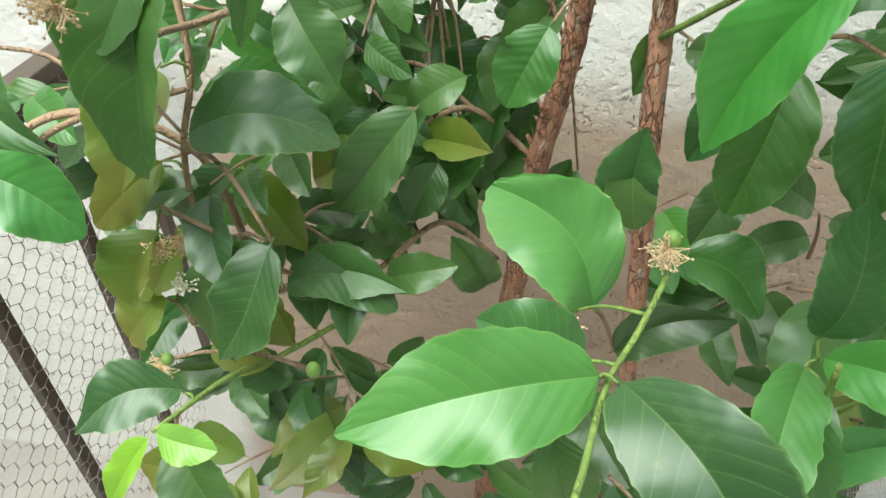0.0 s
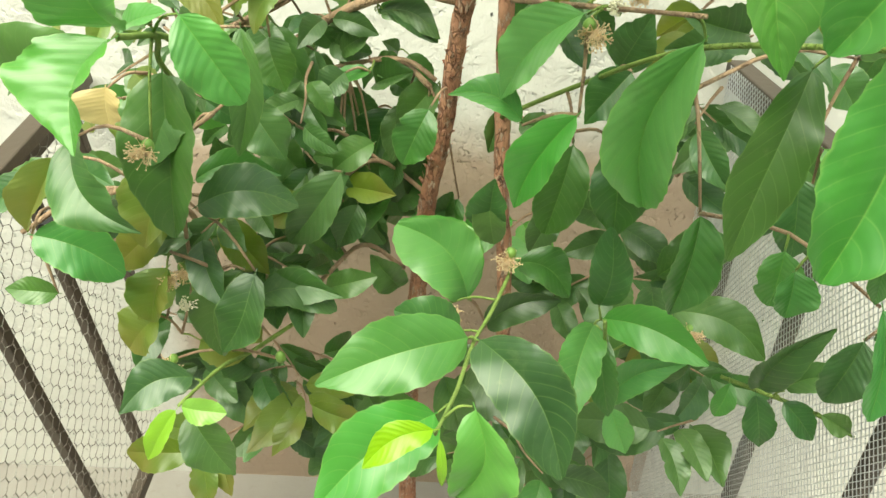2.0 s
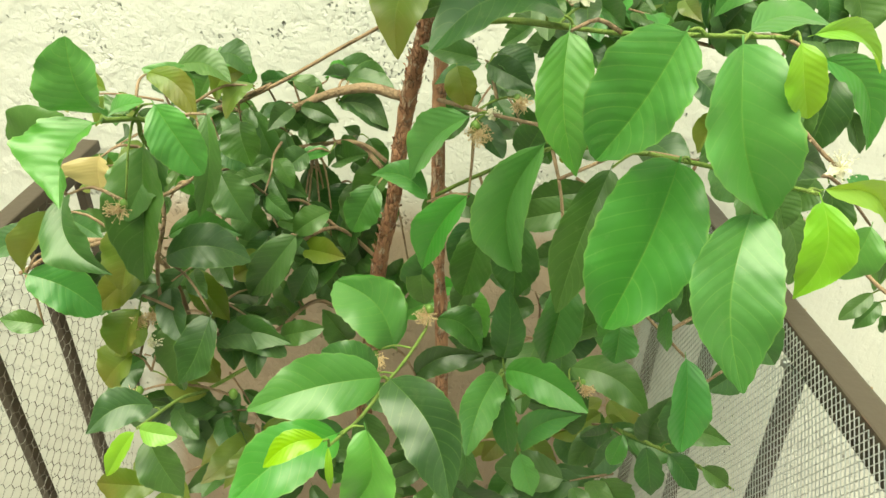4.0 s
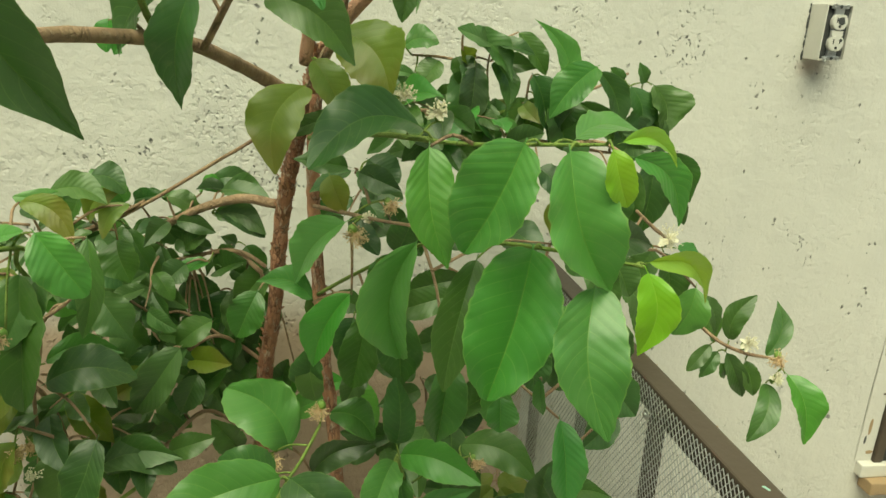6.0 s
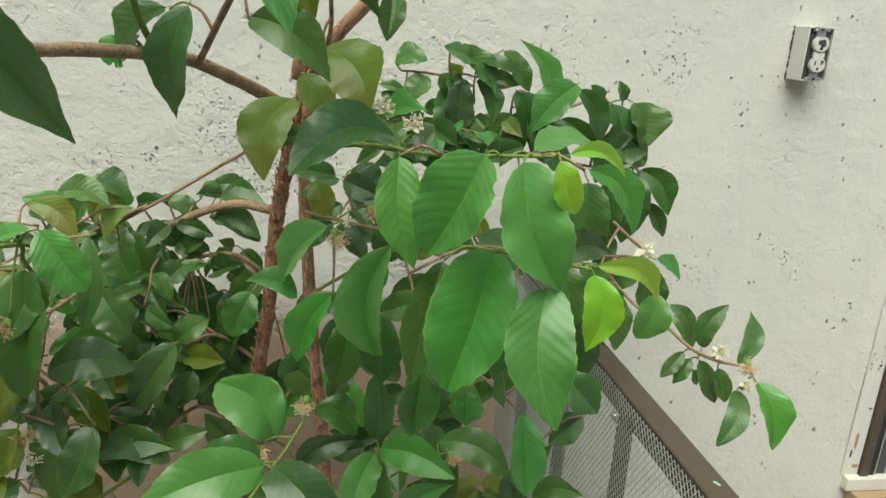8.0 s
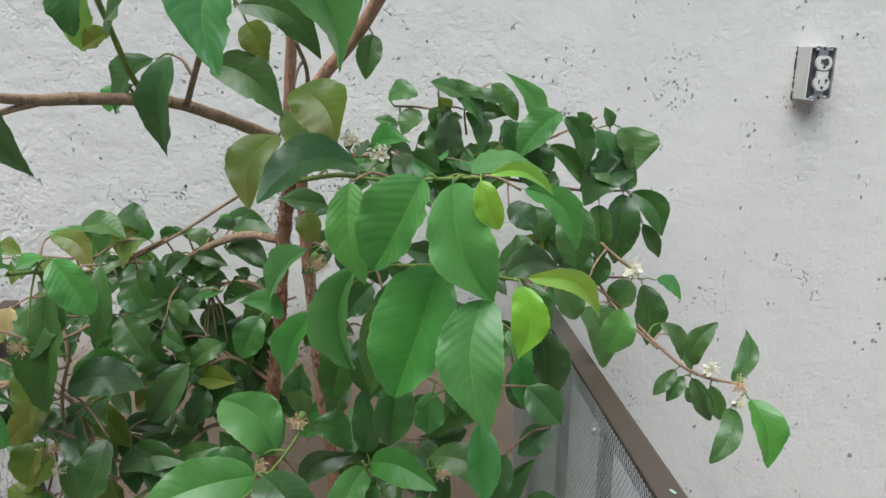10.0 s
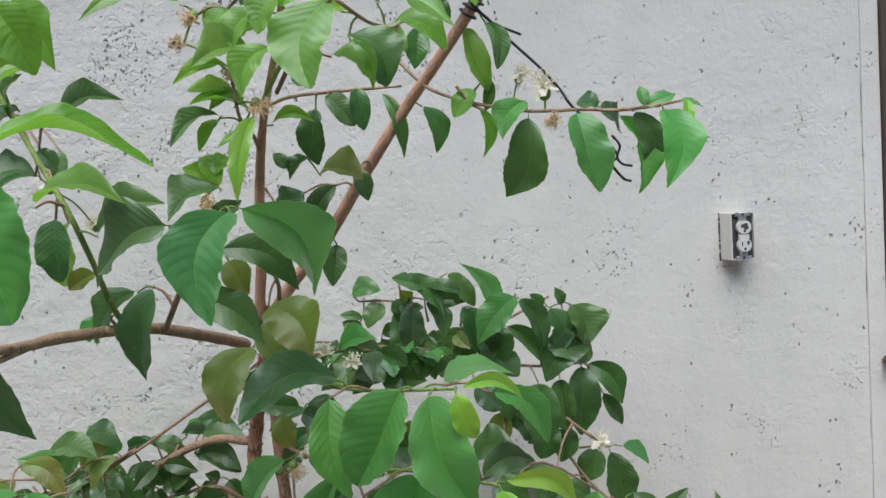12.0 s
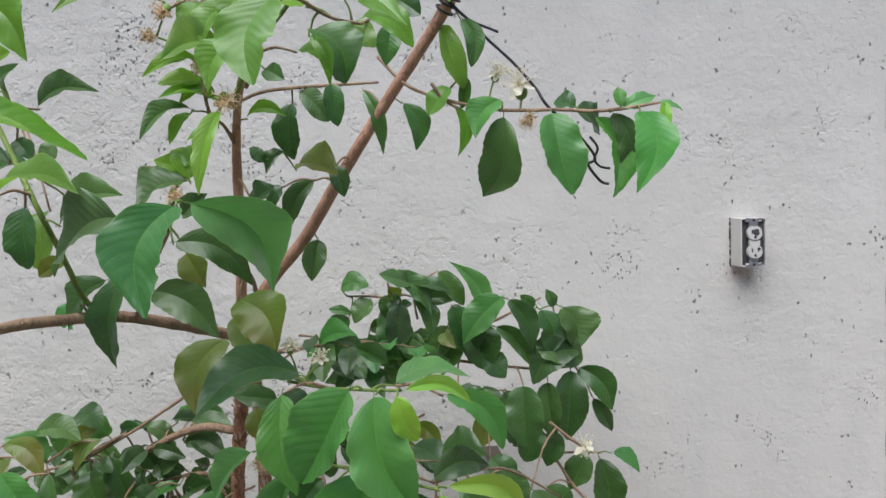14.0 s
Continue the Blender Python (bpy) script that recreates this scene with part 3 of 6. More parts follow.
def outlet_box():
    outlet = tagged(new("power_outlet"), "old surface-mounted duplex power outlet without its cover", "power outlet")
    x0, x1, z0, z1, yf = 1.119, 1.170, 1.381, 1.478, 0.801
    outlet.location = (x0, WALL_Y, z0)
    w, h, d = x1 - x0, z1 - z0, WALL_Y - yf
    bm = bmesh.new()
    t = 0.0022
    box(bm, (0, -d, 0), (t, -0.0005, h), 0.0007)
    box(bm, (w - t, -d, 0), (w, -0.0005, h), 0.0007)
    box(bm, (t, -d, 0), (w - t, -0.0005, t))
    box(bm, (t, -d, h - t), (w - t, -0.0005, h))
    box(bm, (t, -0.006, t), (w - t, -0.0005, h - t))
    part("box", bm, CREAM_PAINT, outlet, "cream painted metal box with chipped edges")
    # dark block puts the shade inside the open box into its colour
    part("inside", block((t + 0.0005, -d + 0.006, t + 0.0005), (w - t - 0.0005, -0.0065, h - t - 0.0005)), DARK_GREY, outlet, "dark grey block for the shaded inside of the box")
    bm = bmesh.new()
    box(bm, (w / 2 - 0.009, -d + 0.0005, 0.001), (w / 2 + 0.009, -d + 0.0055, h - 0.001), 0.0008)
    for z in (0.004, h - 0.004):
        box(bm, (w / 2 - 0.017, -d - 0.0002, z - 0.0035), (w / 2 + 0.017, -d + 0.0028, z + 0.0035), 0.001)
    part("strap", bm, ALU, outlet, "steel mounting strap")
    for z in (0.004, h - 0.004):
        part("screw", disc(bmesh.new(), (w / 2, -d - 0.0012, z), (0, 1, 0), 0.003, 0.002, 10, 0.0005), DARK_GREY, outlet)
    for k, z in enumerate((h * 0.31, h * 0.69)):
        bm = disc(bmesh.new(), (w / 2, -d - 0.002, z), (0, 1, 0), 0.0150, 0.010, 24, 0.0012)
        for v in bm.verts:  # flat sides of the receptacle face
            v.co.z = z + max(-0.0128, min(0.0128, v.co.z - z))
        face = part("receptacle", bm, IVORY, outlet, "chipped off-white receptacle face" if k else "off-white plastic receptacle face")
        for dx, dz, sx, sz in ((-0.0062, 0.003, 0.0011, 0.0042), (0.0062, 0.003, 0.0011, 0.0034)):
            part("slot", block((w / 2 + dx - sx, -d - 0.0073, z + dz - sz), (w / 2 + dx + sx, -d - 0.0068, z + dz + sz)), BLACK, face)
        part("ground_hole", disc(bmesh.new(), (w / 2, -d - 0.0071, z - 0.0075), (0, 1, 0), 0.0026, 0.0006, 10), BLACK, face)
        # broken plastic: ragged dark hole, large on the upper face
        rng = random.Random(31 + k)
        cx, cz, rad = (w / 2 + 0.002, z + 0.002, 0.0078) if k else (w / 2 + 0.0075, z + 0.0055, 0.0038)
        bm = bmesh.new()
        rim = [bm.verts.new((cx + rad * rng.uniform(0.65, 1.1) * math.cos(a * 0.571), -d - 0.0076, cz + rad * rng.uniform(0.6, 1.05) * math.sin(a * 0.571))) for a in range(11)]
        f = bm.faces.new(rim)
        bmesh.ops.extrude_face_region(bm, geom=[f])
        for v in rim:
            v.co.y += 0.0012
        part("chip", bm, DARK_GREY, face, "dark hole where the plastic broke away")
    part("bridge", block((w / 2 - 0.011, -d - 0.005, h * 0.5 - 0.006), (w / 2 + 0.011, -d + 0.0005, h * 0.5 + 0.004), 0.001), IVORY, outlet)
    # bent lugs beside the screws and dark lumps along the gap behind the box
    for x, z in ((w / 2 - 0.012, -0.001), (w / 2 + 0.013, 0.0005), (w / 2 - 0.013, h + 0.001), (w / 2 + 0.012, h)):
        bm = bmesh.new()
        ring(bm, (x, -d - 0.0015, z + (0.003 if z < 0.01 else -0.003)), (0, 1, 0.2), 0.0032, 0.0011)
        part("lug", bm, ALU, outlet, "bent steel screw lug", True)
    rng = random.Random(9)
    bm = bmesh.new()
    for k in range(16):
        z = h * k / 15 + rng.uniform(-0.002, 0.002)
        s = rng.uniform(0.0012, 0.0032)
        bmesh.ops.create_icosphere(bm, subdivisions=1, radius=s, matrix=Matrix.Translation((-0.001, -0.0008, z)) @ Matrix.Diagonal((1, 0.7, 1.9, 1)))
    part("gap", bm, DARK_GREY, outlet, "dark grey lumps along the gap behind the box")


outlet_box()


def window():
    x0, x1, z0, z1 = OPENING
    win = tagged(new("window_1"), "metal window with dark rusty frame and dark glass", "window", kind="structure")
    y = WALL_Y
    f = 0.022
    bm = bmesh.new()
    box(bm, (x0 + 0.001, y - 0.012, z0), (x0 + f, y + 0.08, z1), 0.002)
    box(bm, (x1 - f, y - 0.012, z0), (x1 - 0.001, y + 0.08, z1), 0.002)
    box(bm, (x0 + f, y - 0.012, z1 - f), (x1 - f, y + 0.08, z1 - 0.001), 0.002)
    part("outer_frame", bm, BROWN_PAINT, win, "worn brown painted steel frame")
    bm = bmesh.new()
    box(bm, (x0 + f + 0.001, y - 0.008, z0 + 0.0125), (x0 + f + 0.014, y + 0.06, z1 - f - 0.001), 0.001)
    part("gasket", bm, BLACK, win, "black rubber gasket")
    bm = bmesh.new()
    a = x0 + f + 0.015
    box(bm, (a, y - 0.010, z0 + 0.0125), (a + 0.0035, y + 0.05, z1 - f - 0.002), 0.001)
    box(bm, (a + 0.030, y - 0.006, z0 + 0.0125), (a + 0.034, y + 0.05, z1 - f - 0.002), 0.001)
    box(bm, (x1 - f - 0.034, y - 0.004, z0 + 0.03), (x1 - f - 0.001, y + 0.05, z1 - f - 0.002), 0.001)
    box(bm, (a + 0.034, y - 0.004, z0 + 0.03), (x1 - f - 0.034, y + 0.05, z0 + 0.06), 0.001)
    part("sash", bm, ALU, win, "scratched aluminium sash")
    bm = bmesh.new()
    box(bm, (a + 0.0037, y - 0.003, z0 + 0.0125), (a + 0.0298, y + 0.05, z1 - f - 0.002), 0.001)
    part("channel", bm, DARK_GREY, win, "dark channel of the sash")
    part("pane", block((a + 0.03, y + 0.020, z0 + 0.05), (x1 - f - 0.03, y + 0.026, z1 - f - 0.002)), GLASS, win, "dark reflecting window glass")
    part("sill", block((x0 - 0.035, y - 0.022, z0 - 0.022), (x1 + 0.035, y + 0.10, z0 + 0.012), 0.004), CREAM_PAINT, win, "chipped white painted sill")
    part("ledge", block((x0 - 0.02, y - 0.045, z0 - 0.055), (x1 + 0.02, y - 0.001, z0 - 0.0225), 0.004), TAN, win, "tan stone ledge")
    bm = bmesh.new()
    box(bm, (x0 - 0.043, y - 0.003, z0 + 0.0125), (x0 - 0.001, y - 0.0005, 2.25), 0.001)
    part("plaster_band", bm, STUCCO, win, "raised plaster band beside the frame")
    # fissure between wall and band, and flaked paint near the sill
    rng = random.Random(4)
    bm = bmesh.new()
    left = [bm.verts.new((x0 - 0.0445 + rng.uniform(-0.0012, 0.0012), y - 0.0012, z0 + 0.05 + k * 0.04)) for k in range(34)]
    right = [bm.verts.new((v.co.x + max(0.0, rng.uniform(-0.0006, 0.0012)), y - 0.0012, v.co.z)) for v in left]
    for k in range(33):
        bm.faces.new((left[k], right[k], right[k + 1], left[k + 1]))
    part("fissure", bm, DARK_GREY, win, "thin dark crack along the plaster band")
    for cx, cz, wide, high, mat in ((x0 - 0.024, z0 + 0.105, 0.004, 0.022, TAN), (x0 - 0.012, z0 + 0.036, 0.010, 0.005, TAN), (x0 - 0.010, z0 + 0.19, 0.0035, 0.003, RUST), (x0 - 0.012, z0 + 0.30, 0.004, 0.003, RUST), (x0 - 0.030, z0 + 0.07, 0.003, 0.012, DARK_GREY)):
        bm = bmesh.new()
        bmesh.ops.create_icosphere(bm, subdivisions=2, radius=1.0, matrix=Matrix.Translation((cx, y - 0.0032, cz)) @ Matrix.Diagonal((wide, 0.0007, high, 1)))
        for v in bm.verts:
            v.co.x += 0.25 * wide * noise.noise(v.co * 300)
            v.co.z += 0.25 * high * noise.noise(v.co * 300 + Vector((5, 0, 0)))
        part("paint_chip", bm, mat, win, "patch of flaked paint")
    # added black panel stands in for the darkness behind the glass
    part("room_back", block((x0 + 0.01, y + 0.12, z0 + 0.03), (x1 - 0.01, y + 0.15, z1 - 0.01)), BLACK, win, "black panel standing in for an unlit room")
    bolt = tagged(new("wall_bolt"), "brown bolt with chipped cream end in the wall", "bolt")
    bolt.location = (x0 - 0.008, y, 1.135)
    part("shank", disc(bmesh.new(), (0, -0.022, 0), (0, 1, 0), 0.0105, 0.030, 14, 0.001), BROWN_PAINT, bolt)
    part("end_cap", disc(bmesh.new(), (0, -0.039, 0), (0, 1, 0), 0.0125, 0.006, 16, 0.0015), CREAM_PAINT, bolt, "chipped cream end cap")


window()


# ---- guava tree ----
tree = tagged(new("guava_tree"), "leafy flowering guava tree with peeling reddish bark", "tree")
tree.location = (0, 0, 0)


def flower(parent, place, size=0.011, dry=True, aim=(0, -0.5, 0.85), seed=1):
    """A guava flower: green calyx, a brush of stamens, and some petals; withered ones are tan and tangled."""
    rng = random.Random(seed)
    p, d = Vector(place), Vector(aim).normalized()
    bm = bmesh.new()
    bmesh.ops.create_icosphere(bm, subdivisions=2, radius=size * 0.38, matrix=Matrix.Translation(p - d * size * 0.45) @ Matrix.Diagonal((1, 1, 1.2, 1)))
    ob = part("calyx", bm, CALYX, parent, "green flower base", True)
    low = p - d * size * 0.75
    root = min((Vector(q[:3]) for line in STEM_LINES.values() for q in line), key=lambda q: (q - low).length)
    if 0.004 < (root - low).length < 0.09:
        limb("flower_stalk", parent, GREEN_TWIG, [(*root, 0.0014), (*((root + low) / 2 + Vector((0, 0, 0.1 * (root - low).length))), 0.0012), (*low, 0.0012)], 5, 0.1, "", 3)
    bm = bmesh.new()
    for i in range(64 if dry else 46):
        way = Vector((rng.gauss(0, 1), rng.gauss(0, 1), rng.gauss(0, 1))).normalized()
        way = (way * (0.9 if dry else 0.75) + d * 0.7).normalized()
        end = p + way * size * rng.uniform(0.65, 1.15)
        mid = (p + end) / 2 + Vector((rng.gauss(0, 1), rng.gauss(0, 1), rng.gauss(0, 1))) * size * (0.22 if dry else 0.08)
        strand(bm, p, mid, 0.00035)
        strand(bm, mid, end, 0.0003)
        bmesh.ops.create_icosphere(bm, subdivisions=1, radius=0.00085 if dry else 0.0011, matrix=Matrix.Translation(end))
    petals = bm if dry else bmesh.new()
    for i in range(2 if dry else 5):
        a = i * 1.257 + rng.uniform(-0.3, 0.3)
        s = d.orthogonal().normalized()
        out = (s * math.cos(a) + d.cross(s) * math.sin(a)).normalized()
        tip = p + out * size * rng.uniform(0.6, 1.0) - d * size * rng.uniform(-0.2, 0.5)
        w = out.cross(d) * size * (0.28 if dry else 0.30)
        q = [petals.verts.new(p + w * 0.3), petals.verts.new((p + tip) / 2 + w + d * size * 0.12), petals.verts.new(tip + w * 0.4), petals.verts.new(tip - w * 0.4), petals.verts.new((p + tip) / 2 - w + d * size * 0.12), petals.verts.new(p - w * 0.3)]
        petals.faces.new(q)
    if not dry:
        part("petals", petals, PETAL, parent, "pale cream petals")
    part("flower", bm, DRY_STAMEN if dry else STAMEN, parent, "withered tan flower" if dry else "cream flower with a brush of stamens")
    return ob


trunk = limb("trunk", tree, BARK, [(0.115, 0.60, -0.02, 0.0168), (0.110, 0.60, 0.40, 0.0152), (0.133, 0.580, 0.833, 0.0120), (0.158, 0.560, 1.005, 0.0109), (0.177, 0.540, 1.159, 0.0105), (0.197, 0.500, 1.253, 0.0103), (0.222, 0.460, 1.344, 0.0095), (0.237, 0.430, 1.395, 0.0086)], 12, 0.25, "reddish brown trunk with flaking bark", 10)


def bark_flakes(name, stem, count, low, high, seed):
    """Thin curled plates of bark that stand off from a stem."""
    rng = random.Random(seed)
    line = [q for q in STEM_LINES[stem.name] if low < q[2] < high]
    bm = bmesh.new()
    for k in range(count):
        q = rng.choice(line)
        a = rng.uniform(0, 6.283)
        out = Vector((math.cos(a), math.sin(a), 0))
        along = Vector((rng.uniform(-0.3, 0.3), rng.uniform(-0.3, 0.3), 1)).normalized()
        side = along.cross(out).normalized()
        base = Vector(q[:3]) + out * q[3] * 0.97 + Vector((0, 0, rng.uniform(-0.01, 0.01)))
        w, h = rng.uniform(0.0015, 0.0045), rng.uniform(0.003, 0.010)
        curl = rng.uniform(0.0015, 0.0048)
        rows = []
        for i in range(3):
            c = base + along * h * (i / 2) + out * curl * (i / 2) ** 2
            rows.append([bm.verts.new(c - side * w * (1 - 0.3 * i / 2)), bm.verts.new(c + out * 0.0006), bm.verts.new(c + side * w * (1 - 0.25 * i / 2))])
        for r0, r1 in zip(rows, rows[1:]):
            for j in range(2):
                bm.faces.new((r0[j], r0[j + 1], r1[j + 1], r1[j]))
    return tagged(part(name, bm, BARK, stem, "curling reddish peeling bark"), kind="stuff")


bark_flakes("loose_bark", trunk, 420, 0.6, 1.40, 5)
limb("stem", tree, BARK, [(0.262, 0.52, -0.02, 0.0105), (0.262, 0.51, 0.45, 0.010), (0.245, 0.50, 0.838, 0.0095), (0.236, 0.50, 0.918, 0.0096), (0.228, 0.50, 1.049, 0.0094), (0.223, 0.490, 1.174, 0.0090), (0.224, 0.470, 1.260, 0.0086), (0.230, 0.450, 1.338, 0.0076)], 10, 0.2, "slender orange-brown second stem", 8)
limb("upper_stem", tree, SMOOTH_BARK, [(0.219, 0.420, 1.377, 0.0077), (0.235, 0.380, 1.481, 0.0067), (0.246, 0.330, 1.554, 0.0064), (0.259, 0.280, 1.606, 0.0054), (0.273, 0.240, 1.652, 0.0046), (0.289, 0.220, 1.699, 0.0040), (0.302, 0.200, 1.748, 0.0034), (0.311, 0.180, 1.790, 0.0028)], 10, 0.15, "brown upper stem", 8)
limb("slanting_stem", tree, SMOOTH_BARK, [(0.237, 0.430, 1.388, 0.0089), (0.268, 0.420, 1.431, 0.0088), (0.318, 0.400, 1.486, 0.0086), (0.375, 0.360, 1.568, 0.0082), (0.435, 0.320, 1.650, 0.0074), (0.475, 0.280, 1.699, 0.0072), (0.518, 0.240, 1.755, 0.0071), (0.56, 0.20, 1.82, 0.0065), (0.62, 0.15, 1.92, 0.0046)], 12, 0.06, "smooth reddish slanting stem", 8)
limb("branch", tree, TWIG, [(0.187, 0.480, 1.341, 0.0086), (0.158, 0.370, 1.374, 0.0077), (0.127, 0.270, 1.402, 0.0069), (0.095, 0.235, 1.409, 0.0066), (0.052, 0.170, 1.413, 0.0062), (0.040, 0.125, 1.414, 0.0053), (0.030, 0.070, 1.420, 0.0045), (0.016, 0.030, 1.423, 0.0038)], 10, 0.15, "brown side branch arching out from the trunk", 8)
limb("branch", tree, TWIG, [(0.042, 0.130, 1.412, 0.0038), (0.035, 0.100, 1.408, 0.0031), (0.023, 0.080, 1.403, 0.0030), (0.013, 0.050, 1.397, 0.0024)], 7, 0.1)

# bright shoot
shoot = limb("branch", tree, GREEN_TWIG, [(0.319, 0.220, 1.328, 0.0021), (0.365, 0.160, 1.334, 0.0019), (0.407, 0.100, 1.345, 0.0017), (0.452, 0.050, 1.355, 0.0013)], 7)

# low bright shoot
shoot = limb("branch", tree, GREEN_TWIG, [(0.405, 0.140, 1.250, 0.0019), (0.437, 0.090, 1.260, 0.0018), (0.457, 0.060, 1.264, 0.0017), (0.484, 0.030, 1.268, 0.0014)], 7)

# flower shoot
shoot = limb("branch", tree, TWIG, [(0.225, 0.450, 1.198, 0.0028), (0.272, 0.300, 1.230, 0.0024), (0.298, 0.220, 1.247, 0.0017), (0.325, 0.170, 1.257, 0.0016)], 7)

# aged shoot
shoot = limb("branch", tree, TWIG, [(0.243, 0.420, 1.384, 0.0044), (0.256, 0.360, 1.409, 0.0034), (0.265, 0.300, 1.441, 0.0025), (0.268, 0.220, 1.469, 0.0023)], 7)

# front top shoot
shoot = limb("branch", tree, TWIG, [(0.136, 0.260, 1.400, 0.0035), (0.183, 0.180, 1.462, 0.0032), (0.219, 0.140, 1.506, 0.0024), (0.252, 0.060, 1.533, 0.0021)], 7)

# left stem
limb("branch", tree, GREEN_TWIG, [(0.105, 0.250, 1.401, 0.0034), (0.098, 0.210, 1.436, 0.0032), (0.095, 0.170, 1.491, 0.0030), (0.089, 0.140, 1.539, 0.0030), (0.050, 0.170, 1.599, 0.0028), (0.006, 0.200, 1.669, 0.0026), (-0.017, 0.200, 1.723, 0.0024), (-0.028, 0.200, 1.778, 0.0020)], 7)

# near left shoot
shoot = limb("branch", tree, GREEN_TWIG, [(0.090, -0.100, 1.479, 0.0021), (0.104, -0.100, 1.515, 0.0021), (0.112, -0.100, 1.538, 0.0021), (0.122, -0.100, 1.572, 0.0017)], 7)
leaf(shoot, (0.129, -0.100, 1.574), (0.228, -0.050, 1.568), 0.042, -22, 0.19, 26, LEAF_SUNLIT)
leaf(shoot, (0.120, -0.100, 1.571), (0.089, -0.120, 1.581), 0.024, -11, 0.08, 20, LEAF_LIME)
leaf(shoot, (0.144, -0.150, 1.549), (0.184, -0.190, 1.473), 0.059, 0, 0.11, 21, LEAF_BRIGHT)
leaf(shoot, (0.117, -0.100, 1.568), (0.112, -0.140, 1.529), 0.028, 9, 0.06, 18, LEAF)
leaf(shoot, (0.075, -0.100, 1.491), (0.134, -0.066, 1.373), 0.044, 0, 0.08, 22, LEAF, 0.03, 0.9)
leaf(shoot, (0.040, 0.000, 1.611), (0.086, 0.000, 1.627), 0.017, -20, 0.10, 27, LEAF_SUNLIT)

# top left shoot
shoot = limb("branch", tree, GREEN_TWIG, [(0.125, -0.100, 1.678, 0.0018), (0.146, -0.100, 1.673, 0.0018), (0.153, -0.100, 1.669, 0.0014)], 7)
leaf(shoot, (0.146, -0.100, 1.675), (0.171, -0.100, 1.626), 0.034, 0, 0.11, 27, LEAF_SUNLIT)
leaf(shoot, (0.122, -0.060, 1.623), (0.144, -0.050, 1.643), 0.015, -15, 0.10, 24, LEAF_SUNLIT)

# upper stem leaves
shoot = limb("branch", tree, TWIG, [(0.259, 0.280, 1.606, 0.0035), (0.255, 0.240, 1.624, 0.0020), (0.250, 0.200, 1.636, 0.0019), (0.245, 0.200, 1.682, 0.0020)], 7)

# twig shoot
limb("branch", tree, TWIG, [(0.273, 0.250, 1.653, 0.0021), (0.302, 0.260, 1.665, 0.0021), (0.365, 0.270, 1.671, 0.0021), (0.433, 0.280, 1.675, 0.0014)], 7)

# tied branch
limb("branch", tree, TWIG, [(0.432, 0.310, 1.712, 0.0022), (0.462, 0.290, 1.676, 0.0021), (0.494, 0.270, 1.656, 0.0021), (0.532, 0.250, 1.642, 0.0021), (0.577, 0.240, 1.632, 0.0021), (0.639, 0.220, 1.628, 0.0021), (0.676, 0.210, 1.624, 0.0021), (0.712, 0.200, 1.625, 0.0021), (0.747, 0.190, 1.629, 0.0014)], 7)

# back branch and links between the shoots
limb("branch", tree, TWIG, [(0.248, 0.460, 1.314, 0.0042), (0.306, 0.520, 1.311, 0.0036), (0.380, 0.555, 1.307, 0.0034), (0.432, 0.570, 1.295, 0.0031), (0.465, 0.570, 1.307, 0.0030), (0.514, 0.570, 1.321, 0.0028), (0.573, 0.570, 1.324, 0.0025), (0.625, 0.580, 1.342, 0.0022), (0.676, 0.585, 1.364, 0.0018)], 7)
limb("branch", tree, TWIG, [(0.432, 0.570, 1.295, 0.0028), (0.476, 0.570, 1.277, 0.0028), (0.535, 0.560, 1.269, 0.0026), (0.614, 0.560, 1.256, 0.0024), (0.669, 0.565, 1.249, 0.0020), (0.726, 0.565, 1.250, 0.0016)], 7)
limb("branch", tree, TWIG, [(0.583, 0.560, 1.203, 0.0028), (0.634, 0.570, 1.155, 0.0027), (0.690, 0.580, 1.094, 0.0026), (0.718, 0.530, 1.055, 0.0025), (0.766, 0.470, 1.017, 0.0025)], 7)
limb("branch", tree, TWIG, [(0.690, 0.580, 1.100, 0.0022), (0.745, 0.590, 1.096, 0.0020), (0.771, 0.590, 1.093, 0.0018)], 7)
limb("branch", tree, TWIG, [(0.446, 0.565, 1.326, 0.0024), (0.426, 0.570, 1.369, 0.0022), (0.401, 0.570, 1.379, 0.0020), (0.356, 0.570, 1.381, 0.0016)], 7)
limb("branch", tree, GREEN_TWIG, [(0.221, 0.450, 1.285, 0.0036), (0.290, 0.330, 1.312, 0.0033), (0.326, 0.250, 1.323, 0.0031), (0.344, 0.210, 1.328, 0.0029)], 7)
limb("branch", tree, GREEN_TWIG, [(0.226, 0.490, 1.060, 0.0026), (0.280, 0.390, 1.130, 0.0024), (0.345, 0.260, 1.210, 0.0022), (0.405, 0.140, 1.250, 0.0020)], 7)
limb("branch", tree, TWIG, [(0.292, 0.200, 1.660, 0.0026), (0.326, 0.120, 1.693, 0.0024), (0.348, 0.070, 1.703, 0.0022), (0.366, 0.040, 1.715, 0.0018)], 7)
limb("branch", tree, TWIG, [(0.366, 0.080, 1.722, 0.0020), (0.395, 0.130, 1.714, 0.0018), (0.422, 0.180, 1.720, 0.0016)], 7)
limb("branch", tree, GREEN_TWIG, [(-0.082, 0.360, 1.126, 0.0028), (-0.081, 0.320, 1.168, 0.0026), (-0.054, 0.260, 1.206, 0.0024), (-0.054, 0.200, 1.223, 0.0020)], 7)

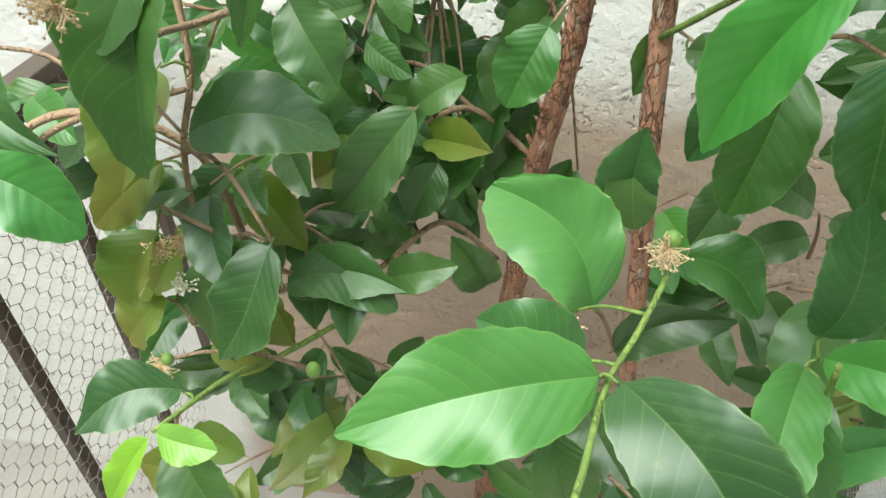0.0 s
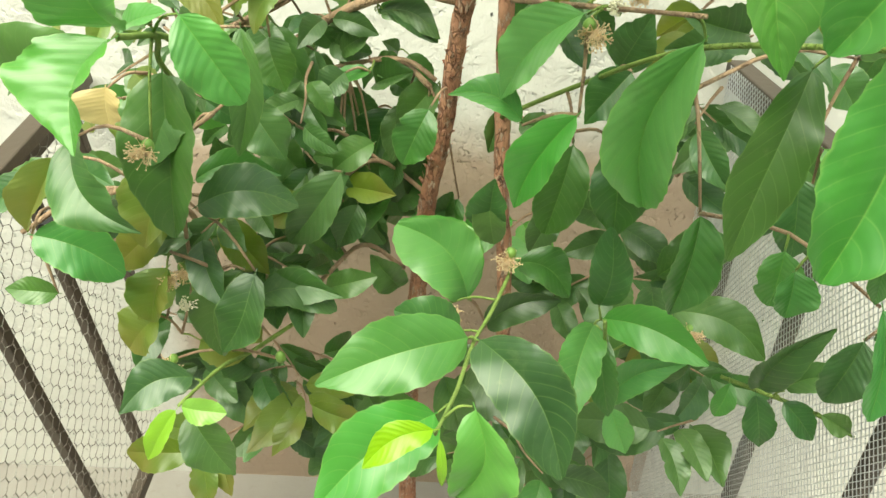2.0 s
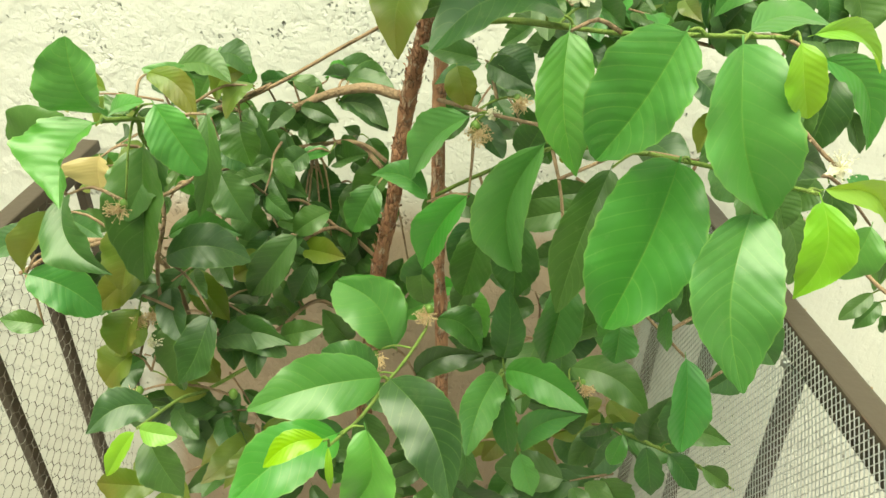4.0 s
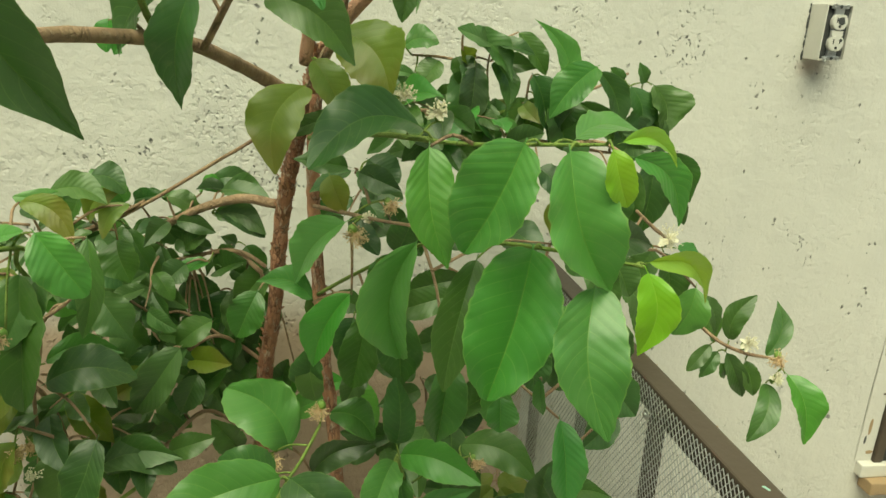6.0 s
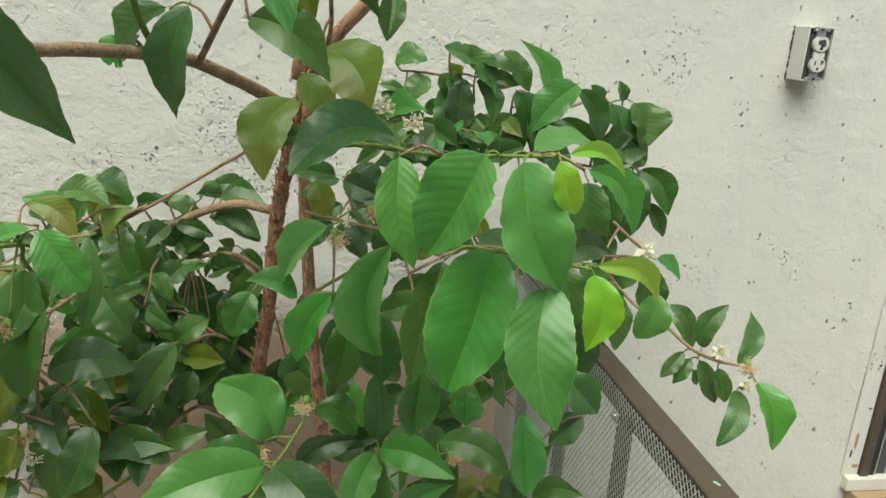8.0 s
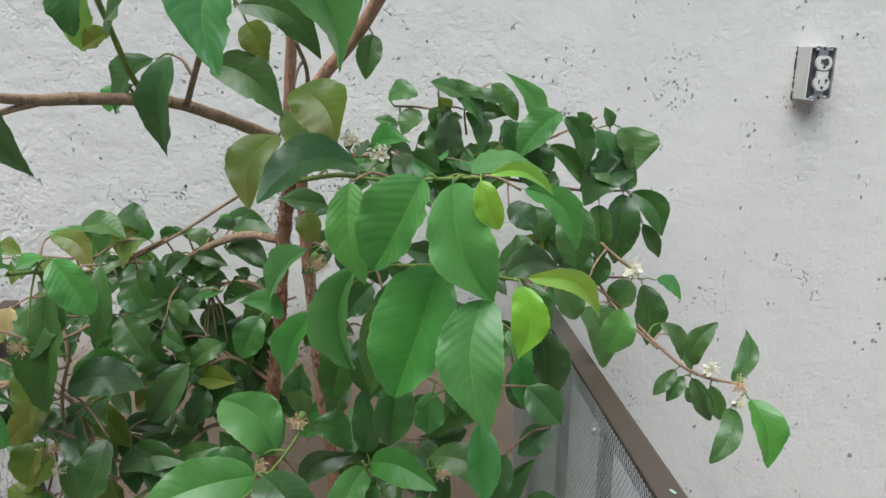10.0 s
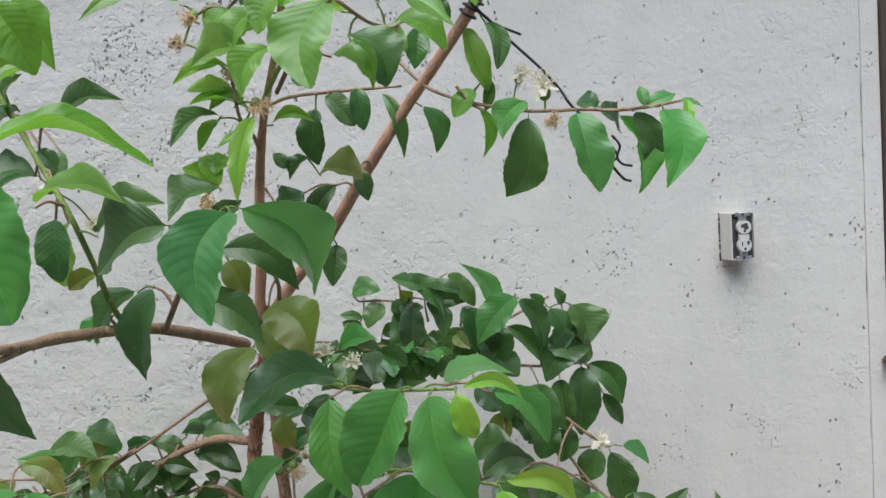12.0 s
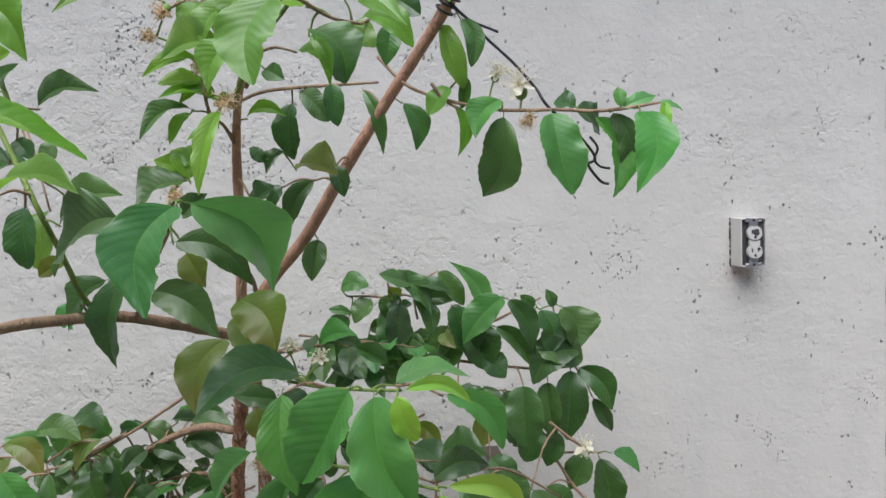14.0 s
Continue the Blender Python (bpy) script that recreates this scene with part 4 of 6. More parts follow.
limb("branch", tree, TWIG, [(0.148, 0.570, 1.072, 0.0032), (0.115, 0.580, 1.091, 0.0030), (0.079, 0.590, 1.089, 0.0028), (0.018, 0.590, 1.077, 0.0024), (-0.046, 0.570, 1.056, 0.0020), (-0.079, 0.520, 1.057, 0.0016)], 7)
limb("branch", tree, TWIG, [(0.143, 0.580, 0.906, 0.0032), (0.075, 0.580, 0.957, 0.0030), (0.032, 0.500, 0.966, 0.0028), (-0.018, 0.450, 0.965, 0.0024), (-0.091, 0.360, 1.016, 0.0018)], 7)
limb("branch", tree, TWIG, [(0.075, 0.580, 0.957, 0.0026), (0.024, 0.580, 0.996, 0.0024), (-0.016, 0.570, 1.000, 0.0020), (-0.050, 0.550, 1.036, 0.0016)], 7)
limb("branch", tree, TWIG, [(0.109, 0.550, 0.809, 0.0032), (0.060, 0.500, 0.875, 0.0030), (0.004, 0.450, 0.844, 0.0028), (-0.049, 0.400, 0.869, 0.0024), (-0.078, 0.340, 0.942, 0.0020), (-0.117, 0.340, 0.959, 0.0016)], 7)
limb("branch", tree, TWIG, [(-0.079, 0.420, 1.080, 0.0030), (-0.085, 0.380, 1.081, 0.0026), (-0.098, 0.330, 1.081, 0.0022), (-0.123, 0.320, 1.048, 0.0018)], 7)
limb("branch", tree, GREEN_TWIG, [(0.004, 0.400, 0.835, 0.0028), (-0.057, 0.360, 0.808, 0.0026), (-0.073, 0.310, 0.829, 0.0024), (-0.094, 0.240, 0.839, 0.0018)], 7)
limb("branch", tree, TWIG, [(-0.100, 0.380, 1.118, 0.0028), (-0.092, 0.370, 1.053, 0.0026), (-0.103, 0.360, 0.992, 0.0024), (-0.118, 0.380, 0.892, 0.0020), (-0.152, 0.400, 0.799, 0.0016)], 7)
limb("branch", tree, TWIG, [(-0.254, 0.380, 0.968, 0.0030), (-0.188, 0.360, 1.009, 0.0026), (-0.093, 0.360, 1.041, 0.0022)], 7)

# ball flower twig
limb("branch", tree, TWIG, [(0.665, 0.470, 1.188, 0.0025), (0.694, 0.470, 1.163, 0.0026), (0.717, 0.470, 1.146, 0.0026)], 7)

# right twig
shoot = limb("branch", tree, TWIG, [(0.717, 0.430, 1.073, 0.0026), (0.741, 0.420, 1.050, 0.0026), (0.780, 0.400, 1.019, 0.0026), (0.814, 0.385, 1.007, 0.0027), (0.852, 0.375, 1.002, 0.0018), (0.864, 0.370, 0.992, 0.0018)], 7)

# lime shoot
shoot = limb("branch", tree, GREEN_TWIG, [(0.233, 0.310, 0.965, 0.0020), (0.216, 0.270, 0.951, 0.0020), (0.199, 0.230, 0.945, 0.0019), (0.185, 0.150, 0.963, 0.0018), (0.170, 0.073, 0.993, 0.0013)], 7)

# node shoot
limb("branch", tree, GREEN_TWIG, [(0.380, 0.360, 0.719, 0.0025), (0.361, 0.340, 0.769, 0.0024), (0.341, 0.300, 0.869, 0.0022), (0.322, 0.260, 0.953, 0.0020)], 7)

# lower right twig
shoot = limb("branch", tree, GREEN_TWIG, [(0.475, 0.320, 0.837, 0.0023), (0.523, 0.310, 0.824, 0.0023), (0.578, 0.300, 0.807, 0.0024), (0.623, 0.290, 0.784, 0.0016)], 7)

# left mid shoot
limb("branch", tree, GREEN_TWIG, [(-0.043, 0.400, 1.115, 0.0031), (-0.049, 0.330, 1.160, 0.0029), (-0.050, 0.270, 1.203, 0.0027), (-0.054, 0.200, 1.223, 0.0025)], 7)

# left low branch
limb("branch", tree, TWIG, [(-0.050, 0.500, 0.826, 0.0038), (-0.100, 0.460, 0.805, 0.0037), (-0.113, 0.400, 0.971, 0.0034), (-0.193, 0.370, 1.012, 0.0034), (-0.274, 0.350, 0.969, 0.0026)], 7)

# arching branch
shoot = limb("branch", tree, TWIG, [(0.171, 0.540, 1.175, 0.0069), (0.123, 0.550, 1.181, 0.0069), (0.069, 0.570, 1.164, 0.0063), (0.010, 0.600, 1.131, 0.0056), (-0.052, 0.630, 1.085, 0.0049), (-0.109, 0.660, 1.042, 0.0031)], 7)
leaf(shoot, (0.083, 0.580, 1.152), (0.150, 0.560, 1.121), 0.045, -14, 0.06, 27, LEAF)
leaf(shoot, (0.083, 0.600, 1.181), (0.156, 0.570, 1.176), 0.035, -15, 0.07, 12, LEAF)
leaf(shoot, (0.095, 0.600, 1.177), (0.050, 0.600, 1.181), 0.026, 21, 0.08, 28, LEAF)
leaf(shoot, (0.006, 0.600, 1.171), (0.055, 0.600, 1.147), 0.034, -18, 0.12, 16, LEAF)
leaf(shoot, (-0.042, 0.620, 1.158), (-0.002, 0.600, 1.173), 0.029, 14, 0.14, 24, LEAF)
leaf(shoot, (0.012, 0.620, 1.103), (0.066, 0.600, 1.093), 0.036, 12, 0.17, 18, LEAF)
leaf(shoot, (-0.067, 0.640, 1.122), (-0.053, 0.630, 1.061), 0.034, 5, 0.11, 14, LEAF)
leaf(shoot, (-0.064, 0.640, 1.059), (-0.114, 0.620, 1.054), 0.034, 15, 0.13, 27, LEAF)
leaf(shoot, (-0.055, 0.600, 1.035), (-0.100, 0.560, 1.048), 0.038, -13, 0.13, 20, LEAF)
leaf(shoot, (-0.057, 0.580, 1.033), (-0.087, 0.540, 0.972), 0.049, 10, 0.06, 18, LEAF)
leaf(shoot, (-0.064, 0.650, 1.067), (-0.019, 0.630, 1.037), 0.036, -1, 0.06, 22, LEAF)
leaf(shoot, (-0.010, 0.650, 1.078), (0.021, 0.630, 1.031), 0.037, 10, 0.11, 24, LEAF)
leaf(shoot, (-0.062, 0.630, 1.016), (0.025, 0.600, 0.985), 0.043, 5, 0.08, 18, LEAF)
leaf(shoot, (-0.007, 0.660, 1.092), (-0.034, 0.650, 1.056), 0.029, 22, 0.10, 20, LEAF)
leaf(shoot, (0.038, 0.660, 1.083), (0.020, 0.650, 1.047), 0.026, -18, 0.08, 15, LEAF)
leaf(shoot, (0.073, 0.660, 1.054), (0.048, 0.640, 1.031), 0.024, 19, 0.15, 28, LEAF)

# thin branch
limb("branch", tree, TWIG, [(0.203, 0.500, 1.310, 0.0024), (0.167, 0.540, 1.282, 0.0025), (0.122, 0.570, 1.250, 0.0026), (0.078, 0.580, 1.223, 0.0027), (0.001, 0.580, 1.175, 0.0027), (-0.077, 0.560, 1.135, 0.0028), (-0.111, 0.540, 1.126, 0.0018)], 7)

# low wall twig
shoot = limb("branch", tree, TWIG, [(0.141, 0.570, 1.063, 0.0036), (0.103, 0.600, 1.085, 0.0037), (0.065, 0.620, 1.079, 0.0029), (0.027, 0.640, 1.058, 0.0020)], 7)
leaf(shoot, (0.111, 0.600, 1.034), (0.092, 0.570, 0.958), 0.052, 6, 0.06, 25, LEAF)
leaf(shoot, (0.065, 0.600, 0.979), (0.007, 0.580, 0.959), 0.040, -10, 0.11, 18, LEAF)
leaf(shoot, (0.055, 0.620, 0.924), (0.102, 0.740, 0.792), 0.069, 11, 0.15, 17, LEAF)
leaf(shoot, (0.133, 0.620, 0.961), (0.114, 0.600, 0.894), 0.045, -17, 0.09, 19, LEAF)
leaf(shoot, (0.015, 0.580, 0.913), (0.091, 0.560, 0.909), 0.049, -19, 0.07, 26, LEAF)
leaf(shoot, (0.025, 0.570, 0.881), (0.016, 0.550, 0.829), 0.035, 9, 0.19, 30, LEAF)
leaf(shoot, (0.055, 0.570, 0.888), (0.090, 0.550, 0.830), 0.044, 17, 0.10, 15, LEAF)
leaf(shoot, (0.183, 0.620, 0.887), (0.163, 0.600, 0.829), 0.040, -8, 0.11, 21, LEAF)
leaf(shoot, (0.095, 0.660, 0.898), (0.138, 0.640, 0.970), 0.054, 2, 0.10, 27, LEAF)

# wall side shoot
shoot = limb("branch", tree, TWIG, [(0.179, 0.620, 1.053, 0.0023), (0.139, 0.610, 1.038, 0.0017), (0.115, 0.600, 1.007, 0.0017), (0.096, 0.600, 0.972, 0.0011)], 7)
leaf(shoot, (0.152, 0.600, 1.061), (0.097, 0.570, 1.004), 0.053, -9, 0.11, 28, LEAF)
leaf(shoot, (0.104, 0.600, 0.978), (0.090, 0.580, 0.913), 0.043, 14, 0.09, 16, LEAF)
leaf(shoot, (0.130, 0.600, 1.024), (0.162, 0.570, 0.976), 0.040, 13, 0.05, 14, LEAF)

# between stems shoot
shoot = limb("branch", tree, TWIG, [(0.229, 0.520, 1.065, 0.0020), (0.249, 0.500, 1.058, 0.0014), (0.277, 0.470, 1.042, 0.0014)], 7)
leaf(shoot, (0.245, 0.500, 1.049), (0.293, 0.470, 1.044), 0.035, 1, 0.13, 15, LEAF)
leaf(shoot, (0.230, 0.520, 1.060), (0.214, 0.500, 1.010), 0.035, -20, 0.08, 26, LEAF)
leaf(shoot, (0.276, 0.460, 1.041), (0.253, 0.430, 0.989), 0.040, -2, 0.19, 26, LEAF)

# left crown shoot
shoot = limb("branch", tree, GREEN_TWIG, [(-0.099, 0.450, 1.691, 0.0037), (-0.112, 0.450, 1.735, 0.0037), (-0.129, 0.450, 1.775, 0.0038), (-0.134, 0.450, 1.822, 0.0029)], 7)
leaf(shoot, (-0.138, 0.450, 1.822), (-0.084, 0.430, 1.832), 0.036, 21, 0.05, 15, LEAF_LIME)
leaf(shoot, (-0.124, 0.450, 1.832), (-0.129, 0.430, 1.756), 0.049, -21, 0.11, 18, LEAF_SUNLIT)
leaf(shoot, (-0.135, 0.450, 1.760), (-0.209, 0.410, 1.726), 0.056, -20, 0.13, 14, LEAF)
leaf(shoot, (-0.112, 0.450, 1.711), (-0.187, 0.410, 1.709), 0.043, -8, 0.08, 26, LEAF_SUNLIT)
leaf(shoot, (-0.120, 0.450, 1.703), (-0.165, 0.430, 1.660), 0.040, -4, 0.09, 13, LEAF)
leaf(shoot, (-0.132, 0.450, 1.669), (-0.170, 0.430, 1.642), 0.031, -3, 0.14, 24, LEAF)
leaf(shoot, (-0.096, 0.440, 1.694), (-0.123, 0.420, 1.634), 0.043, 18, 0.16, 16, LEAF_SUNLIT)
leaf(shoot, (-0.102, 0.450, 1.703), (-0.076, 0.440, 1.743), 0.024, -16, 0.16, 26, LEAF)
leaf(shoot, (-0.043, 0.400, 1.597), (-0.105, 0.380, 1.575), 0.042, 0, 0.17, 22, LEAF)
leaf(shoot, (-0.016, 0.400, 1.632), (-0.027, 0.390, 1.593), 0.026, -10, 0.07, 12, LEAF)
leaf(shoot, (0.024, 0.300, 1.537), (0.021, 0.280, 1.459), 0.050, 6, 0.18, 28, LEAF_SUNLIT)

# top crown shoot
shoot = limb("branch", tree, GREEN_TWIG, [(0.271, 0.230, 1.654, 0.0027), (0.309, 0.200, 1.707, 0.0026), (0.345, 0.170, 1.738, 0.0026), (0.366, 0.160, 1.766, 0.0019), (0.378, 0.150, 1.789, 0.0019)], 7)

# tied side shoot
shoot = limb("branch", tree, TWIG, [(0.496, 0.250, 1.667, 0.0021), (0.510, 0.250, 1.648, 0.0021), (0.527, 0.250, 1.636, 0.0014)], 7)

# curled left shoot
shoot = limb("branch", tree, TWIG, [(-0.016, 0.580, 1.169, 0.0027), (-0.055, 0.560, 1.151, 0.0027), (-0.097, 0.550, 1.132, 0.0027), (-0.136, 0.530, 1.126, 0.0018)], 7)


# flowers, fresh and withered
blossom = limb("branch", tree, TWIG, [(-0.02, 0.36, 0.80, 0.002), (-0.06, 0.35, 0.82, 0.0018), (-0.10, 0.335, 0.83, 0.0016), (-0.13, 0.325, 0.825, 0.0013)], 6)
flower(blossom, (0.319, 0.241, 1.364), 0.013, False, (0.3, -0.6, 0.7), 0)
flower(blossom, (0.353, 0.243, 1.348), 0.013, False, (-0.3, -0.6, 0.7), 1)
flower(blossom, (0.274, 0.257, 1.222), 0.014, True, (0.3, -0.6, -0.3), 2)
flower(blossom, (0.288, 0.25, 1.24), 0.007, False, (-0.3, -0.6, 0.7), 3)
flower(blossom, (0.312, 0.3, 1.241), 0.012, True, (0.3, -0.6, -0.3), 4)
flower(blossom, (0.232, 0.32, 0.98), 0.015, True, (-0.3, -0.6, -0.3), 5)
flower(blossom, (0.424, 0.302, 0.909), 0.012, True, (0.3, -0.6, -0.3), 6)
flower(blossom, (0.717, 0.465, 1.148), 0.02, False, (-0.3, -0.6, 0.7), 7)
flower(blossom, (0.814, 0.385, 1.021), 0.014, False, (0.3, -0.6, 0.7), 8)
flower(blossom, (0.853, 0.37, 1.005), 0.014, True, (-0.3, -0.6, -0.3), 9)
flower(blossom, (0.852, 0.365, 0.976), 0.011, False, (0.3, -0.6, 0.7), 10)
flower(blossom, (0.597, 0.235, 1.659), 0.021, False, (-0.3, -0.6, 0.7), 11)
flower(blossom, (0.573, 0.244, 1.676), 0.014, False, (0.3, -0.6, 0.7), 12)
flower(blossom, (0.606, 0.232, 1.619), 0.012, True, (-0.3, -0.6, -0.3), 13)
flower(blossom, (0.274, 0.18, 1.643), 0.017, True, (0.3, -0.6, -0.3), 14)
flower(blossom, (0.245, 0.195, 1.681), 0.01, True, (-0.3, -0.6, -0.3), 15)
flower(blossom, (0.19, 0.2, 1.718), 0.01, True, (0.3, -0.6, -0.3), 16)
flower(blossom, (0.207, 0.2, 1.745), 0.013, True, (-0.3, -0.6, -0.3), 17)
flower(blossom, (-0.053, 0.44, 1.589), 0.016, False, (0.3, -0.6, 0.7), 18)
flower(blossom, (0.023, 0.375, 1.531), 0.013, False, (-0.3, -0.6, 0.7), 19)
flower(blossom, (0.209, 0.195, 1.545), 0.012, True, (0.3, -0.6, -0.3), 20)
flower(blossom, (-0.064, 0.46, 0.985), 0.015, True, (-0.3, -0.6, -0.3), 21)
flower(blossom, (-0.12, 0.33, 0.931), 0.013, True, (0.3, -0.6, -0.3), 22)
flower(blossom, (-0.103, 0.33, 0.899), 0.011, False, (-0.3, -0.6, 0.7), 23)
flower(blossom, (-0.112, 0.35, 0.927), 0.013, True, (0.3, -0.6, -0.3), 24)
flower(blossom, (-0.061, 0.215, 1.132), 0.013, True, (-0.3, -0.6, -0.3), 25)
flower(blossom, (0.176, 0.308, 0.919), 0.013, True, (0.3, -0.6, -0.3), 26)
flower(blossom, (-0.133, 0.318, 0.824), 0.014, True, (-0.3, -0.6, -0.3), 27)
bm = bmesh.new()
bmesh.ops.create_icosphere(bm, subdivisions=2, radius=0.006, matrix=Matrix.Translation((-0.015, 0.341, 0.820)) @ Matrix.Diagonal((1, 1, 1.35, 1)))
part("bud", bm, CALYX, blossom, "small green fruit bud", True)


# ---- leaves, cluster by cluster ----
# leaves of the bright front shoots
leaf(None, (0.331, 0.120, 1.343), (0.346, 0.090, 1.245), 0.046, -10, 0.06, 18, LEAF_BRIGHT, 0.08)
leaf(None, (0.403, 0.090, 1.352), (0.354, 0.070, 1.265), 0.064, 8, 0.07, 26, LEAF_BRIGHT, -0.05, 0.4)
leaf(None, (0.427, 0.060, 1.353), (0.463, 0.035, 1.246), 0.060, 0, 0.11, 20, LEAF_BRIGHT, 0.11, 0.75)
leaf(None, (0.448, 0.030, 1.359), (0.466, 0.030, 1.313), 0.025, 0, 0.1, 18, LEAF_LIME, 0.06, 0.5)
leaf(None, (0.452, 0.030, 1.359), (0.519, 0.070, 1.335), 0.017, 15, 0.03, 24, LEAF_LIME, -0.15, 0.6)
leaf(None, (0.442, 0.100, 1.347), (0.525, 0.130, 1.346), 0.037, -25, 0.06, 12, LEAF_BRIGHT, -0.17)
leaf(None, (0.490, 0.100, 1.337), (0.554, 0.120, 1.272), 0.032, -2, 0.06, 17, LEAF_BRIGHT, -0.17)
leaf(None, (0.337, 0.210, 1.338), (0.234, 0.150, 1.314), 0.056, 0, 0.11, 14, LEAF, 0.17, 0.35)
leaf(None, (0.418, 0.100, 1.263), (0.373, 0.040, 1.153), 0.075, 6, 0.06, 24, LEAF_BRIGHT, -0.03, 0.35)
leaf(None, (0.378, 0.130, 1.244), (0.348, 0.100, 1.126), 0.042, -6, 0.08, 16, LEAF, 0.03)
leaf(None, (0.456, 0.050, 1.249), (0.457, -0.010, 1.144), 0.060, 0, 0.09, 16, LEAF_BRIGHT, 0.11, 0.75)
leaf(None, (0.484, 0.030, 1.269), (0.484, 0.020, 1.199), 0.034, 0, 0.08, 14, LEAF_LIME, -0.14)
leaf(None, (0.488, 0.040, 1.267), (0.573, 0.090, 1.211), 0.023, 20, 0.03, 24, LEAF_LIME, -0.16, 0.7)
leaf(None, (0.475, 0.110, 1.243), (0.542, 0.140, 1.248), 0.033, 3, 0.13, 20, LEAF, -0.13)
leaf(None, (0.633, 0.220, 1.178), (0.615, 0.220, 1.118), 0.041, -7, 0.11, 19, LEAF_BRIGHT, -0.04)
leaf(None, (0.332, 0.180, 1.243), (0.318, 0.200, 1.107), 0.052, 10, 0.07, 24, LEAF_BRIGHT, 0.12)
leaf(None, (0.370, 0.220, 1.098), (0.359, 0.200, 1.007), 0.051, -16, 0.07, 24, LEAF, 0)
leaf(None, (0.458, 0.110, 1.094), (0.464, 0.080, 1.015), 0.037, -6, 0.1, 22, LEAF_BRIGHT, 0)
leaf(None, (0.511, 0.160, 1.108), (0.553, 0.150, 1.063), 0.044, -1, 0.05, 21, LEAF, 0)
leaf(None, (0.550, 0.180, 1.046), (0.509, 0.170, 1.014), 0.033, 7, 0.06, 15, LEAF, 0)
leaf(None, (0.428, 0.080, 1.152), (0.433, 0.080, 1.112), 0.013, 30, 0.12, 19, LEAF_BRIGHT, 0)
leaf(None, (0.406, 0.130, 1.105), (0.406, 0.120, 1.070), 0.033, -9, 0.07, 19, LEAF_BRIGHT, 0)
leaf(None, (0.495, 0.160, 1.026), (0.477, 0.150, 0.965), 0.038, 8, 0.07, 20, LEAF, 0)

# leaves of the flower shoot
leaf(None, (0.269, 0.250, 1.239), (0.210, 0.280, 1.159), 0.052, 11, 0.1, 19, LEAF_BRIGHT, 0.06)
leaf(None, (0.272, 0.250, 1.163), (0.226, 0.264, 1.067), 0.041, 10, 0.08, 26, LEAF_BRIGHT, 0.04, 0.8)
leaf(None, (0.233, 0.270, 1.140), (0.167, 0.300, 1.155), 0.031, 8, 0.06, 22, LEAF_BRIGHT, 0.16)
leaf(None, (0.277, 0.330, 1.270), (0.323, 0.300, 1.257), 0.031, 11, 0.09, 16, LEAF, 0)
leaf(None, (0.287, 0.340, 1.283), (0.323, 0.320, 1.260), 0.038, -11, 0.07, 20, LEAF, 0)
leaf(None, (0.246, 0.360, 1.262), (0.264, 0.340, 1.218), 0.034, 12, 0.09, 14, LEAF_OLD, 0)
leaf(None, (0.334, 0.360, 1.162), (0.292, 0.340, 1.116), 0.045, -3, 0.07, 19, LEAF, 0)
leaf(None, (0.292, 0.380, 1.083), (0.271, 0.360, 0.985), 0.052, -10, 0.11, 20, LEAF, 0)
leaf(None, (0.328, 0.340, 1.100), (0.329, 0.310, 1.013), 0.058, 2, 0.07, 23, LEAF, 0)
leaf(None, (0.216, 0.440, 0.987), (0.223, 0.420, 0.933), 0.040, 11, 0.13, 12, LEAF, 0)
leaf(None, (0.293, 0.420, 0.988), (0.262, 0.400, 0.936), 0.037, 4, 0.13, 18, LEAF, 0)
leaf(None, (0.328, 0.400, 1.148), (0.348, 0.380, 1.208), 0.046, 9, 0.05, 21, LEAF, 0)

# old leaves at the fork
leaf(None, (0.227, 0.320, 1.365), (0.195, 0.270, 1.280), 0.057, -5, 0.08, 12, LEAF_OLD, 0.17)
leaf(None, (0.254, 0.260, 1.421), (0.306, 0.220, 1.362), 0.065, 5, 0.06, 10, LEAF_OLD, -0.17)
leaf(None, (0.229, 0.330, 1.391), (0.265, 0.310, 1.333), 0.039, -10, 0.12, 13, LEAF_OLD, 0)
leaf(None, (0.265, 0.340, 1.331), (0.197, 0.310, 1.312), 0.023, -12, 0.09, 14, LEAF, 0)

# leaves along the side branch
leaf(None, (0.141, 0.220, 1.459), (0.114, 0.240, 1.345), 0.048, 0, 0.12, 18, LEAF, 0.03, 1)
leaf(None, (0.121, 0.230, 1.453), (0.067, 0.230, 1.393), 0.047, 15, 0.07, 20, LEAF, 0.17, 1)
leaf(None, (0.053, 0.270, 1.425), (0.050, 0.260, 1.394), 0.021, 1, 0.05, 20, LEAF_BRIGHT, 0)
leaf(None, (0.202, 0.130, 1.448), (0.272, 0.110, 1.401), 0.040, 6, 0.1, 15, LEAF, -0.12, 0.8)
leaf(None, (0.085, 0.250, 1.426), (0.056, 0.260, 1.392), 0.035, 5, 0.09, 19, LEAF_BRIGHT, 0)

# pair of arching leaves at the front
leaf(None, (0.264, 0.040, 1.533), (0.252, -0.020, 1.441), 0.054, -8, 0.09, 20, LEAF_BRIGHT, 0.17, 0.7)
leaf(None, (0.266, 0.050, 1.535), (0.321, 0.150, 1.439), 0.065, 8, 0.07, 20, LEAF_BRIGHT, -0.17, 0.75)
leaf(None, (0.237, 0.090, 1.497), (0.311, 0.100, 1.453), 0.036, 0, 0.09, 12, LEAF, -0.17)
leaf(None, (0.239, 0.130, 1.486), (0.260, 0.120, 1.450), 0.031, 1, 0.08, 21, LEAF_OLD, 0)
leaf(None, (0.336, 0.400, 1.486), (0.327, 0.380, 1.427), 0.034, -15, 0.07, 17, LEAF, 0)
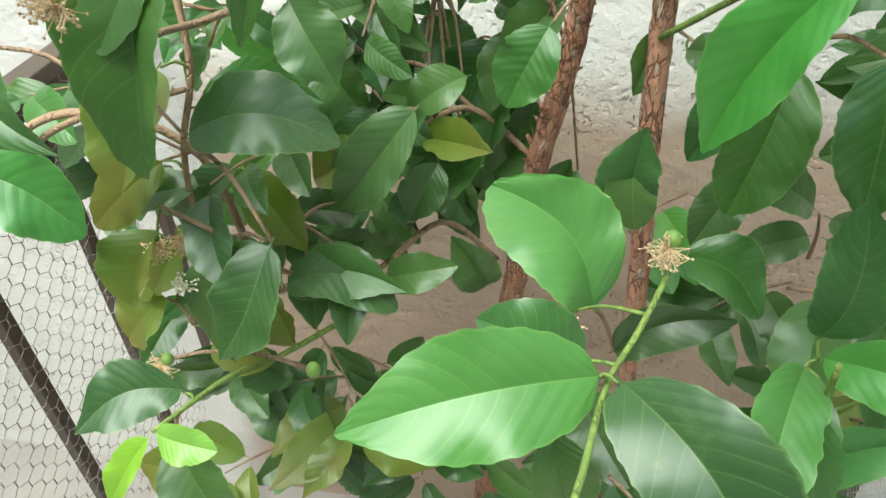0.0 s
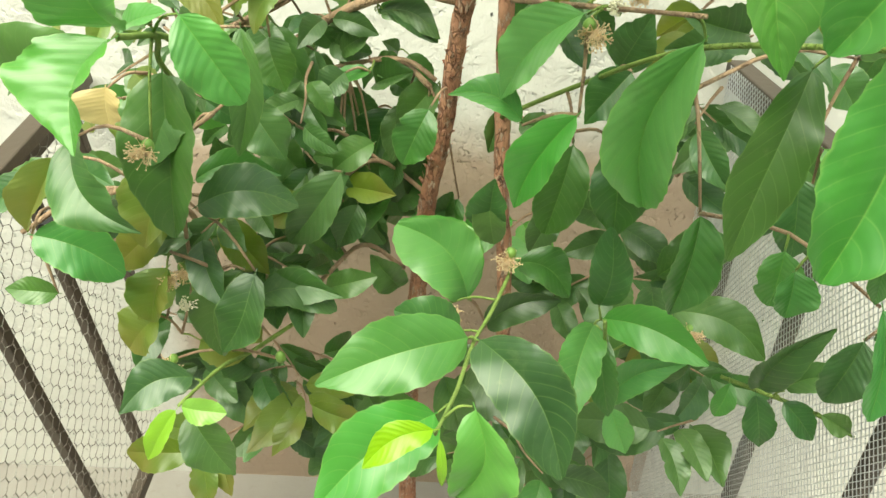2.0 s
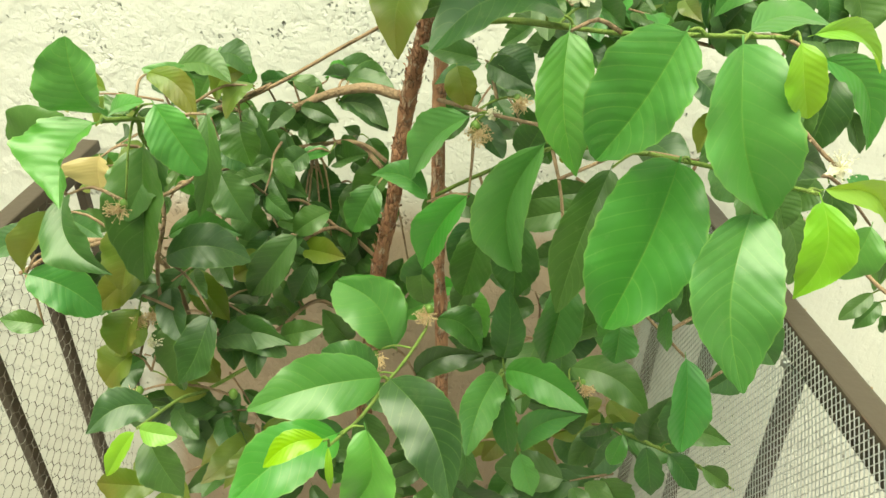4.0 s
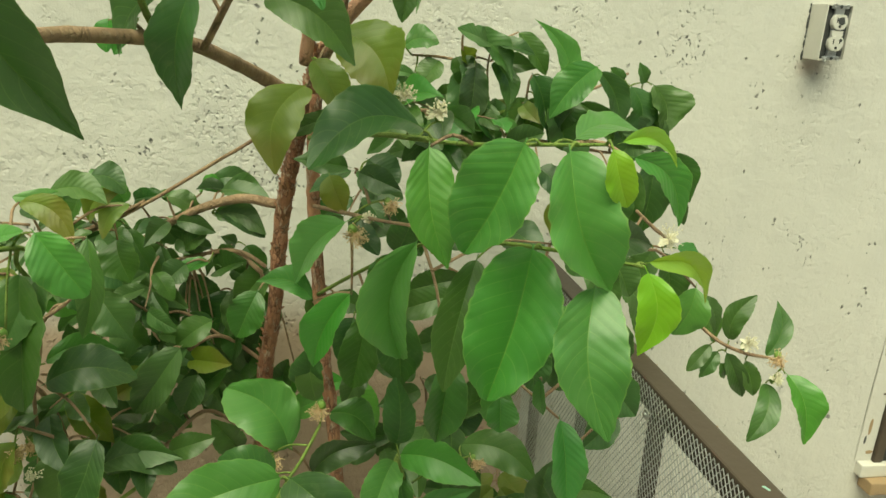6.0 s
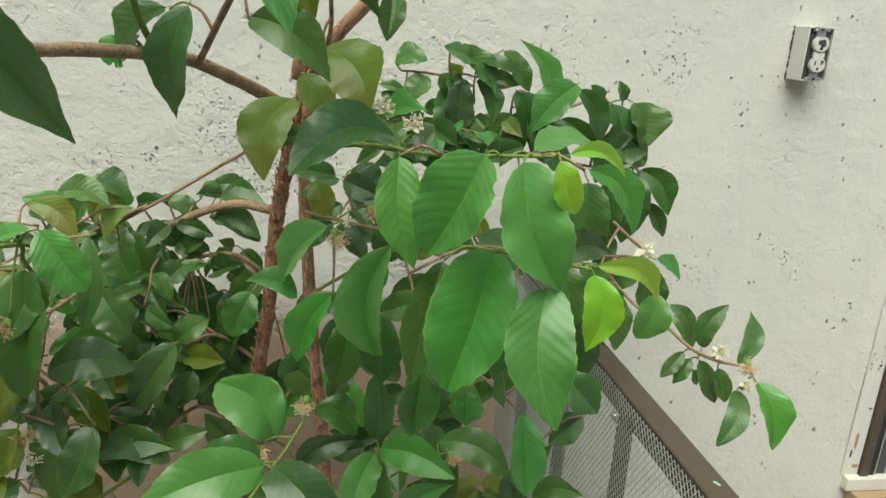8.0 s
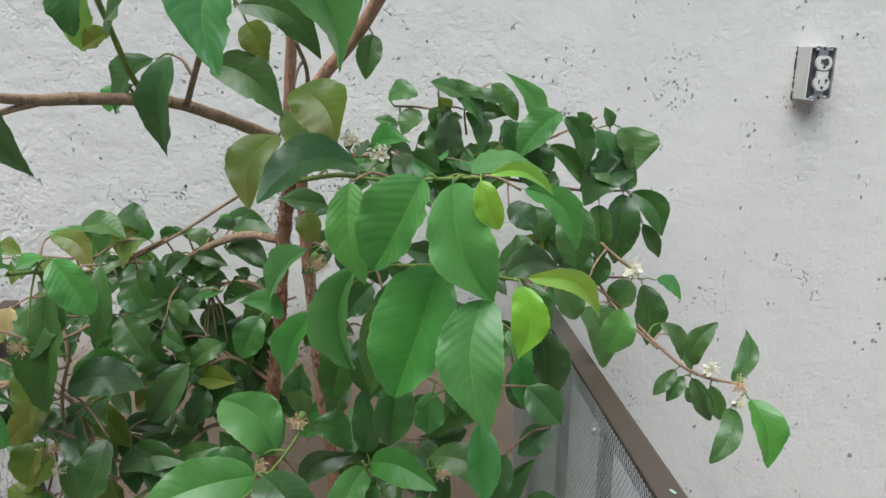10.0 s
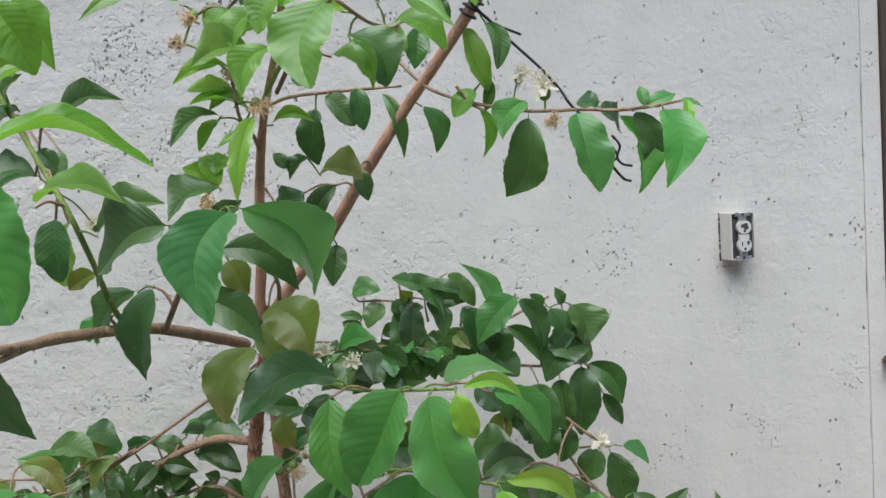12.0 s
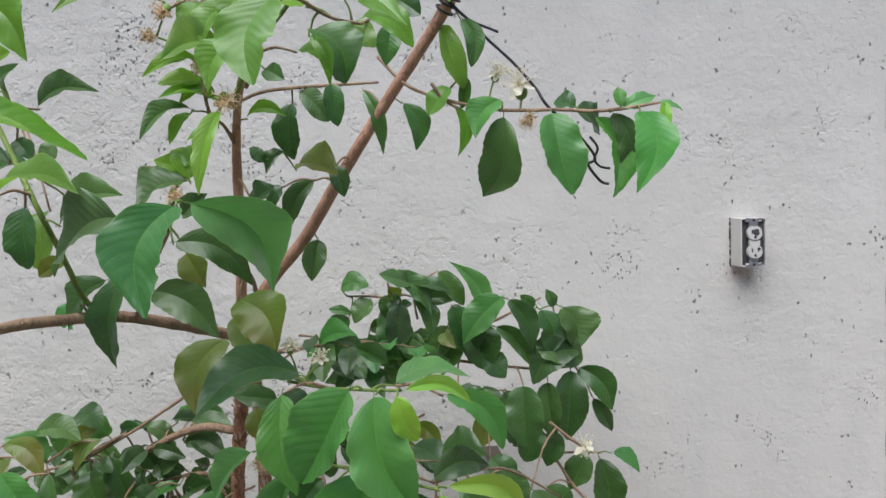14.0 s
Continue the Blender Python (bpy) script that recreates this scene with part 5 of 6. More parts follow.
leaf(None, (0.230, 0.100, 1.516), (0.206, 0.100, 1.494), 0.024, 8, 0.08, 15, LEAF, 0)

# leaves of the upright left stem
leaf(None, (0.207, 0.060, 1.522), (0.125, 0.090, 1.471), 0.072, 13, 0.08, 16, LEAF, 0.17, 0.7)
leaf(None, (0.115, 0.130, 1.514), (0.190, 0.100, 1.545), 0.041, -5, 0.06, 17, LEAF, -0.17)
leaf(None, (0.072, 0.100, 1.547), (0.165, 0.070, 1.545), 0.034, -12, 0.12, 18, LEAF_SUNLIT, -0.17, 0.9)
leaf(None, (0.055, 0.220, 1.644), (0.119, 0.235, 1.667), 0.035, 2, 0.13, 20, LEAF, -0.17, 0.9)
leaf(None, (0.018, 0.220, 1.658), (-0.017, 0.200, 1.617), 0.068, 11, 0.12, 20, LEAF, 0)
leaf(None, (0.038, 0.200, 1.584), (-0.006, 0.180, 1.582), 0.050, 10, 0.09, 14, LEAF, 0.17)
leaf(None, (0.063, 0.170, 1.540), (0.067, 0.160, 1.472), 0.036, -5, 0.1, 14, LEAF, 0)
leaf(None, (0.025, 0.230, 1.615), (0.049, 0.220, 1.589), 0.024, -6, 0.1, 19, LEAF, 0)
leaf(None, (0.088, 0.200, 1.477), (0.061, 0.190, 1.462), 0.024, -13, 0.08, 16, LEAF_OLD, 0)
leaf(None, (0.019, 0.180, 1.753), (0.079, 0.160, 1.686), 0.047, 15, 0.11, 12, LEAF_SUNLIT, -0.17)
leaf(None, (0.009, 0.200, 1.735), (-0.024, 0.190, 1.710), 0.052, -13, 0.09, 12, LEAF_SUNLIT, 0.17)
leaf(None, (-0.037, 0.200, 1.767), (0.015, 0.200, 1.776), 0.031, -3, 0.08, 19, LEAF_LIME, 0)
leaf(None, (0.046, 0.200, 1.767), (0.060, 0.200, 1.779), 0.026, -10, 0.07, 23, LEAF, 0)

# leaves of the upper stem
leaf(None, (0.360, 0.030, 1.708), (0.342, 0.000, 1.627), 0.055, 0, 0.06, 14, LEAF_SUNLIT, 0.17)
leaf(None, (0.366, 0.050, 1.717), (0.471, 0.030, 1.681), 0.061, -18, 0.08, 14, LEAF_SUNLIT, -0.17, 0.9)
leaf(None, (0.373, 0.120, 1.701), (0.410, 0.100, 1.645), 0.049, -9, 0.12, 18, LEAF, -0.17)
leaf(None, (0.375, 0.100, 1.692), (0.395, 0.090, 1.639), 0.016, 20, 0.08, 12, LEAF_SUNLIT, -0.17)
leaf(None, (0.416, 0.170, 1.720), (0.476, 0.150, 1.689), 0.037, 5, 0.13, 22, LEAF_SUNLIT, -0.17)
leaf(None, (0.352, 0.160, 1.689), (0.400, 0.150, 1.659), 0.038, -11, 0.12, 18, LEAF_SUNLIT, -0.17)
leaf(None, (0.453, 0.220, 1.732), (0.445, 0.210, 1.681), 0.029, -14, 0.06, 18, LEAF, 0)
leaf(None, (0.327, 0.290, 1.659), (0.325, 0.290, 1.586), 0.038, 9, 0.09, 23, LEAF, 0.04)
leaf(None, (0.459, 0.330, 1.660), (0.477, 0.330, 1.596), 0.031, -16, 0.08, 11, LEAF, -0.17)
leaf(None, (0.409, 0.330, 1.678), (0.433, 0.330, 1.591), 0.020, 11, 0.1, 13, LEAF, -0.11)
leaf(None, (0.295, 0.190, 1.708), (0.258, 0.170, 1.651), 0.037, -3, 0.11, 14, LEAF_SUNLIT, 0.17)
leaf(None, (0.311, 0.200, 1.764), (0.278, 0.180, 1.720), 0.040, -6, 0.11, 15, LEAF_SUNLIT, 0.17)
leaf(None, (0.272, 0.200, 1.702), (0.207, 0.180, 1.688), 0.042, 0, 0.09, 21, LEAF_SUNLIT, 0.17)
leaf(None, (0.245, 0.210, 1.691), (0.187, 0.180, 1.670), 0.021, -11, 0.12, 16, LEAF_SUNLIT, 0.1)
leaf(None, (0.264, 0.210, 1.641), (0.200, 0.190, 1.650), 0.028, 2, 0.05, 24, LEAF_SUNLIT, 0.15)
leaf(None, (0.231, 0.220, 1.640), (0.177, 0.190, 1.607), 0.026, -5, 0.1, 21, LEAF, 0.17)
leaf(None, (0.223, 0.230, 1.639), (0.202, 0.210, 1.602), 0.018, 2, 0.12, 19, LEAF_SUNLIT, 0)
leaf(None, (0.261, 0.210, 1.618), (0.224, 0.200, 1.605), 0.017, 6, 0.09, 18, LEAF_SUNLIT, 0)
leaf(None, (0.269, 0.180, 1.635), (0.251, 0.140, 1.543), 0.023, 0, 0.08, 19, LEAF_SUNLIT, 0.03, 0.8)
leaf(None, (0.275, 0.260, 1.633), (0.327, 0.240, 1.633), 0.018, 5, 0.11, 19, LEAF_SUNLIT, -0.17)
leaf(None, (0.220, 0.240, 1.566), (0.181, 0.220, 1.586), 0.033, -1, 0.09, 10, LEAF_SUNLIT, 0)
leaf(None, (0.224, 0.220, 1.559), (0.168, 0.190, 1.529), 0.046, 11, 0.1, 19, LEAF, 0.17)
leaf(None, (0.201, 0.240, 1.601), (0.219, 0.220, 1.565), 0.025, -3, 0.11, 15, LEAF_SUNLIT, 0)
leaf(None, (0.201, 0.200, 1.758), (0.102, 0.170, 1.738), 0.028, -15, 0.12, 11, LEAF_SUNLIT, 0.17, 0.9)
leaf(None, (0.314, 0.300, 1.599), (0.288, 0.300, 1.570), 0.033, 12, 0.06, 23, LEAF, 0)
leaf(None, (0.323, 0.300, 1.573), (0.378, 0.280, 1.567), 0.054, -12, 0.08, 23, LEAF_OLD, -0.17)
leaf(None, (0.372, 0.320, 1.582), (0.383, 0.310, 1.539), 0.026, -7, 0.1, 15, LEAF, 0)
leaf(None, (0.345, 0.340, 1.565), (0.306, 0.330, 1.502), 0.029, -11, 0.1, 17, LEAF, 0.08)
leaf(None, (0.303, 0.340, 1.557), (0.282, 0.340, 1.532), 0.027, 7, 0.11, 10, LEAF, 0)
leaf(None, (0.339, 0.270, 1.668), (0.374, 0.260, 1.628), 0.030, -2, 0.09, 16, LEAF, 0)
leaf(None, (0.377, 0.270, 1.676), (0.384, 0.260, 1.622), 0.026, -7, 0.07, 22, LEAF, 0)
leaf(None, (0.244, 0.220, 1.759), (0.222, 0.210, 1.731), 0.031, 1, 0.1, 12, LEAF_SUNLIT, 0)
leaf(None, (0.252, 0.220, 1.728), (0.280, 0.210, 1.738), 0.026, 13, 0.06, 22, LEAF_SUNLIT, 0)
leaf(None, (0.268, 0.240, 1.779), (0.218, 0.220, 1.780), 0.037, 4, 0.07, 22, LEAF, 0)
leaf(None, (0.284, 0.210, 1.750), (0.248, 0.190, 1.707), 0.034, -3, 0.11, 20, LEAF_SUNLIT, 0.17)
leaf(None, (0.244, 0.220, 1.669), (0.197, 0.200, 1.667), 0.025, -2, 0.1, 19, LEAF_SUNLIT, 0)
leaf(None, (0.256, 0.220, 1.659), (0.218, 0.200, 1.645), 0.022, -5, 0.1, 19, LEAF_SUNLIT, 0.17)
leaf(None, (0.311, 0.100, 1.721), (0.339, 0.100, 1.744), 0.030, 6, 0.08, 17, LEAF_SUNLIT, 0)
leaf(None, (0.337, 0.150, 1.765), (0.313, 0.150, 1.776), 0.031, -2, 0.07, 23, LEAF, 0)
leaf(None, (0.283, 0.220, 1.784), (0.258, 0.210, 1.759), 0.027, -11, 0.12, 10, LEAF, 0)
leaf(None, (0.308, 0.220, 1.683), (0.334, 0.200, 1.667), 0.023, 16, 0.07, 13, LEAF, 0)
leaf(None, (0.398, 0.200, 1.718), (0.435, 0.180, 1.696), 0.036, -10, 0.09, 18, LEAF_SUNLIT, 0)
leaf(None, (0.372, 0.140, 1.727), (0.338, 0.120, 1.727), 0.053, 10, 0.12, 13, LEAF_SUNLIT, 0)
leaf(None, (0.409, 0.160, 1.739), (0.372, 0.140, 1.757), 0.046, -1, 0.11, 21, LEAF, 0)
leaf(None, (0.456, 0.200, 1.751), (0.485, 0.180, 1.728), 0.029, 13, 0.1, 17, LEAF, 0)
leaf(None, (0.288, 0.300, 1.583), (0.270, 0.300, 1.604), 0.019, 2, 0.09, 13, LEAF, 0)
leaf(None, (0.214, 0.200, 1.520), (0.249, 0.180, 1.545), 0.028, 14, 0.05, 23, LEAF, 0)
leaf(None, (0.227, 0.240, 1.599), (0.214, 0.220, 1.578), 0.027, 5, 0.06, 15, LEAF_SUNLIT, 0)
leaf(None, (0.275, 0.280, 1.526), (0.305, 0.260, 1.554), 0.043, -12, 0.13, 21, LEAF, 0)
leaf(None, (-0.044, 0.200, 1.705), (-0.004, 0.190, 1.685), 0.034, 1, 0.09, 15, LEAF_SUNLIT, 0)
leaf(None, (-0.030, 0.220, 1.672), (-0.051, 0.200, 1.643), 0.085, 11, 0.06, 20, LEAF_SUNLIT, 0)
leaf(None, (-0.043, 0.200, 1.741), (-0.019, 0.200, 1.766), 0.071, -9, 0.09, 22, LEAF_SUNLIT, 0)
leaf(None, (0.001, 0.220, 1.691), (0.031, 0.220, 1.710), 0.041, 5, 0.1, 21, LEAF_SUNLIT, 0)

# leaves by the tie
leaf(None, (0.474, 0.240, 1.808), (0.518, 0.200, 1.748), 0.029, 7, 0.07, 18, LEAF_SUNLIT, -0.17)
leaf(None, (0.511, 0.260, 1.741), (0.535, 0.250, 1.660), 0.028, -10, 0.05, 24, LEAF_SUNLIT, 0.05)
leaf(None, (0.531, 0.230, 1.738), (0.541, 0.220, 1.679), 0.024, 6, 0.07, 22, LEAF, -0.17)
leaf(None, (0.522, 0.260, 1.646), (0.525, 0.260, 1.581), 0.017, -14, 0.08, 16, LEAF_SUNLIT, -0.17)
leaf(None, (0.520, 0.260, 1.664), (0.491, 0.250, 1.630), 0.029, -1, 0.13, 16, LEAF_SUNLIT, 0)
leaf(None, (0.540, 0.260, 1.676), (0.531, 0.260, 1.638), 0.016, -12, 0.05, 23, LEAF, 0)

# leaves of the tied branch
leaf(None, (0.579, 0.240, 1.630), (0.555, 0.290, 1.532), 0.054, 0, 0.13, 12, LEAF, -0.17, 0.8)
leaf(None, (0.578, 0.240, 1.646), (0.544, 0.230, 1.599), 0.038, -5, 0.05, 20, LEAF_BRIGHT, 0.17)
leaf(None, (0.630, 0.220, 1.628), (0.648, 0.200, 1.530), 0.058, -6, 0.09, 22, LEAF_BRIGHT, 0.04, 0.5)
leaf(None, (0.663, 0.230, 1.631), (0.638, 0.240, 1.639), 0.028, 6, 0.11, 19, LEAF, 0)
leaf(None, (0.658, 0.230, 1.630), (0.695, 0.250, 1.603), 0.047, -11, 0.1, 16, LEAF, 0)
leaf(None, (0.677, 0.215, 1.623), (0.696, 0.200, 1.526), 0.046, -30, 0.05, 26, LEAF_BRIGHT, -0.17)
leaf(None, (0.697, 0.215, 1.626), (0.715, 0.220, 1.543), 0.034, 11, 0.07, 16, LEAF, -0.17)
leaf(None, (0.724, 0.190, 1.622), (0.703, 0.140, 1.531), 0.046, 6, 0.07, 14, LEAF_BRIGHT, -0.17)
leaf(None, (0.705, 0.200, 1.624), (0.749, 0.210, 1.640), 0.020, 5, 0.07, 11, LEAF_BRIGHT, 0)
leaf(None, (0.706, 0.200, 1.624), (0.705, 0.210, 1.651), 0.015, -6, 0.11, 14, LEAF_BRIGHT, 0)
leaf(None, (0.751, 0.190, 1.631), (0.749, 0.180, 1.594), 0.014, 3, 0.11, 23, LEAF_LIME, 0)
leaf(None, (0.743, 0.190, 1.630), (0.773, 0.190, 1.619), 0.012, -7, 0.06, 15, LEAF_BRIGHT, 0)

# leaves of the back branch
leaf(None, (0.657, 0.560, 1.287), (0.737, 0.550, 1.264), 0.065, -8, 0.11, 18, LEAF, 0)
leaf(None, (0.716, 0.550, 1.252), (0.704, 0.530, 1.138), 0.061, -7, 0.11, 15, LEAF, 0.01)
leaf(None, (0.729, 0.570, 1.249), (0.784, 0.550, 1.178), 0.045, 15, 0.06, 11, LEAF, -0.17)
leaf(None, (0.755, 0.570, 1.198), (0.786, 0.560, 1.139), 0.027, 8, 0.08, 17, LEAF, 0)
leaf(None, (0.630, 0.500, 1.244), (0.630, 0.480, 1.147), 0.062, 4, 0.06, 21, LEAF, 0)
leaf(None, (0.676, 0.540, 1.237), (0.680, 0.520, 1.146), 0.046, 15, 0.08, 23, LEAF, 0)
leaf(None, (0.363, 0.570, 1.352), (0.324, 0.570, 1.361), 0.017, -1, 0.1, 14, LEAF, 0)
leaf(None, (0.351, 0.580, 1.331), (0.327, 0.570, 1.349), 0.023, -9, 0.12, 17, LEAF, 0)
leaf(None, (0.324, 0.420, 1.330), (0.383, 0.420, 1.342), 0.042, 0, 0.06, 22, LEAF_BRIGHT, -0.17)
leaf(None, (0.428, 0.560, 1.378), (0.447, 0.540, 1.274), 0.060, 12, 0.07, 12, LEAF, 0.03)
leaf(None, (0.388, 0.570, 1.326), (0.429, 0.560, 1.333), 0.027, 7, 0.06, 14, LEAF, 0)
leaf(None, (0.519, 0.560, 1.331), (0.491, 0.540, 1.278), 0.042, -13, 0.05, 21, LEAF, 0)
leaf(None, (0.524, 0.560, 1.363), (0.553, 0.540, 1.268), 0.057, -14, 0.11, 23, LEAF, 0)
leaf(None, (0.581, 0.550, 1.328), (0.563, 0.540, 1.281), 0.035, -4, 0.12, 13, LEAF, 0)
leaf(None, (0.466, 0.450, 1.278), (0.513, 0.430, 1.300), 0.033, 9, 0.09, 19, LEAF, 0)
leaf(None, (0.463, 0.550, 1.292), (0.447, 0.530, 1.254), 0.039, 1, 0.09, 24, LEAF, 0)
leaf(None, (0.407, 0.570, 1.286), (0.388, 0.560, 1.319), 0.034, -13, 0.1, 11, LEAF, 0)
leaf(None, (0.337, 0.500, 1.309), (0.370, 0.500, 1.286), 0.033, 7, 0.11, 19, LEAF, 0)
leaf(None, (0.574, 0.550, 1.281), (0.607, 0.530, 1.245), 0.045, -7, 0.07, 15, LEAF, 0)
leaf(None, (0.607, 0.550, 1.223), (0.627, 0.530, 1.159), 0.048, -4, 0.12, 14, LEAF, 0)
leaf(None, (0.571, 0.550, 1.230), (0.590, 0.530, 1.175), 0.044, -11, 0.11, 13, LEAF, 0)
leaf(None, (0.661, 0.550, 1.161), (0.634, 0.530, 1.106), 0.048, -3, 0.13, 15, LEAF, 0)
leaf(None, (0.607, 0.560, 1.205), (0.609, 0.540, 1.147), 0.052, 13, 0.06, 13, LEAF, 0)
leaf(None, (0.581, 0.550, 1.186), (0.564, 0.530, 1.132), 0.042, 0, 0.08, 18, LEAF_OLD, 0)
leaf(None, (0.750, 0.580, 1.097), (0.711, 0.560, 1.043), 0.049, 3, 0.12, 19, LEAF, 0)
leaf(None, (0.767, 0.580, 1.092), (0.779, 0.560, 0.984), 0.059, -8, 0.05, 19, LEAF, -0.05)
leaf(None, (0.790, 0.590, 1.093), (0.841, 0.590, 1.056), 0.030, -14, 0.06, 11, LEAF_BRIGHT, -0.17)
leaf(None, (0.798, 0.520, 1.023), (0.833, 0.500, 0.967), 0.033, 9, 0.09, 15, LEAF, -0.17)
leaf(None, (0.526, 0.500, 1.242), (0.568, 0.480, 1.209), 0.044, -2, 0.05, 13, LEAF, 0)
leaf(None, (0.490, 0.300, 1.196), (0.548, 0.260, 1.215), 0.052, -10, 0.08, 22, LEAF, -0.17)
leaf(None, (0.635, 0.550, 1.126), (0.601, 0.530, 1.195), 0.044, -3, 0.11, 14, LEAF, 0)
leaf(None, (0.695, 0.560, 1.146), (0.671, 0.540, 1.093), 0.045, 6, 0.09, 15, LEAF, 0)
leaf(None, (0.572, 0.500, 1.129), (0.610, 0.480, 1.088), 0.049, -3, 0.1, 18, LEAF, 0)
leaf(None, (0.661, 0.500, 1.078), (0.698, 0.480, 1.037), 0.046, 2, 0.13, 23, LEAF, 0)
leaf(None, (0.420, 0.550, 1.417), (0.492, 0.530, 1.351), 0.041, -14, 0.03, 20, LEAF, -0.17, 0.9)
leaf(None, (0.464, 0.560, 1.380), (0.490, 0.540, 1.310), 0.032, -4, 0.03, 11, LEAF, -0.17, 0.9)
leaf(None, (0.503, 0.580, 1.419), (0.546, 0.560, 1.361), 0.034, -4, 0.03, 21, LEAF, -0.02, 0.5)
leaf(None, (0.577, 0.550, 1.329), (0.522, 0.550, 1.435), 0.036, 6, 0.03, 20, LEAF_BRIGHT, 0.17, 1)
leaf(None, (0.608, 0.520, 1.379), (0.538, 0.500, 1.309), 0.055, 2, 0.04, 18, LEAF_BRIGHT, 0.05, 0.8)
leaf(None, (0.560, 0.560, 1.333), (0.577, 0.540, 1.257), 0.061, -13, 0.1, 21, LEAF, 0.01, 0.4)
leaf(None, (0.533, 0.560, 1.333), (0.505, 0.540, 1.250), 0.042, -6, 0.05, 21, LEAF, -0.05, 0.8)
leaf(None, (0.546, 0.570, 1.356), (0.547, 0.550, 1.288), 0.044, -10, 0.05, 21, LEAF, 0)
leaf(None, (0.615, 0.550, 1.372), (0.651, 0.530, 1.284), 0.039, -12, 0.03, 17, LEAF, -0.12, 0.9)
leaf(None, (0.593, 0.560, 1.325), (0.659, 0.540, 1.245), 0.034, 7, 0.03, 18, LEAF, -0.13, 0.8)
leaf(None, (0.668, 0.560, 1.352), (0.683, 0.540, 1.277), 0.051, -15, 0.04, 14, LEAF, -0.17, 0.6)
leaf(None, (0.695, 0.570, 1.349), (0.681, 0.560, 1.382), 0.021, 7, 0.07, 15, LEAF, 0)
leaf(None, (0.706, 0.570, 1.353), (0.728, 0.550, 1.280), 0.069, -16, 0.04, 16, LEAF, -0.17, 0.7)
leaf(None, (0.696, 0.580, 1.339), (0.731, 0.570, 1.288), 0.029, -8, 0.05, 23, LEAF, -0.16)
leaf(None, (0.732, 0.550, 1.282), (0.650, 0.530, 1.233), 0.064, 2, 0.11, 23, LEAF, 0.17, 0.5)
leaf(None, (0.442, 0.550, 1.373), (0.434, 0.530, 1.291), 0.043, -7, 0.06, 19, LEAF, 0, 0.5)
leaf(None, (0.459, 0.560, 1.324), (0.471, 0.540, 1.249), 0.037, 0, 0.12, 14, LEAF, 0, 0.6)
leaf(None, (0.658, 0.570, 1.343), (0.638, 0.560, 1.373), 0.024, 12, 0.08, 21, LEAF, 0)
leaf(None, (0.437, 0.570, 1.371), (0.423, 0.560, 1.396), 0.027, 10, 0.08, 24, LEAF_OLD, 0)
leaf(None, (0.343, 0.570, 1.391), (0.392, 0.560, 1.399), 0.038, 1, 0.06, 12, LEAF, -0.17)
leaf(None, (0.396, 0.570, 1.376), (0.367, 0.550, 1.340), 0.039, 7, 0.1, 11, LEAF, 0)
leaf(None, (0.416, 0.570, 1.382), (0.432, 0.550, 1.342), 0.042, -12, 0.11, 19, LEAF, 0)
leaf(None, (0.335, 0.570, 1.352), (0.355, 0.560, 1.323), 0.032, 14, 0.08, 15, LEAF, 0)

# leaves of the right twig
leaf(None, (0.794, 0.400, 1.016), (0.825, 0.400, 1.087), 0.034, -3, 0.11, 20, LEAF, -0.16, 0.6)
leaf(None, (0.853, 0.400, 0.989), (0.891, 0.450, 1.059), 0.031, -12, 0.05, 15, LEAF, 0.14, 0.95)
leaf(None, (0.867, 0.370, 0.985), (0.885, 0.320, 0.899), 0.052, -8, 0.12, 20, LEAF_BRIGHT, -0.07)
leaf(None, (0.850, 0.380, 0.966), (0.805, 0.330, 0.902), 0.034, 15, 0.08, 11, LEAF, -0.12)
leaf(None, (0.791, 0.400, 1.006), (0.826, 0.390, 0.934), 0.030, 12, 0.08, 17, LEAF, 0)
leaf(None, (0.820, 0.395, 0.995), (0.836, 0.380, 0.941), 0.029, 9, 0.06, 22, LEAF, 0)
leaf(None, (0.776, 0.410, 1.012), (0.740, 0.400, 0.973), 0.022, 1, 0.06, 12, LEAF, 0)
leaf(None, (0.788, 0.410, 1.001), (0.760, 0.400, 0.962), 0.022, 1, 0.11, 14, LEAF, 0)
leaf(None, (0.750, 0.440, 1.074), (0.786, 0.420, 1.019), 0.028, -4, 0.1, 13, LEAF, -0.17)
leaf(None, (0.786, 0.400, 0.987), (0.799, 0.400, 0.959), 0.020, -8, 0.13, 11, LEAF, 0)

# leaves on the left
leaf(None, (-0.032, 0.250, 1.230), (0.012, 0.245, 1.161), 0.049, 0, 0.06, 18, LEAF_BRIGHT, -0.01)
leaf(None, (-0.004, 0.310, 1.206), (-0.011, 0.280, 1.098), 0.030, -12, 0.05, 17, LEAF, -0.07, 0.6)
leaf(None, (-0.060, 0.320, 1.157), (-0.087, 0.270, 1.093), 0.068, 9, 0.05, 11, LEAF, 0.02)
leaf(None, (-0.072, 0.310, 1.028), (0.026, 0.325, 1.028), 0.055, 0, 0.13, 12, LEAF, -0.14, 0.5)
leaf(None, (0.195, 0.330, 0.919), (0.118, 0.360, 0.991), 0.072, 1, 0.12, 23, LEAF_BRIGHT, 0.17)
leaf(None, (-0.014, 0.300, 0.970), (-0.054, 0.270, 0.884), 0.052, 7, 0.1, 10, LEAF, -0.11)
leaf(None, (-0.053, 0.380, 0.869), (0.044, 0.390, 0.854), 0.050, -14, 0.12, 10, LEAF, -0.17)
leaf(None, (-0.106, 0.360, 1.059), (-0.133, 0.320, 0.975), 0.064, -6, 0.09, 20, LEAF_OLD, 0)
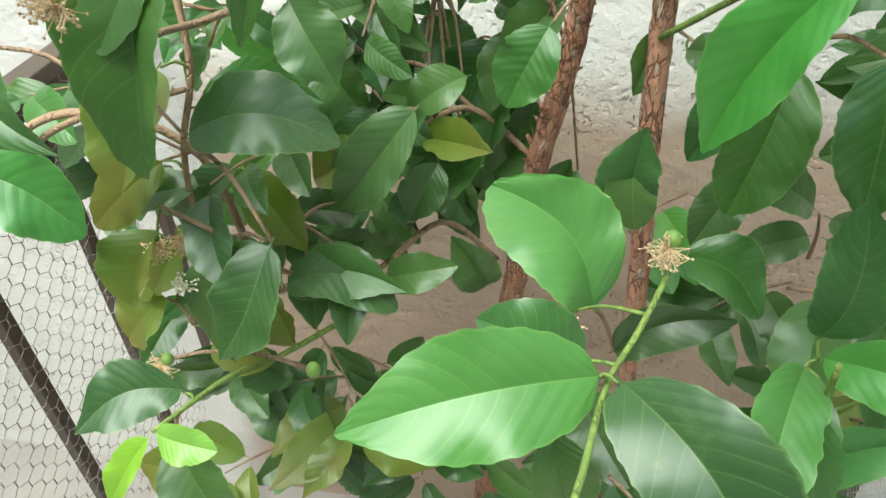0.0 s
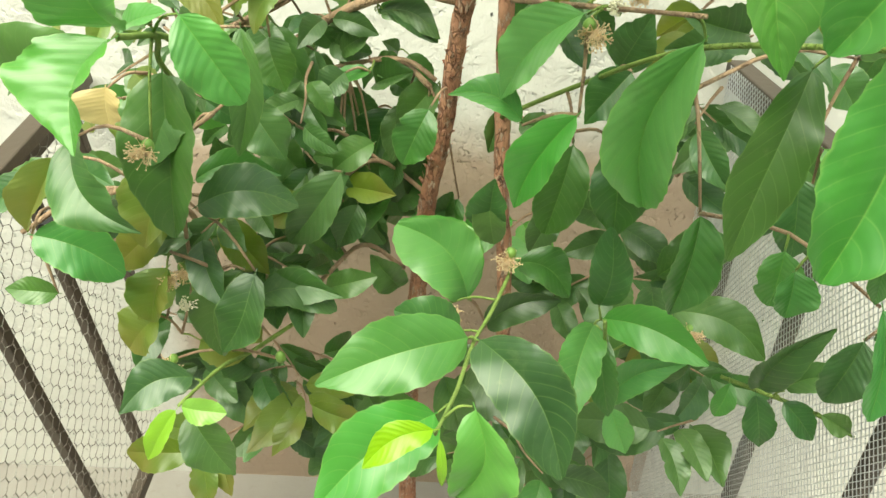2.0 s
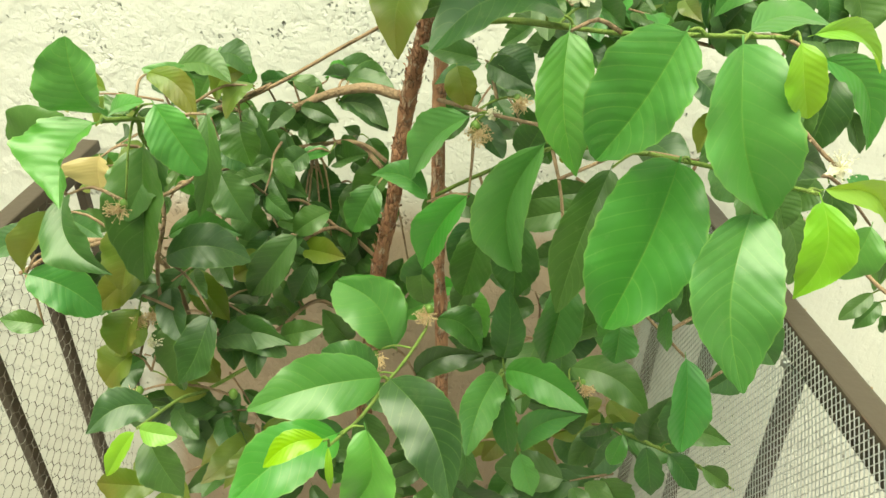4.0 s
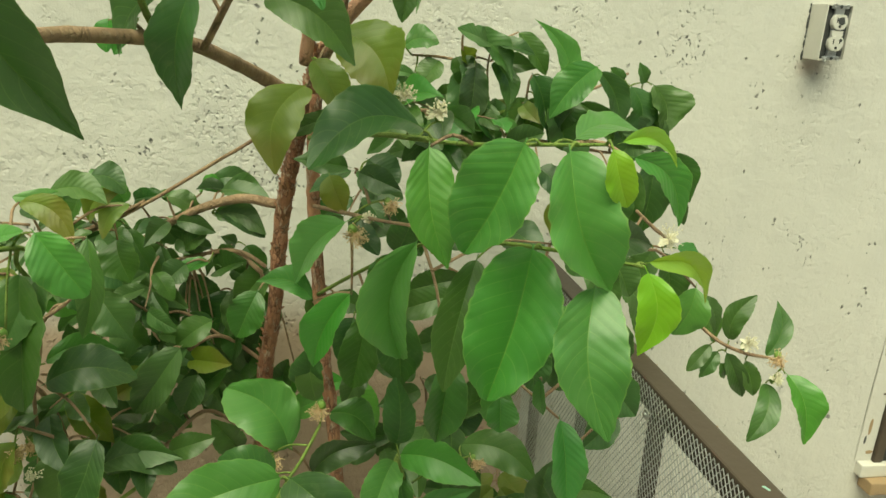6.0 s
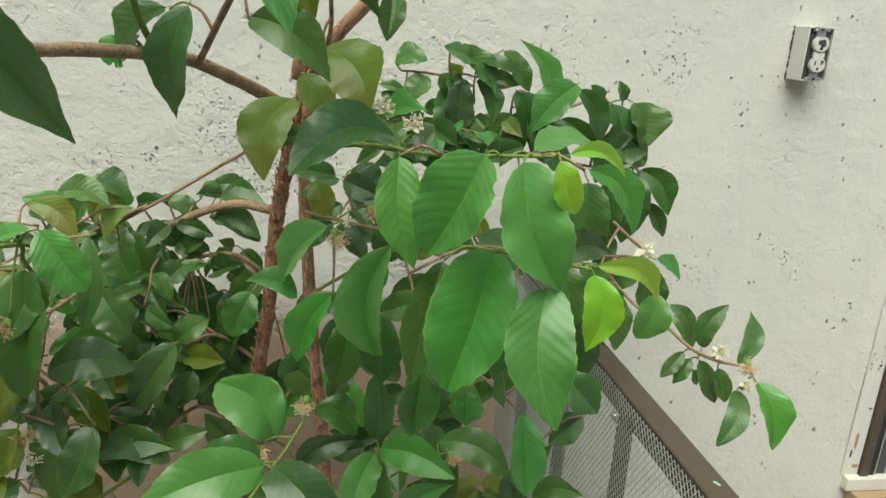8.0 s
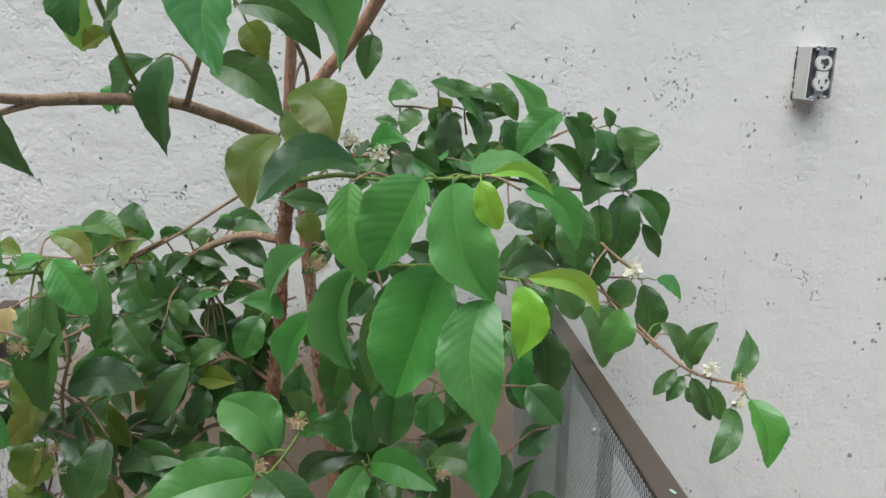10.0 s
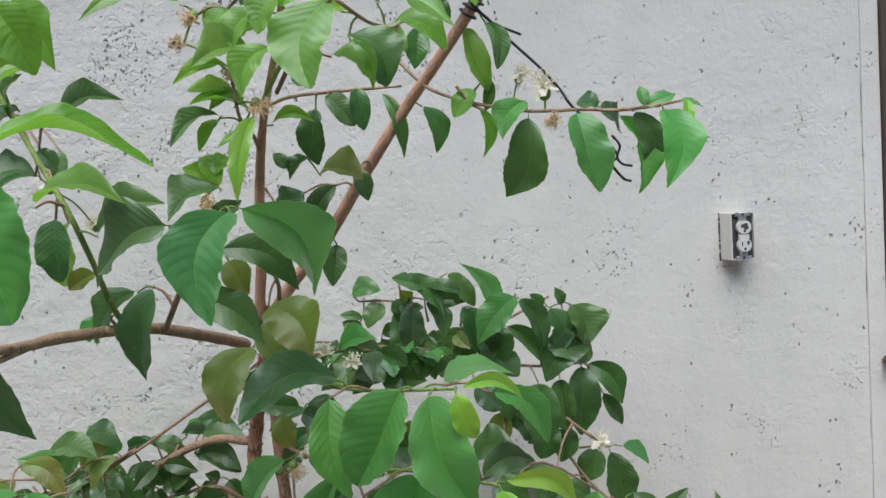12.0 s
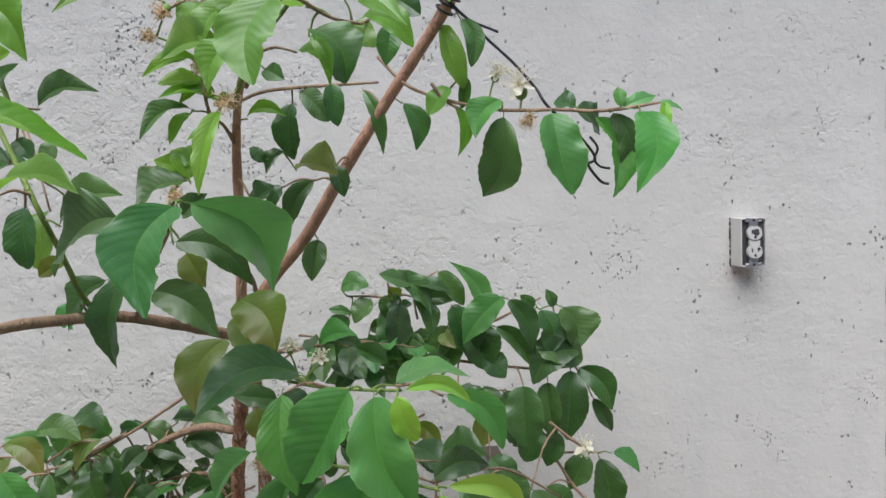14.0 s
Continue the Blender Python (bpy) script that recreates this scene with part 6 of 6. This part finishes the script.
leaf(None, (-0.119, 0.340, 0.943), (-0.139, 0.310, 0.889), 0.052, 9, 0.13, 19, LEAF_OLD, 0)
leaf(None, (-0.047, 0.440, 0.903), (-0.084, 0.420, 0.893), 0.052, -1, 0.12, 22, LEAF_OLD, 0)
leaf(None, (0.109, 0.500, 0.809), (0.073, 0.480, 0.872), 0.046, 3, 0.08, 17, LEAF, 0)
leaf(None, (-0.041, 0.570, 1.165), (-0.074, 0.550, 1.220), 0.049, -20, 0.1, 20, LEAF_BRIGHT, 0.17)
leaf(None, (-0.073, 0.520, 1.152), (-0.024, 0.500, 1.205), 0.033, 15, 0.09, 13, LEAF_OLD, -0.17)
leaf(None, (-0.062, 0.420, 1.176), (-0.110, 0.400, 1.222), 0.036, 5, 0.07, 14, LEAF_BRIGHT, 0.17)
leaf(None, (-0.087, 0.580, 1.186), (-0.136, 0.560, 1.180), 0.023, -13, 0.12, 21, LEAF, 0.17)
leaf(None, (-0.091, 0.580, 1.186), (-0.115, 0.560, 1.142), 0.054, 11, 0.1, 20, LEAF, 0)
leaf(None, (-0.043, 0.620, 1.156), (0.012, 0.600, 1.172), 0.026, -14, 0.09, 22, LEAF, 0)
leaf(None, (-0.010, 0.620, 1.172), (0.058, 0.600, 1.153), 0.023, 6, 0.11, 12, LEAF, 0)
leaf(None, (0.049, 0.620, 1.169), (0.098, 0.600, 1.176), 0.030, -11, 0.11, 23, LEAF_BRIGHT, -0.17)
leaf(None, (0.084, 0.600, 1.177), (0.155, 0.580, 1.171), 0.037, 1, 0.07, 19, LEAF, -0.17)
leaf(None, (0.077, 0.570, 1.150), (0.152, 0.550, 1.129), 0.037, 0, 0.07, 11, LEAF, -0.17)
leaf(None, (0.026, 0.600, 1.091), (0.069, 0.580, 1.125), 0.039, -7, 0.08, 12, LEAF, 0)
leaf(None, (0.017, 0.620, 1.094), (0.000, 0.600, 1.129), 0.032, -14, 0.08, 10, LEAF, 0)
leaf(None, (0.047, 0.630, 1.120), (0.013, 0.610, 1.140), 0.030, 16, 0.08, 20, LEAF, 0)
leaf(None, (-0.046, 0.580, 1.132), (-0.003, 0.560, 1.049), 0.036, -10, 0.08, 12, LEAF, 0)
leaf(None, (-0.006, 0.600, 1.098), (0.012, 0.580, 1.052), 0.023, 5, 0.09, 22, LEAF, 0)
leaf(None, (0.071, 0.570, 1.081), (0.021, 0.550, 1.068), 0.025, 11, 0.12, 21, LEAF_BRIGHT, 0)
leaf(None, (0.066, 0.620, 1.077), (0.103, 0.600, 1.068), 0.038, -5, 0.06, 17, LEAF, 0)
leaf(None, (0.096, 0.640, 1.083), (0.078, 0.620, 1.103), 0.023, 3, 0.09, 11, LEAF, 0)
leaf(None, (-0.084, 0.540, 1.098), (-0.034, 0.520, 1.063), 0.049, -11, 0.06, 17, LEAF, 0)
leaf(None, (-0.043, 0.540, 1.068), (0.045, 0.520, 1.030), 0.038, -16, 0.08, 16, LEAF, 0)
leaf(None, (-0.054, 0.460, 1.083), (-0.012, 0.440, 1.020), 0.058, 1, 0.09, 12, LEAF, 0)
leaf(None, (0.145, 0.510, 1.063), (0.113, 0.490, 0.996), 0.053, -6, 0.08, 11, LEAF, 0)
leaf(None, (0.080, 0.520, 1.011), (0.028, 0.500, 0.981), 0.041, 5, 0.11, 14, LEAF, 0)
leaf(None, (0.042, 0.640, 0.923), (0.122, 0.610, 0.863), 0.071, 9, 0.07, 10, LEAF, 0)
leaf(None, (0.126, 0.660, 0.959), (0.100, 0.640, 0.879), 0.051, -7, 0.09, 18, LEAF, 0)
leaf(None, (-0.094, 0.370, 1.024), (-0.003, 0.380, 1.032), 0.031, 2, 0.07, 11, LEAF, -0.16)
leaf(None, (0.052, 0.440, 1.012), (-0.013, 0.420, 0.923), 0.053, -11, 0.1, 20, LEAF, -0.02)
leaf(None, (0.041, 0.500, 0.959), (0.106, 0.480, 0.960), 0.041, -6, 0.06, 22, LEAF_OLD, 0)
leaf(None, (0.062, 0.480, 0.950), (0.037, 0.460, 0.896), 0.041, -15, 0.1, 15, LEAF, 0)
leaf(None, (-0.117, 0.450, 1.046), (-0.131, 0.440, 1.008), 0.034, 14, 0.06, 17, LEAF, 0)
leaf(None, (0.086, 0.640, 1.044), (0.117, 0.620, 1.033), 0.028, 3, 0.12, 10, LEAF, 0)
leaf(None, (0.044, 0.560, 0.900), (0.084, 0.540, 0.852), 0.042, -6, 0.06, 11, LEAF, 0)
leaf(None, (0.152, 0.620, 0.828), (0.173, 0.600, 0.903), 0.044, 11, 0.06, 23, LEAF, 0)
leaf(None, (-0.071, 0.300, 1.206), (-0.087, 0.280, 1.192), 0.048, 16, 0.08, 22, LEAF, 0)
leaf(None, (-0.081, 0.260, 1.208), (-0.036, 0.240, 1.231), 0.022, -14, 0.08, 12, LEAF_BRIGHT, 0)
leaf(None, (-0.145, 0.500, 1.183), (-0.119, 0.480, 1.170), 0.020, -9, 0.07, 13, LEAF, 0)
leaf(None, (-0.070, 0.600, 1.062), (-0.018, 0.580, 1.116), 0.032, 12, 0.12, 11, LEAF, 0)
leaf(None, (-0.090, 0.500, 0.983), (-0.102, 0.480, 1.027), 0.035, -2, 0.09, 20, LEAF, 0)
leaf(None, (-0.096, 0.450, 1.129), (-0.061, 0.430, 1.114), 0.032, 14, 0.07, 13, LEAF, 0)
leaf(None, (-0.154, 0.420, 1.121), (-0.119, 0.400, 1.107), 0.033, 0, 0.08, 17, LEAF_OLD, 0)
leaf(None, (-0.219, 0.280, 1.012), (-0.141, 0.287, 0.963), 0.053, -6, 0.09, 11, LEAF_BRIGHT, -0.09)
leaf(None, (-0.133, 0.250, 1.129), (-0.072, 0.200, 1.067), 0.053, 11, 0.08, 22, LEAF, 0.17)
leaf(None, (-0.048, 0.190, 1.227), (-0.071, 0.140, 1.162), 0.080, 15, 0.08, 24, LEAF_BRIGHT, 0.17)
leaf(None, (-0.050, 0.200, 1.228), (-0.060, 0.170, 1.298), 0.069, -12, 0.13, 22, LEAF_BRIGHT, -0.03)
leaf(None, (-0.153, 0.360, 1.130), (-0.154, 0.350, 1.092), 0.058, 5, 0.09, 24, LEAF_DRY, 0)
leaf(None, (-0.075, 0.310, 1.166), (-0.078, 0.270, 1.018), 0.072, 0, 0.06, 17, LEAF, -0.04, 0.5)
leaf(None, (-0.184, 0.310, 1.082), (-0.227, 0.290, 1.007), 0.039, -4, 0.06, 23, LEAF_OLD, 0)
leaf(None, (-0.122, 0.370, 0.983), (-0.186, 0.350, 0.928), 0.044, -12, 0.09, 10, LEAF_OLD, 0)
leaf(None, (-0.043, 0.350, 0.937), (-0.079, 0.330, 0.826), 0.056, 3, 0.12, 17, LEAF, 0.12)
leaf(None, (-0.053, 0.400, 0.849), (0.052, 0.385, 0.875), 0.048, 6, 0.1, 19, LEAF, -0.17)
leaf(None, (-0.086, 0.280, 0.841), (-0.158, 0.240, 0.823), 0.050, 0, 0.06, 11, LEAF, 0.17)
leaf(None, (-0.093, 0.240, 0.839), (-0.042, 0.230, 0.841), 0.028, 5, 0.08, 13, LEAF_LIME, 0)
leaf(None, (-0.093, 0.240, 0.839), (-0.129, 0.220, 0.780), 0.027, 5, 0.07, 18, LEAF_LIME, 0)
leaf(None, (-0.100, 0.270, 0.804), (-0.050, 0.240, 0.736), 0.053, -7, 0.1, 12, LEAF, 0)
leaf(None, (-0.029, 0.460, 0.906), (0.055, 0.440, 1.003), 0.056, 7, 0.07, 12, LEAF, 0)
leaf(None, (0.022, 0.520, 0.863), (0.097, 0.500, 0.949), 0.056, -11, 0.07, 19, LEAF, 0)
leaf(None, (-0.182, 0.420, 0.813), (-0.225, 0.400, 0.771), 0.068, 12, 0.1, 14, LEAF_OLD, 0)
leaf(None, (-0.165, 0.440, 0.851), (-0.217, 0.420, 0.809), 0.050, 4, 0.11, 23, LEAF_OLD, 0)
leaf(None, (-0.080, 0.420, 0.833), (-0.055, 0.400, 0.790), 0.055, 14, 0.05, 18, LEAF_OLD, 0)
leaf(None, (-0.167, 0.240, 1.167), (-0.102, 0.220, 1.219), 0.044, -6, 0.08, 20, LEAF, 0)
leaf(None, (-0.204, 0.280, 0.944), (-0.253, 0.270, 0.955), 0.028, 5, 0.1, 12, LEAF, 0)
leaf(None, (-0.134, 0.400, 0.791), (-0.073, 0.390, 0.775), 0.041, -4, 0.06, 23, LEAF_OLD, 0)
leaf(None, (-0.073, 0.420, 0.726), (-0.108, 0.410, 0.777), 0.049, -4, 0.08, 21, LEAF, 0)

# leaves of the lime shoot and the low right shoots
leaf(None, (0.198, 0.330, 0.918), (0.119, 0.370, 0.989), 0.066, -1, 0.06, 15, LEAF_BRIGHT, 0.17)
leaf(None, (0.197, 0.226, 0.955), (0.065, 0.170, 0.941), 0.066, 0, 0.08, 12, LEAF_BRIGHT, 0.04)
leaf(None, (0.189, 0.250, 0.941), (0.126, 0.240, 0.971), 0.046, 12, 0.07, 21, LEAF, 0)
leaf(None, (0.172, 0.120, 0.968), (0.085, 0.050, 0.934), 0.059, 0, 0.1, 16, LEAF_BRIGHT, 0.07)
leaf(None, (0.173, 0.058, 1.014), (0.124, 0.037, 0.997), 0.024, 0, 0.11, 21, LEAF_LIME, 0.14)
leaf(None, (0.173, 0.058, 1.010), (0.176, 0.050, 0.967), 0.007, -14, 0.13, 12, LEAF_LIME, 0)
leaf(None, (0.196, 0.100, 0.999), (0.187, 0.080, 0.917), 0.051, -7, 0.1, 21, LEAF_BRIGHT, -0.17)
leaf(None, (0.201, 0.220, 0.960), (0.276, 0.130, 0.884), 0.067, 0, 0.12, 14, LEAF, -0.13)
leaf(None, (0.171, 0.240, 0.900), (0.192, 0.220, 0.839), 0.043, -13, 0.12, 23, LEAF, 0)
leaf(None, (0.323, 0.300, 0.921), (0.291, 0.200, 0.882), 0.046, -8, 0.05, 20, LEAF_BRIGHT, 0.06, 0.6)
leaf(None, (0.327, 0.300, 0.926), (0.416, 0.230, 0.929), 0.046, 12, 0.11, 16, LEAF_BRIGHT, -0.11, 0.6)
leaf(None, (0.328, 0.300, 0.913), (0.343, 0.260, 0.828), 0.032, 9, 0.12, 10, LEAF, 0)
leaf(None, (0.324, 0.300, 0.939), (0.321, 0.290, 1.036), 0.041, -13, 0.09, 12, LEAF, 0.08)
leaf(None, (0.360, 0.330, 0.783), (0.426, 0.300, 0.869), 0.038, -8, 0.07, 19, LEAF_BRIGHT, -0.11)
leaf(None, (0.360, 0.320, 0.789), (0.381, 0.290, 0.742), 0.037, 4, 0.13, 21, LEAF_BRIGHT, 0)
leaf(None, (0.405, 0.330, 0.916), (0.500, 0.290, 0.888), 0.048, -3, 0.1, 14, LEAF, -0.14)
leaf(None, (0.514, 0.310, 0.831), (0.545, 0.270, 0.946), 0.044, 5, 0.1, 23, LEAF, -0.13)
leaf(None, (0.482, 0.310, 0.842), (0.471, 0.300, 0.797), 0.025, -2, 0.11, 14, LEAF_BRIGHT, 0)
leaf(None, (0.511, 0.310, 0.829), (0.527, 0.290, 0.760), 0.037, 4, 0.07, 11, LEAF, 0)
leaf(None, (0.532, 0.300, 0.838), (0.599, 0.280, 0.862), 0.034, -11, 0.08, 17, LEAF, -0.17)
leaf(None, (0.535, 0.300, 0.827), (0.574, 0.280, 0.787), 0.035, -11, 0.1, 17, LEAF, 0)
leaf(None, (0.575, 0.290, 0.817), (0.611, 0.280, 0.799), 0.027, -5, 0.06, 22, LEAF, 0)
leaf(None, (0.238, 0.350, 0.956), (0.300, 0.330, 0.929), 0.046, -14, 0.1, 20, LEAF, -0.17)
leaf(None, (0.412, 0.160, 1.103), (0.409, 0.150, 1.057), 0.036, 8, 0.09, 23, LEAF_BRIGHT, 0)
leaf(None, (0.216, 0.380, 0.843), (0.299, 0.370, 0.895), 0.040, 10, 0.09, 19, LEAF, -0.13)
leaf(None, (0.421, 0.360, 0.794), (0.434, 0.340, 0.885), 0.035, 0, 0.08, 24, LEAF, 0)
leaf(None, (0.291, 0.340, 0.776), (0.299, 0.320, 0.715), 0.032, -2, 0.1, 17, LEAF, 0)
leaf(None, (0.218, 0.440, 0.940), (0.219, 0.420, 1.016), 0.046, -14, 0.05, 19, LEAF, 0)
leaf(None, (0.319, 0.310, 0.877), (0.300, 0.300, 0.820), 0.022, -4, 0.1, 16, LEAF_BRIGHT, 0)
leaf(None, (0.477, 0.300, 1.094), (0.485, 0.280, 1.018), 0.046, 2, 0.05, 18, LEAF, 0, 0.5)
leaf(None, (0.509, 0.340, 1.103), (0.539, 0.320, 1.050), 0.041, -5, 0.08, 20, LEAF_BRIGHT, -0.17, 0.5)
leaf(None, (0.460, 0.340, 1.102), (0.467, 0.320, 1.014), 0.049, 10, 0.1, 18, LEAF, 0, 0.5)
leaf(None, (0.525, 0.360, 1.042), (0.540, 0.340, 0.983), 0.039, 6, 0.05, 24, LEAF, 0, 0.4)
leaf(None, (0.521, 0.240, 1.203), (0.539, 0.220, 1.131), 0.044, -12, 0.07, 11, LEAF, 0, 0.5)
leaf(None, (0.542, 0.260, 1.136), (0.555, 0.240, 1.050), 0.050, -15, 0.06, 24, LEAF, 0, 0.5)
leaf(None, (0.522, 0.280, 1.094), (0.536, 0.260, 1.022), 0.042, -1, 0.09, 22, LEAF_BRIGHT, 0, 0.4)
leaf(None, (0.621, 0.400, 1.116), (0.660, 0.380, 1.026), 0.045, -8, 0.08, 14, LEAF, -0.12, 0.4)
leaf(None, (0.573, 0.320, 1.179), (0.596, 0.300, 1.130), 0.041, -6, 0.08, 17, LEAF, 0, 0.3)

# leaves in the shade on the left
leaf(None, (-0.091, 0.420, 0.957), (-0.034, 0.400, 0.893), 0.046, -13, 0.13, 22, LEAF_OLD, 0)
leaf(None, (0.021, 0.430, 0.853), (0.087, 0.420, 0.882), 0.035, 2, 0.12, 11, LEAF, 0)
leaf(None, (-0.039, 0.460, 1.004), (-0.069, 0.440, 0.967), 0.042, -4, 0.07, 15, LEAF, 0)
leaf(None, (0.008, 0.460, 0.957), (-0.043, 0.450, 0.934), 0.047, 14, 0.07, 20, LEAF_OLD, 0)
leaf(None, (-0.170, 0.440, 1.086), (-0.123, 0.420, 1.058), 0.037, -4, 0.08, 16, LEAF, 0)
leaf(None, (-0.038, 0.460, 0.850), (-0.079, 0.440, 0.882), 0.043, 6, 0.05, 23, LEAF, 0)
leaf(None, (-0.156, 0.420, 0.875), (-0.185, 0.400, 0.830), 0.060, 11, 0.07, 22, LEAF_OLD, 0)
leaf(None, (0.090, 0.620, 0.867), (0.133, 0.600, 0.931), 0.047, 15, 0.11, 22, LEAF, 0)
leaf(None, (-0.064, 0.500, 1.220), (-0.014, 0.490, 1.205), 0.039, -13, 0.11, 16, LEAF, -0.17, 0.3)
leaf(None, (0.009, 0.440, 1.204), (-0.026, 0.420, 1.164), 0.027, 2, 0.11, 11, LEAF_OLD, 0.17, 0.6)
leaf(None, (-0.090, 0.360, 1.228), (-0.029, 0.340, 1.187), 0.033, -3, 0.08, 13, LEAF_OLD, -0.17, 0.6)
leaf(None, (-0.084, 0.420, 1.221), (-0.016, 0.420, 1.209), 0.040, -13, 0.05, 15, LEAF, -0.17, 0.5)
leaf(None, (0.063, 0.620, 1.185), (0.140, 0.600, 1.179), 0.034, 16, 0.08, 12, LEAF, -0.17, 0.5)
leaf(None, (0.072, 0.580, 1.151), (0.141, 0.560, 1.126), 0.034, -6, 0.08, 16, LEAF, -0.15)
leaf(None, (-0.022, 0.460, 1.154), (-0.005, 0.440, 1.099), 0.056, 12, 0.13, 13, LEAF, 0)
leaf(None, (0.068, 0.600, 1.053), (0.119, 0.580, 1.079), 0.045, -3, 0.08, 24, LEAF, 0)
leaf(None, (0.043, 0.540, 1.090), (0.016, 0.520, 1.069), 0.041, -13, 0.06, 22, LEAF, 0)
leaf(None, (0.106, 0.660, 1.078), (0.140, 0.640, 1.035), 0.041, 8, 0.07, 22, LEAF, 0)
leaf(None, (0.005, 0.660, 1.019), (0.067, 0.640, 0.968), 0.058, -6, 0.12, 18, LEAF, 0)
leaf(None, (0.090, 0.640, 1.010), (0.060, 0.620, 0.933), 0.070, 11, 0.1, 17, LEAF, 0)
leaf(None, (-0.034, 0.600, 1.026), (0.011, 0.580, 0.972), 0.059, 10, 0.12, 12, LEAF, 0)
leaf(None, (0.011, 0.580, 0.972), (0.059, 0.560, 0.908), 0.062, 12, 0.1, 13, LEAF, 0)
leaf(None, (-0.052, 0.520, 1.017), (-0.005, 0.500, 0.967), 0.056, 7, 0.06, 19, LEAF, 0)


def filler_shoot(rng, start, way, pairs, step, size, material):
    """A leafy side shoot: pairs of opposite leaves along a drooping twig."""
    p, d = Vector(start), Vector(way).normalized()
    line = []
    for i in range(pairs + 1):
        line.append((*p, 0.0022 - 0.0012 * i / pairs))
        p = p + d * step
        d = (d + Vector((rng.uniform(-0.2, 0.2), rng.uniform(-0.2, 0.2), -0.12))).normalized()
    twig = limb("branch", tree, TWIG, line, 5, 0.1, "", 4)
    for i, q in enumerate(line[1:]):
        across = d.cross(Vector((0, 0, 1))).normalized()
        if i % 2:
            across = (across + Vector((0, 0, rng.uniform(-0.5, 0.5)))).normalized()
        for sign in (-1, 1):
            length = size * rng.uniform(0.75, 1.15)
            out = (across * sign * 0.9 + d * rng.uniform(0.2, 0.6) + Vector((0, -0.15, rng.uniform(-0.75, 0.05)))).normalized()
            b = Vector(q[:3]) + out * 0.004
            leaf(twig, b, b + out * length, length * rng.uniform(0.44, 0.54), rng.uniform(-25, 25), rng.uniform(0.05, 0.14), rng.uniform(8, 22), material)


FILL = random.Random(21)
for count, lo, hi, size in (
    (3, (-0.32, 0.46, 0.88), (-0.12, 0.60, 1.00), 0.08),
    (4, (-0.16, 0.48, 0.52), (0.02, 0.64, 0.74), 0.10),
    (5, (-0.12, 0.50, 0.42), (0.10, 0.66, 0.70), 0.09),
    (5, (0.28, 0.40, 0.52), (0.54, 0.54, 0.92), 0.095),
    (5, (0.16, 0.42, 0.42), (0.40, 0.60, 0.72), 0.10),
    (6, (0.30, 0.56, 0.55), (0.58, 0.68, 0.94), 0.095),
    (6, (-0.30, 0.58, 0.92), (0.06, 0.72, 1.12), 0.06),
    (2, (-0.10, 0.60, 0.86), (0.10, 0.72, 1.02), 0.075),
    (6, (-0.24, 0.44, 0.72), (-0.02, 0.60, 1.00), 0.075),
    (5, (-0.20, 0.56, 0.96), (0.10, 0.70, 1.13), 0.055),
    (5, (0.24, 0.52, 0.90), (0.52, 0.64, 1.22), 0.07),
    (3, (0.40, 0.42, 1.00), (0.58, 0.52, 1.18), 0.08),
    (9, (0.34, 0.50, 1.16), (0.60, 0.62, 1.34), 0.062),
    (2, (0.27, 0.44, 1.10), (0.36, 0.52, 1.34), 0.065),
    (3, (-0.02, 0.62, 0.84), (0.16, 0.74, 0.98), 0.08),
    (5, (-0.28, 0.52, 1.00), (-0.06, 0.66, 1.14), 0.06),
):
    for k in range(count):
        start = [FILL.uniform(a, b) for a, b in zip(lo, hi)]
        filler_shoot(FILL, start, (FILL.uniform(-0.8, 0.8), FILL.uniform(-0.9, -0.1), FILL.uniform(-0.3, 0.5)), FILL.choice((2, 2, 3)), 0.035, size, FILL.choice((LEAF, LEAF, LEAF, LEAF, LEAF, LEAF, LEAF, LEAF, LEAF_BRIGHT, LEAF_BRIGHT, LEAF_OLD)))


# ---- tie wire ----
tie = tagged(new("tie_wire"), "black binding wire twisted round the slanting stem", "wire")
limb("wire", tie, WIRE, [(0.526, 0.226, 1.768, 0.0017), (0.517, 0.229, 1.757, 0.0017), (0.538, 0.232, 1.737, 0.0017), (0.561, 0.235, 1.714, 0.0017), (0.594, 0.235, 1.682, 0.0017), (0.616, 0.230, 1.654, 0.0017), (0.627, 0.225, 1.634, 0.0017), (0.662, 0.240, 1.605, 0.0017), (0.681, 0.240, 1.582, 0.0017), (0.685, 0.240, 1.571, 0.0017), (0.677, 0.240, 1.565, 0.0017), (0.691, 0.240, 1.546, 0.0017), (0.701, 0.240, 1.542, 0.0017)], 6, 0.0)
limb("wire", tie, WIRE, [(0.512, 0.226, 1.764, 0.0016), (0.521, 0.229, 1.753, 0.0016), (0.541, 0.233, 1.735, 0.0016), (0.575, 0.240, 1.722, 0.0016)], 6, 0.0)
limb("wire", tie, WIRE, [(0.679, 0.238, 1.598, 0.0015), (0.688, 0.238, 1.585, 0.0015), (0.684, 0.238, 1.572, 0.0015), (0.690, 0.237, 1.563, 0.0015), (0.702, 0.237, 1.560, 0.0015)], 6, 0.0)
bm = bmesh.new()
for k in range(3):
    ring(bm, (0.514 + 0.004 * k, 0.243 - 0.004 * k, 1.749 + 0.006 * k), (0.5, -0.45, 0.75 + 0.12 * k), 0.0105, 0.0014)
part("coil", bm, WIRE, tie, "three turns of wire", True)
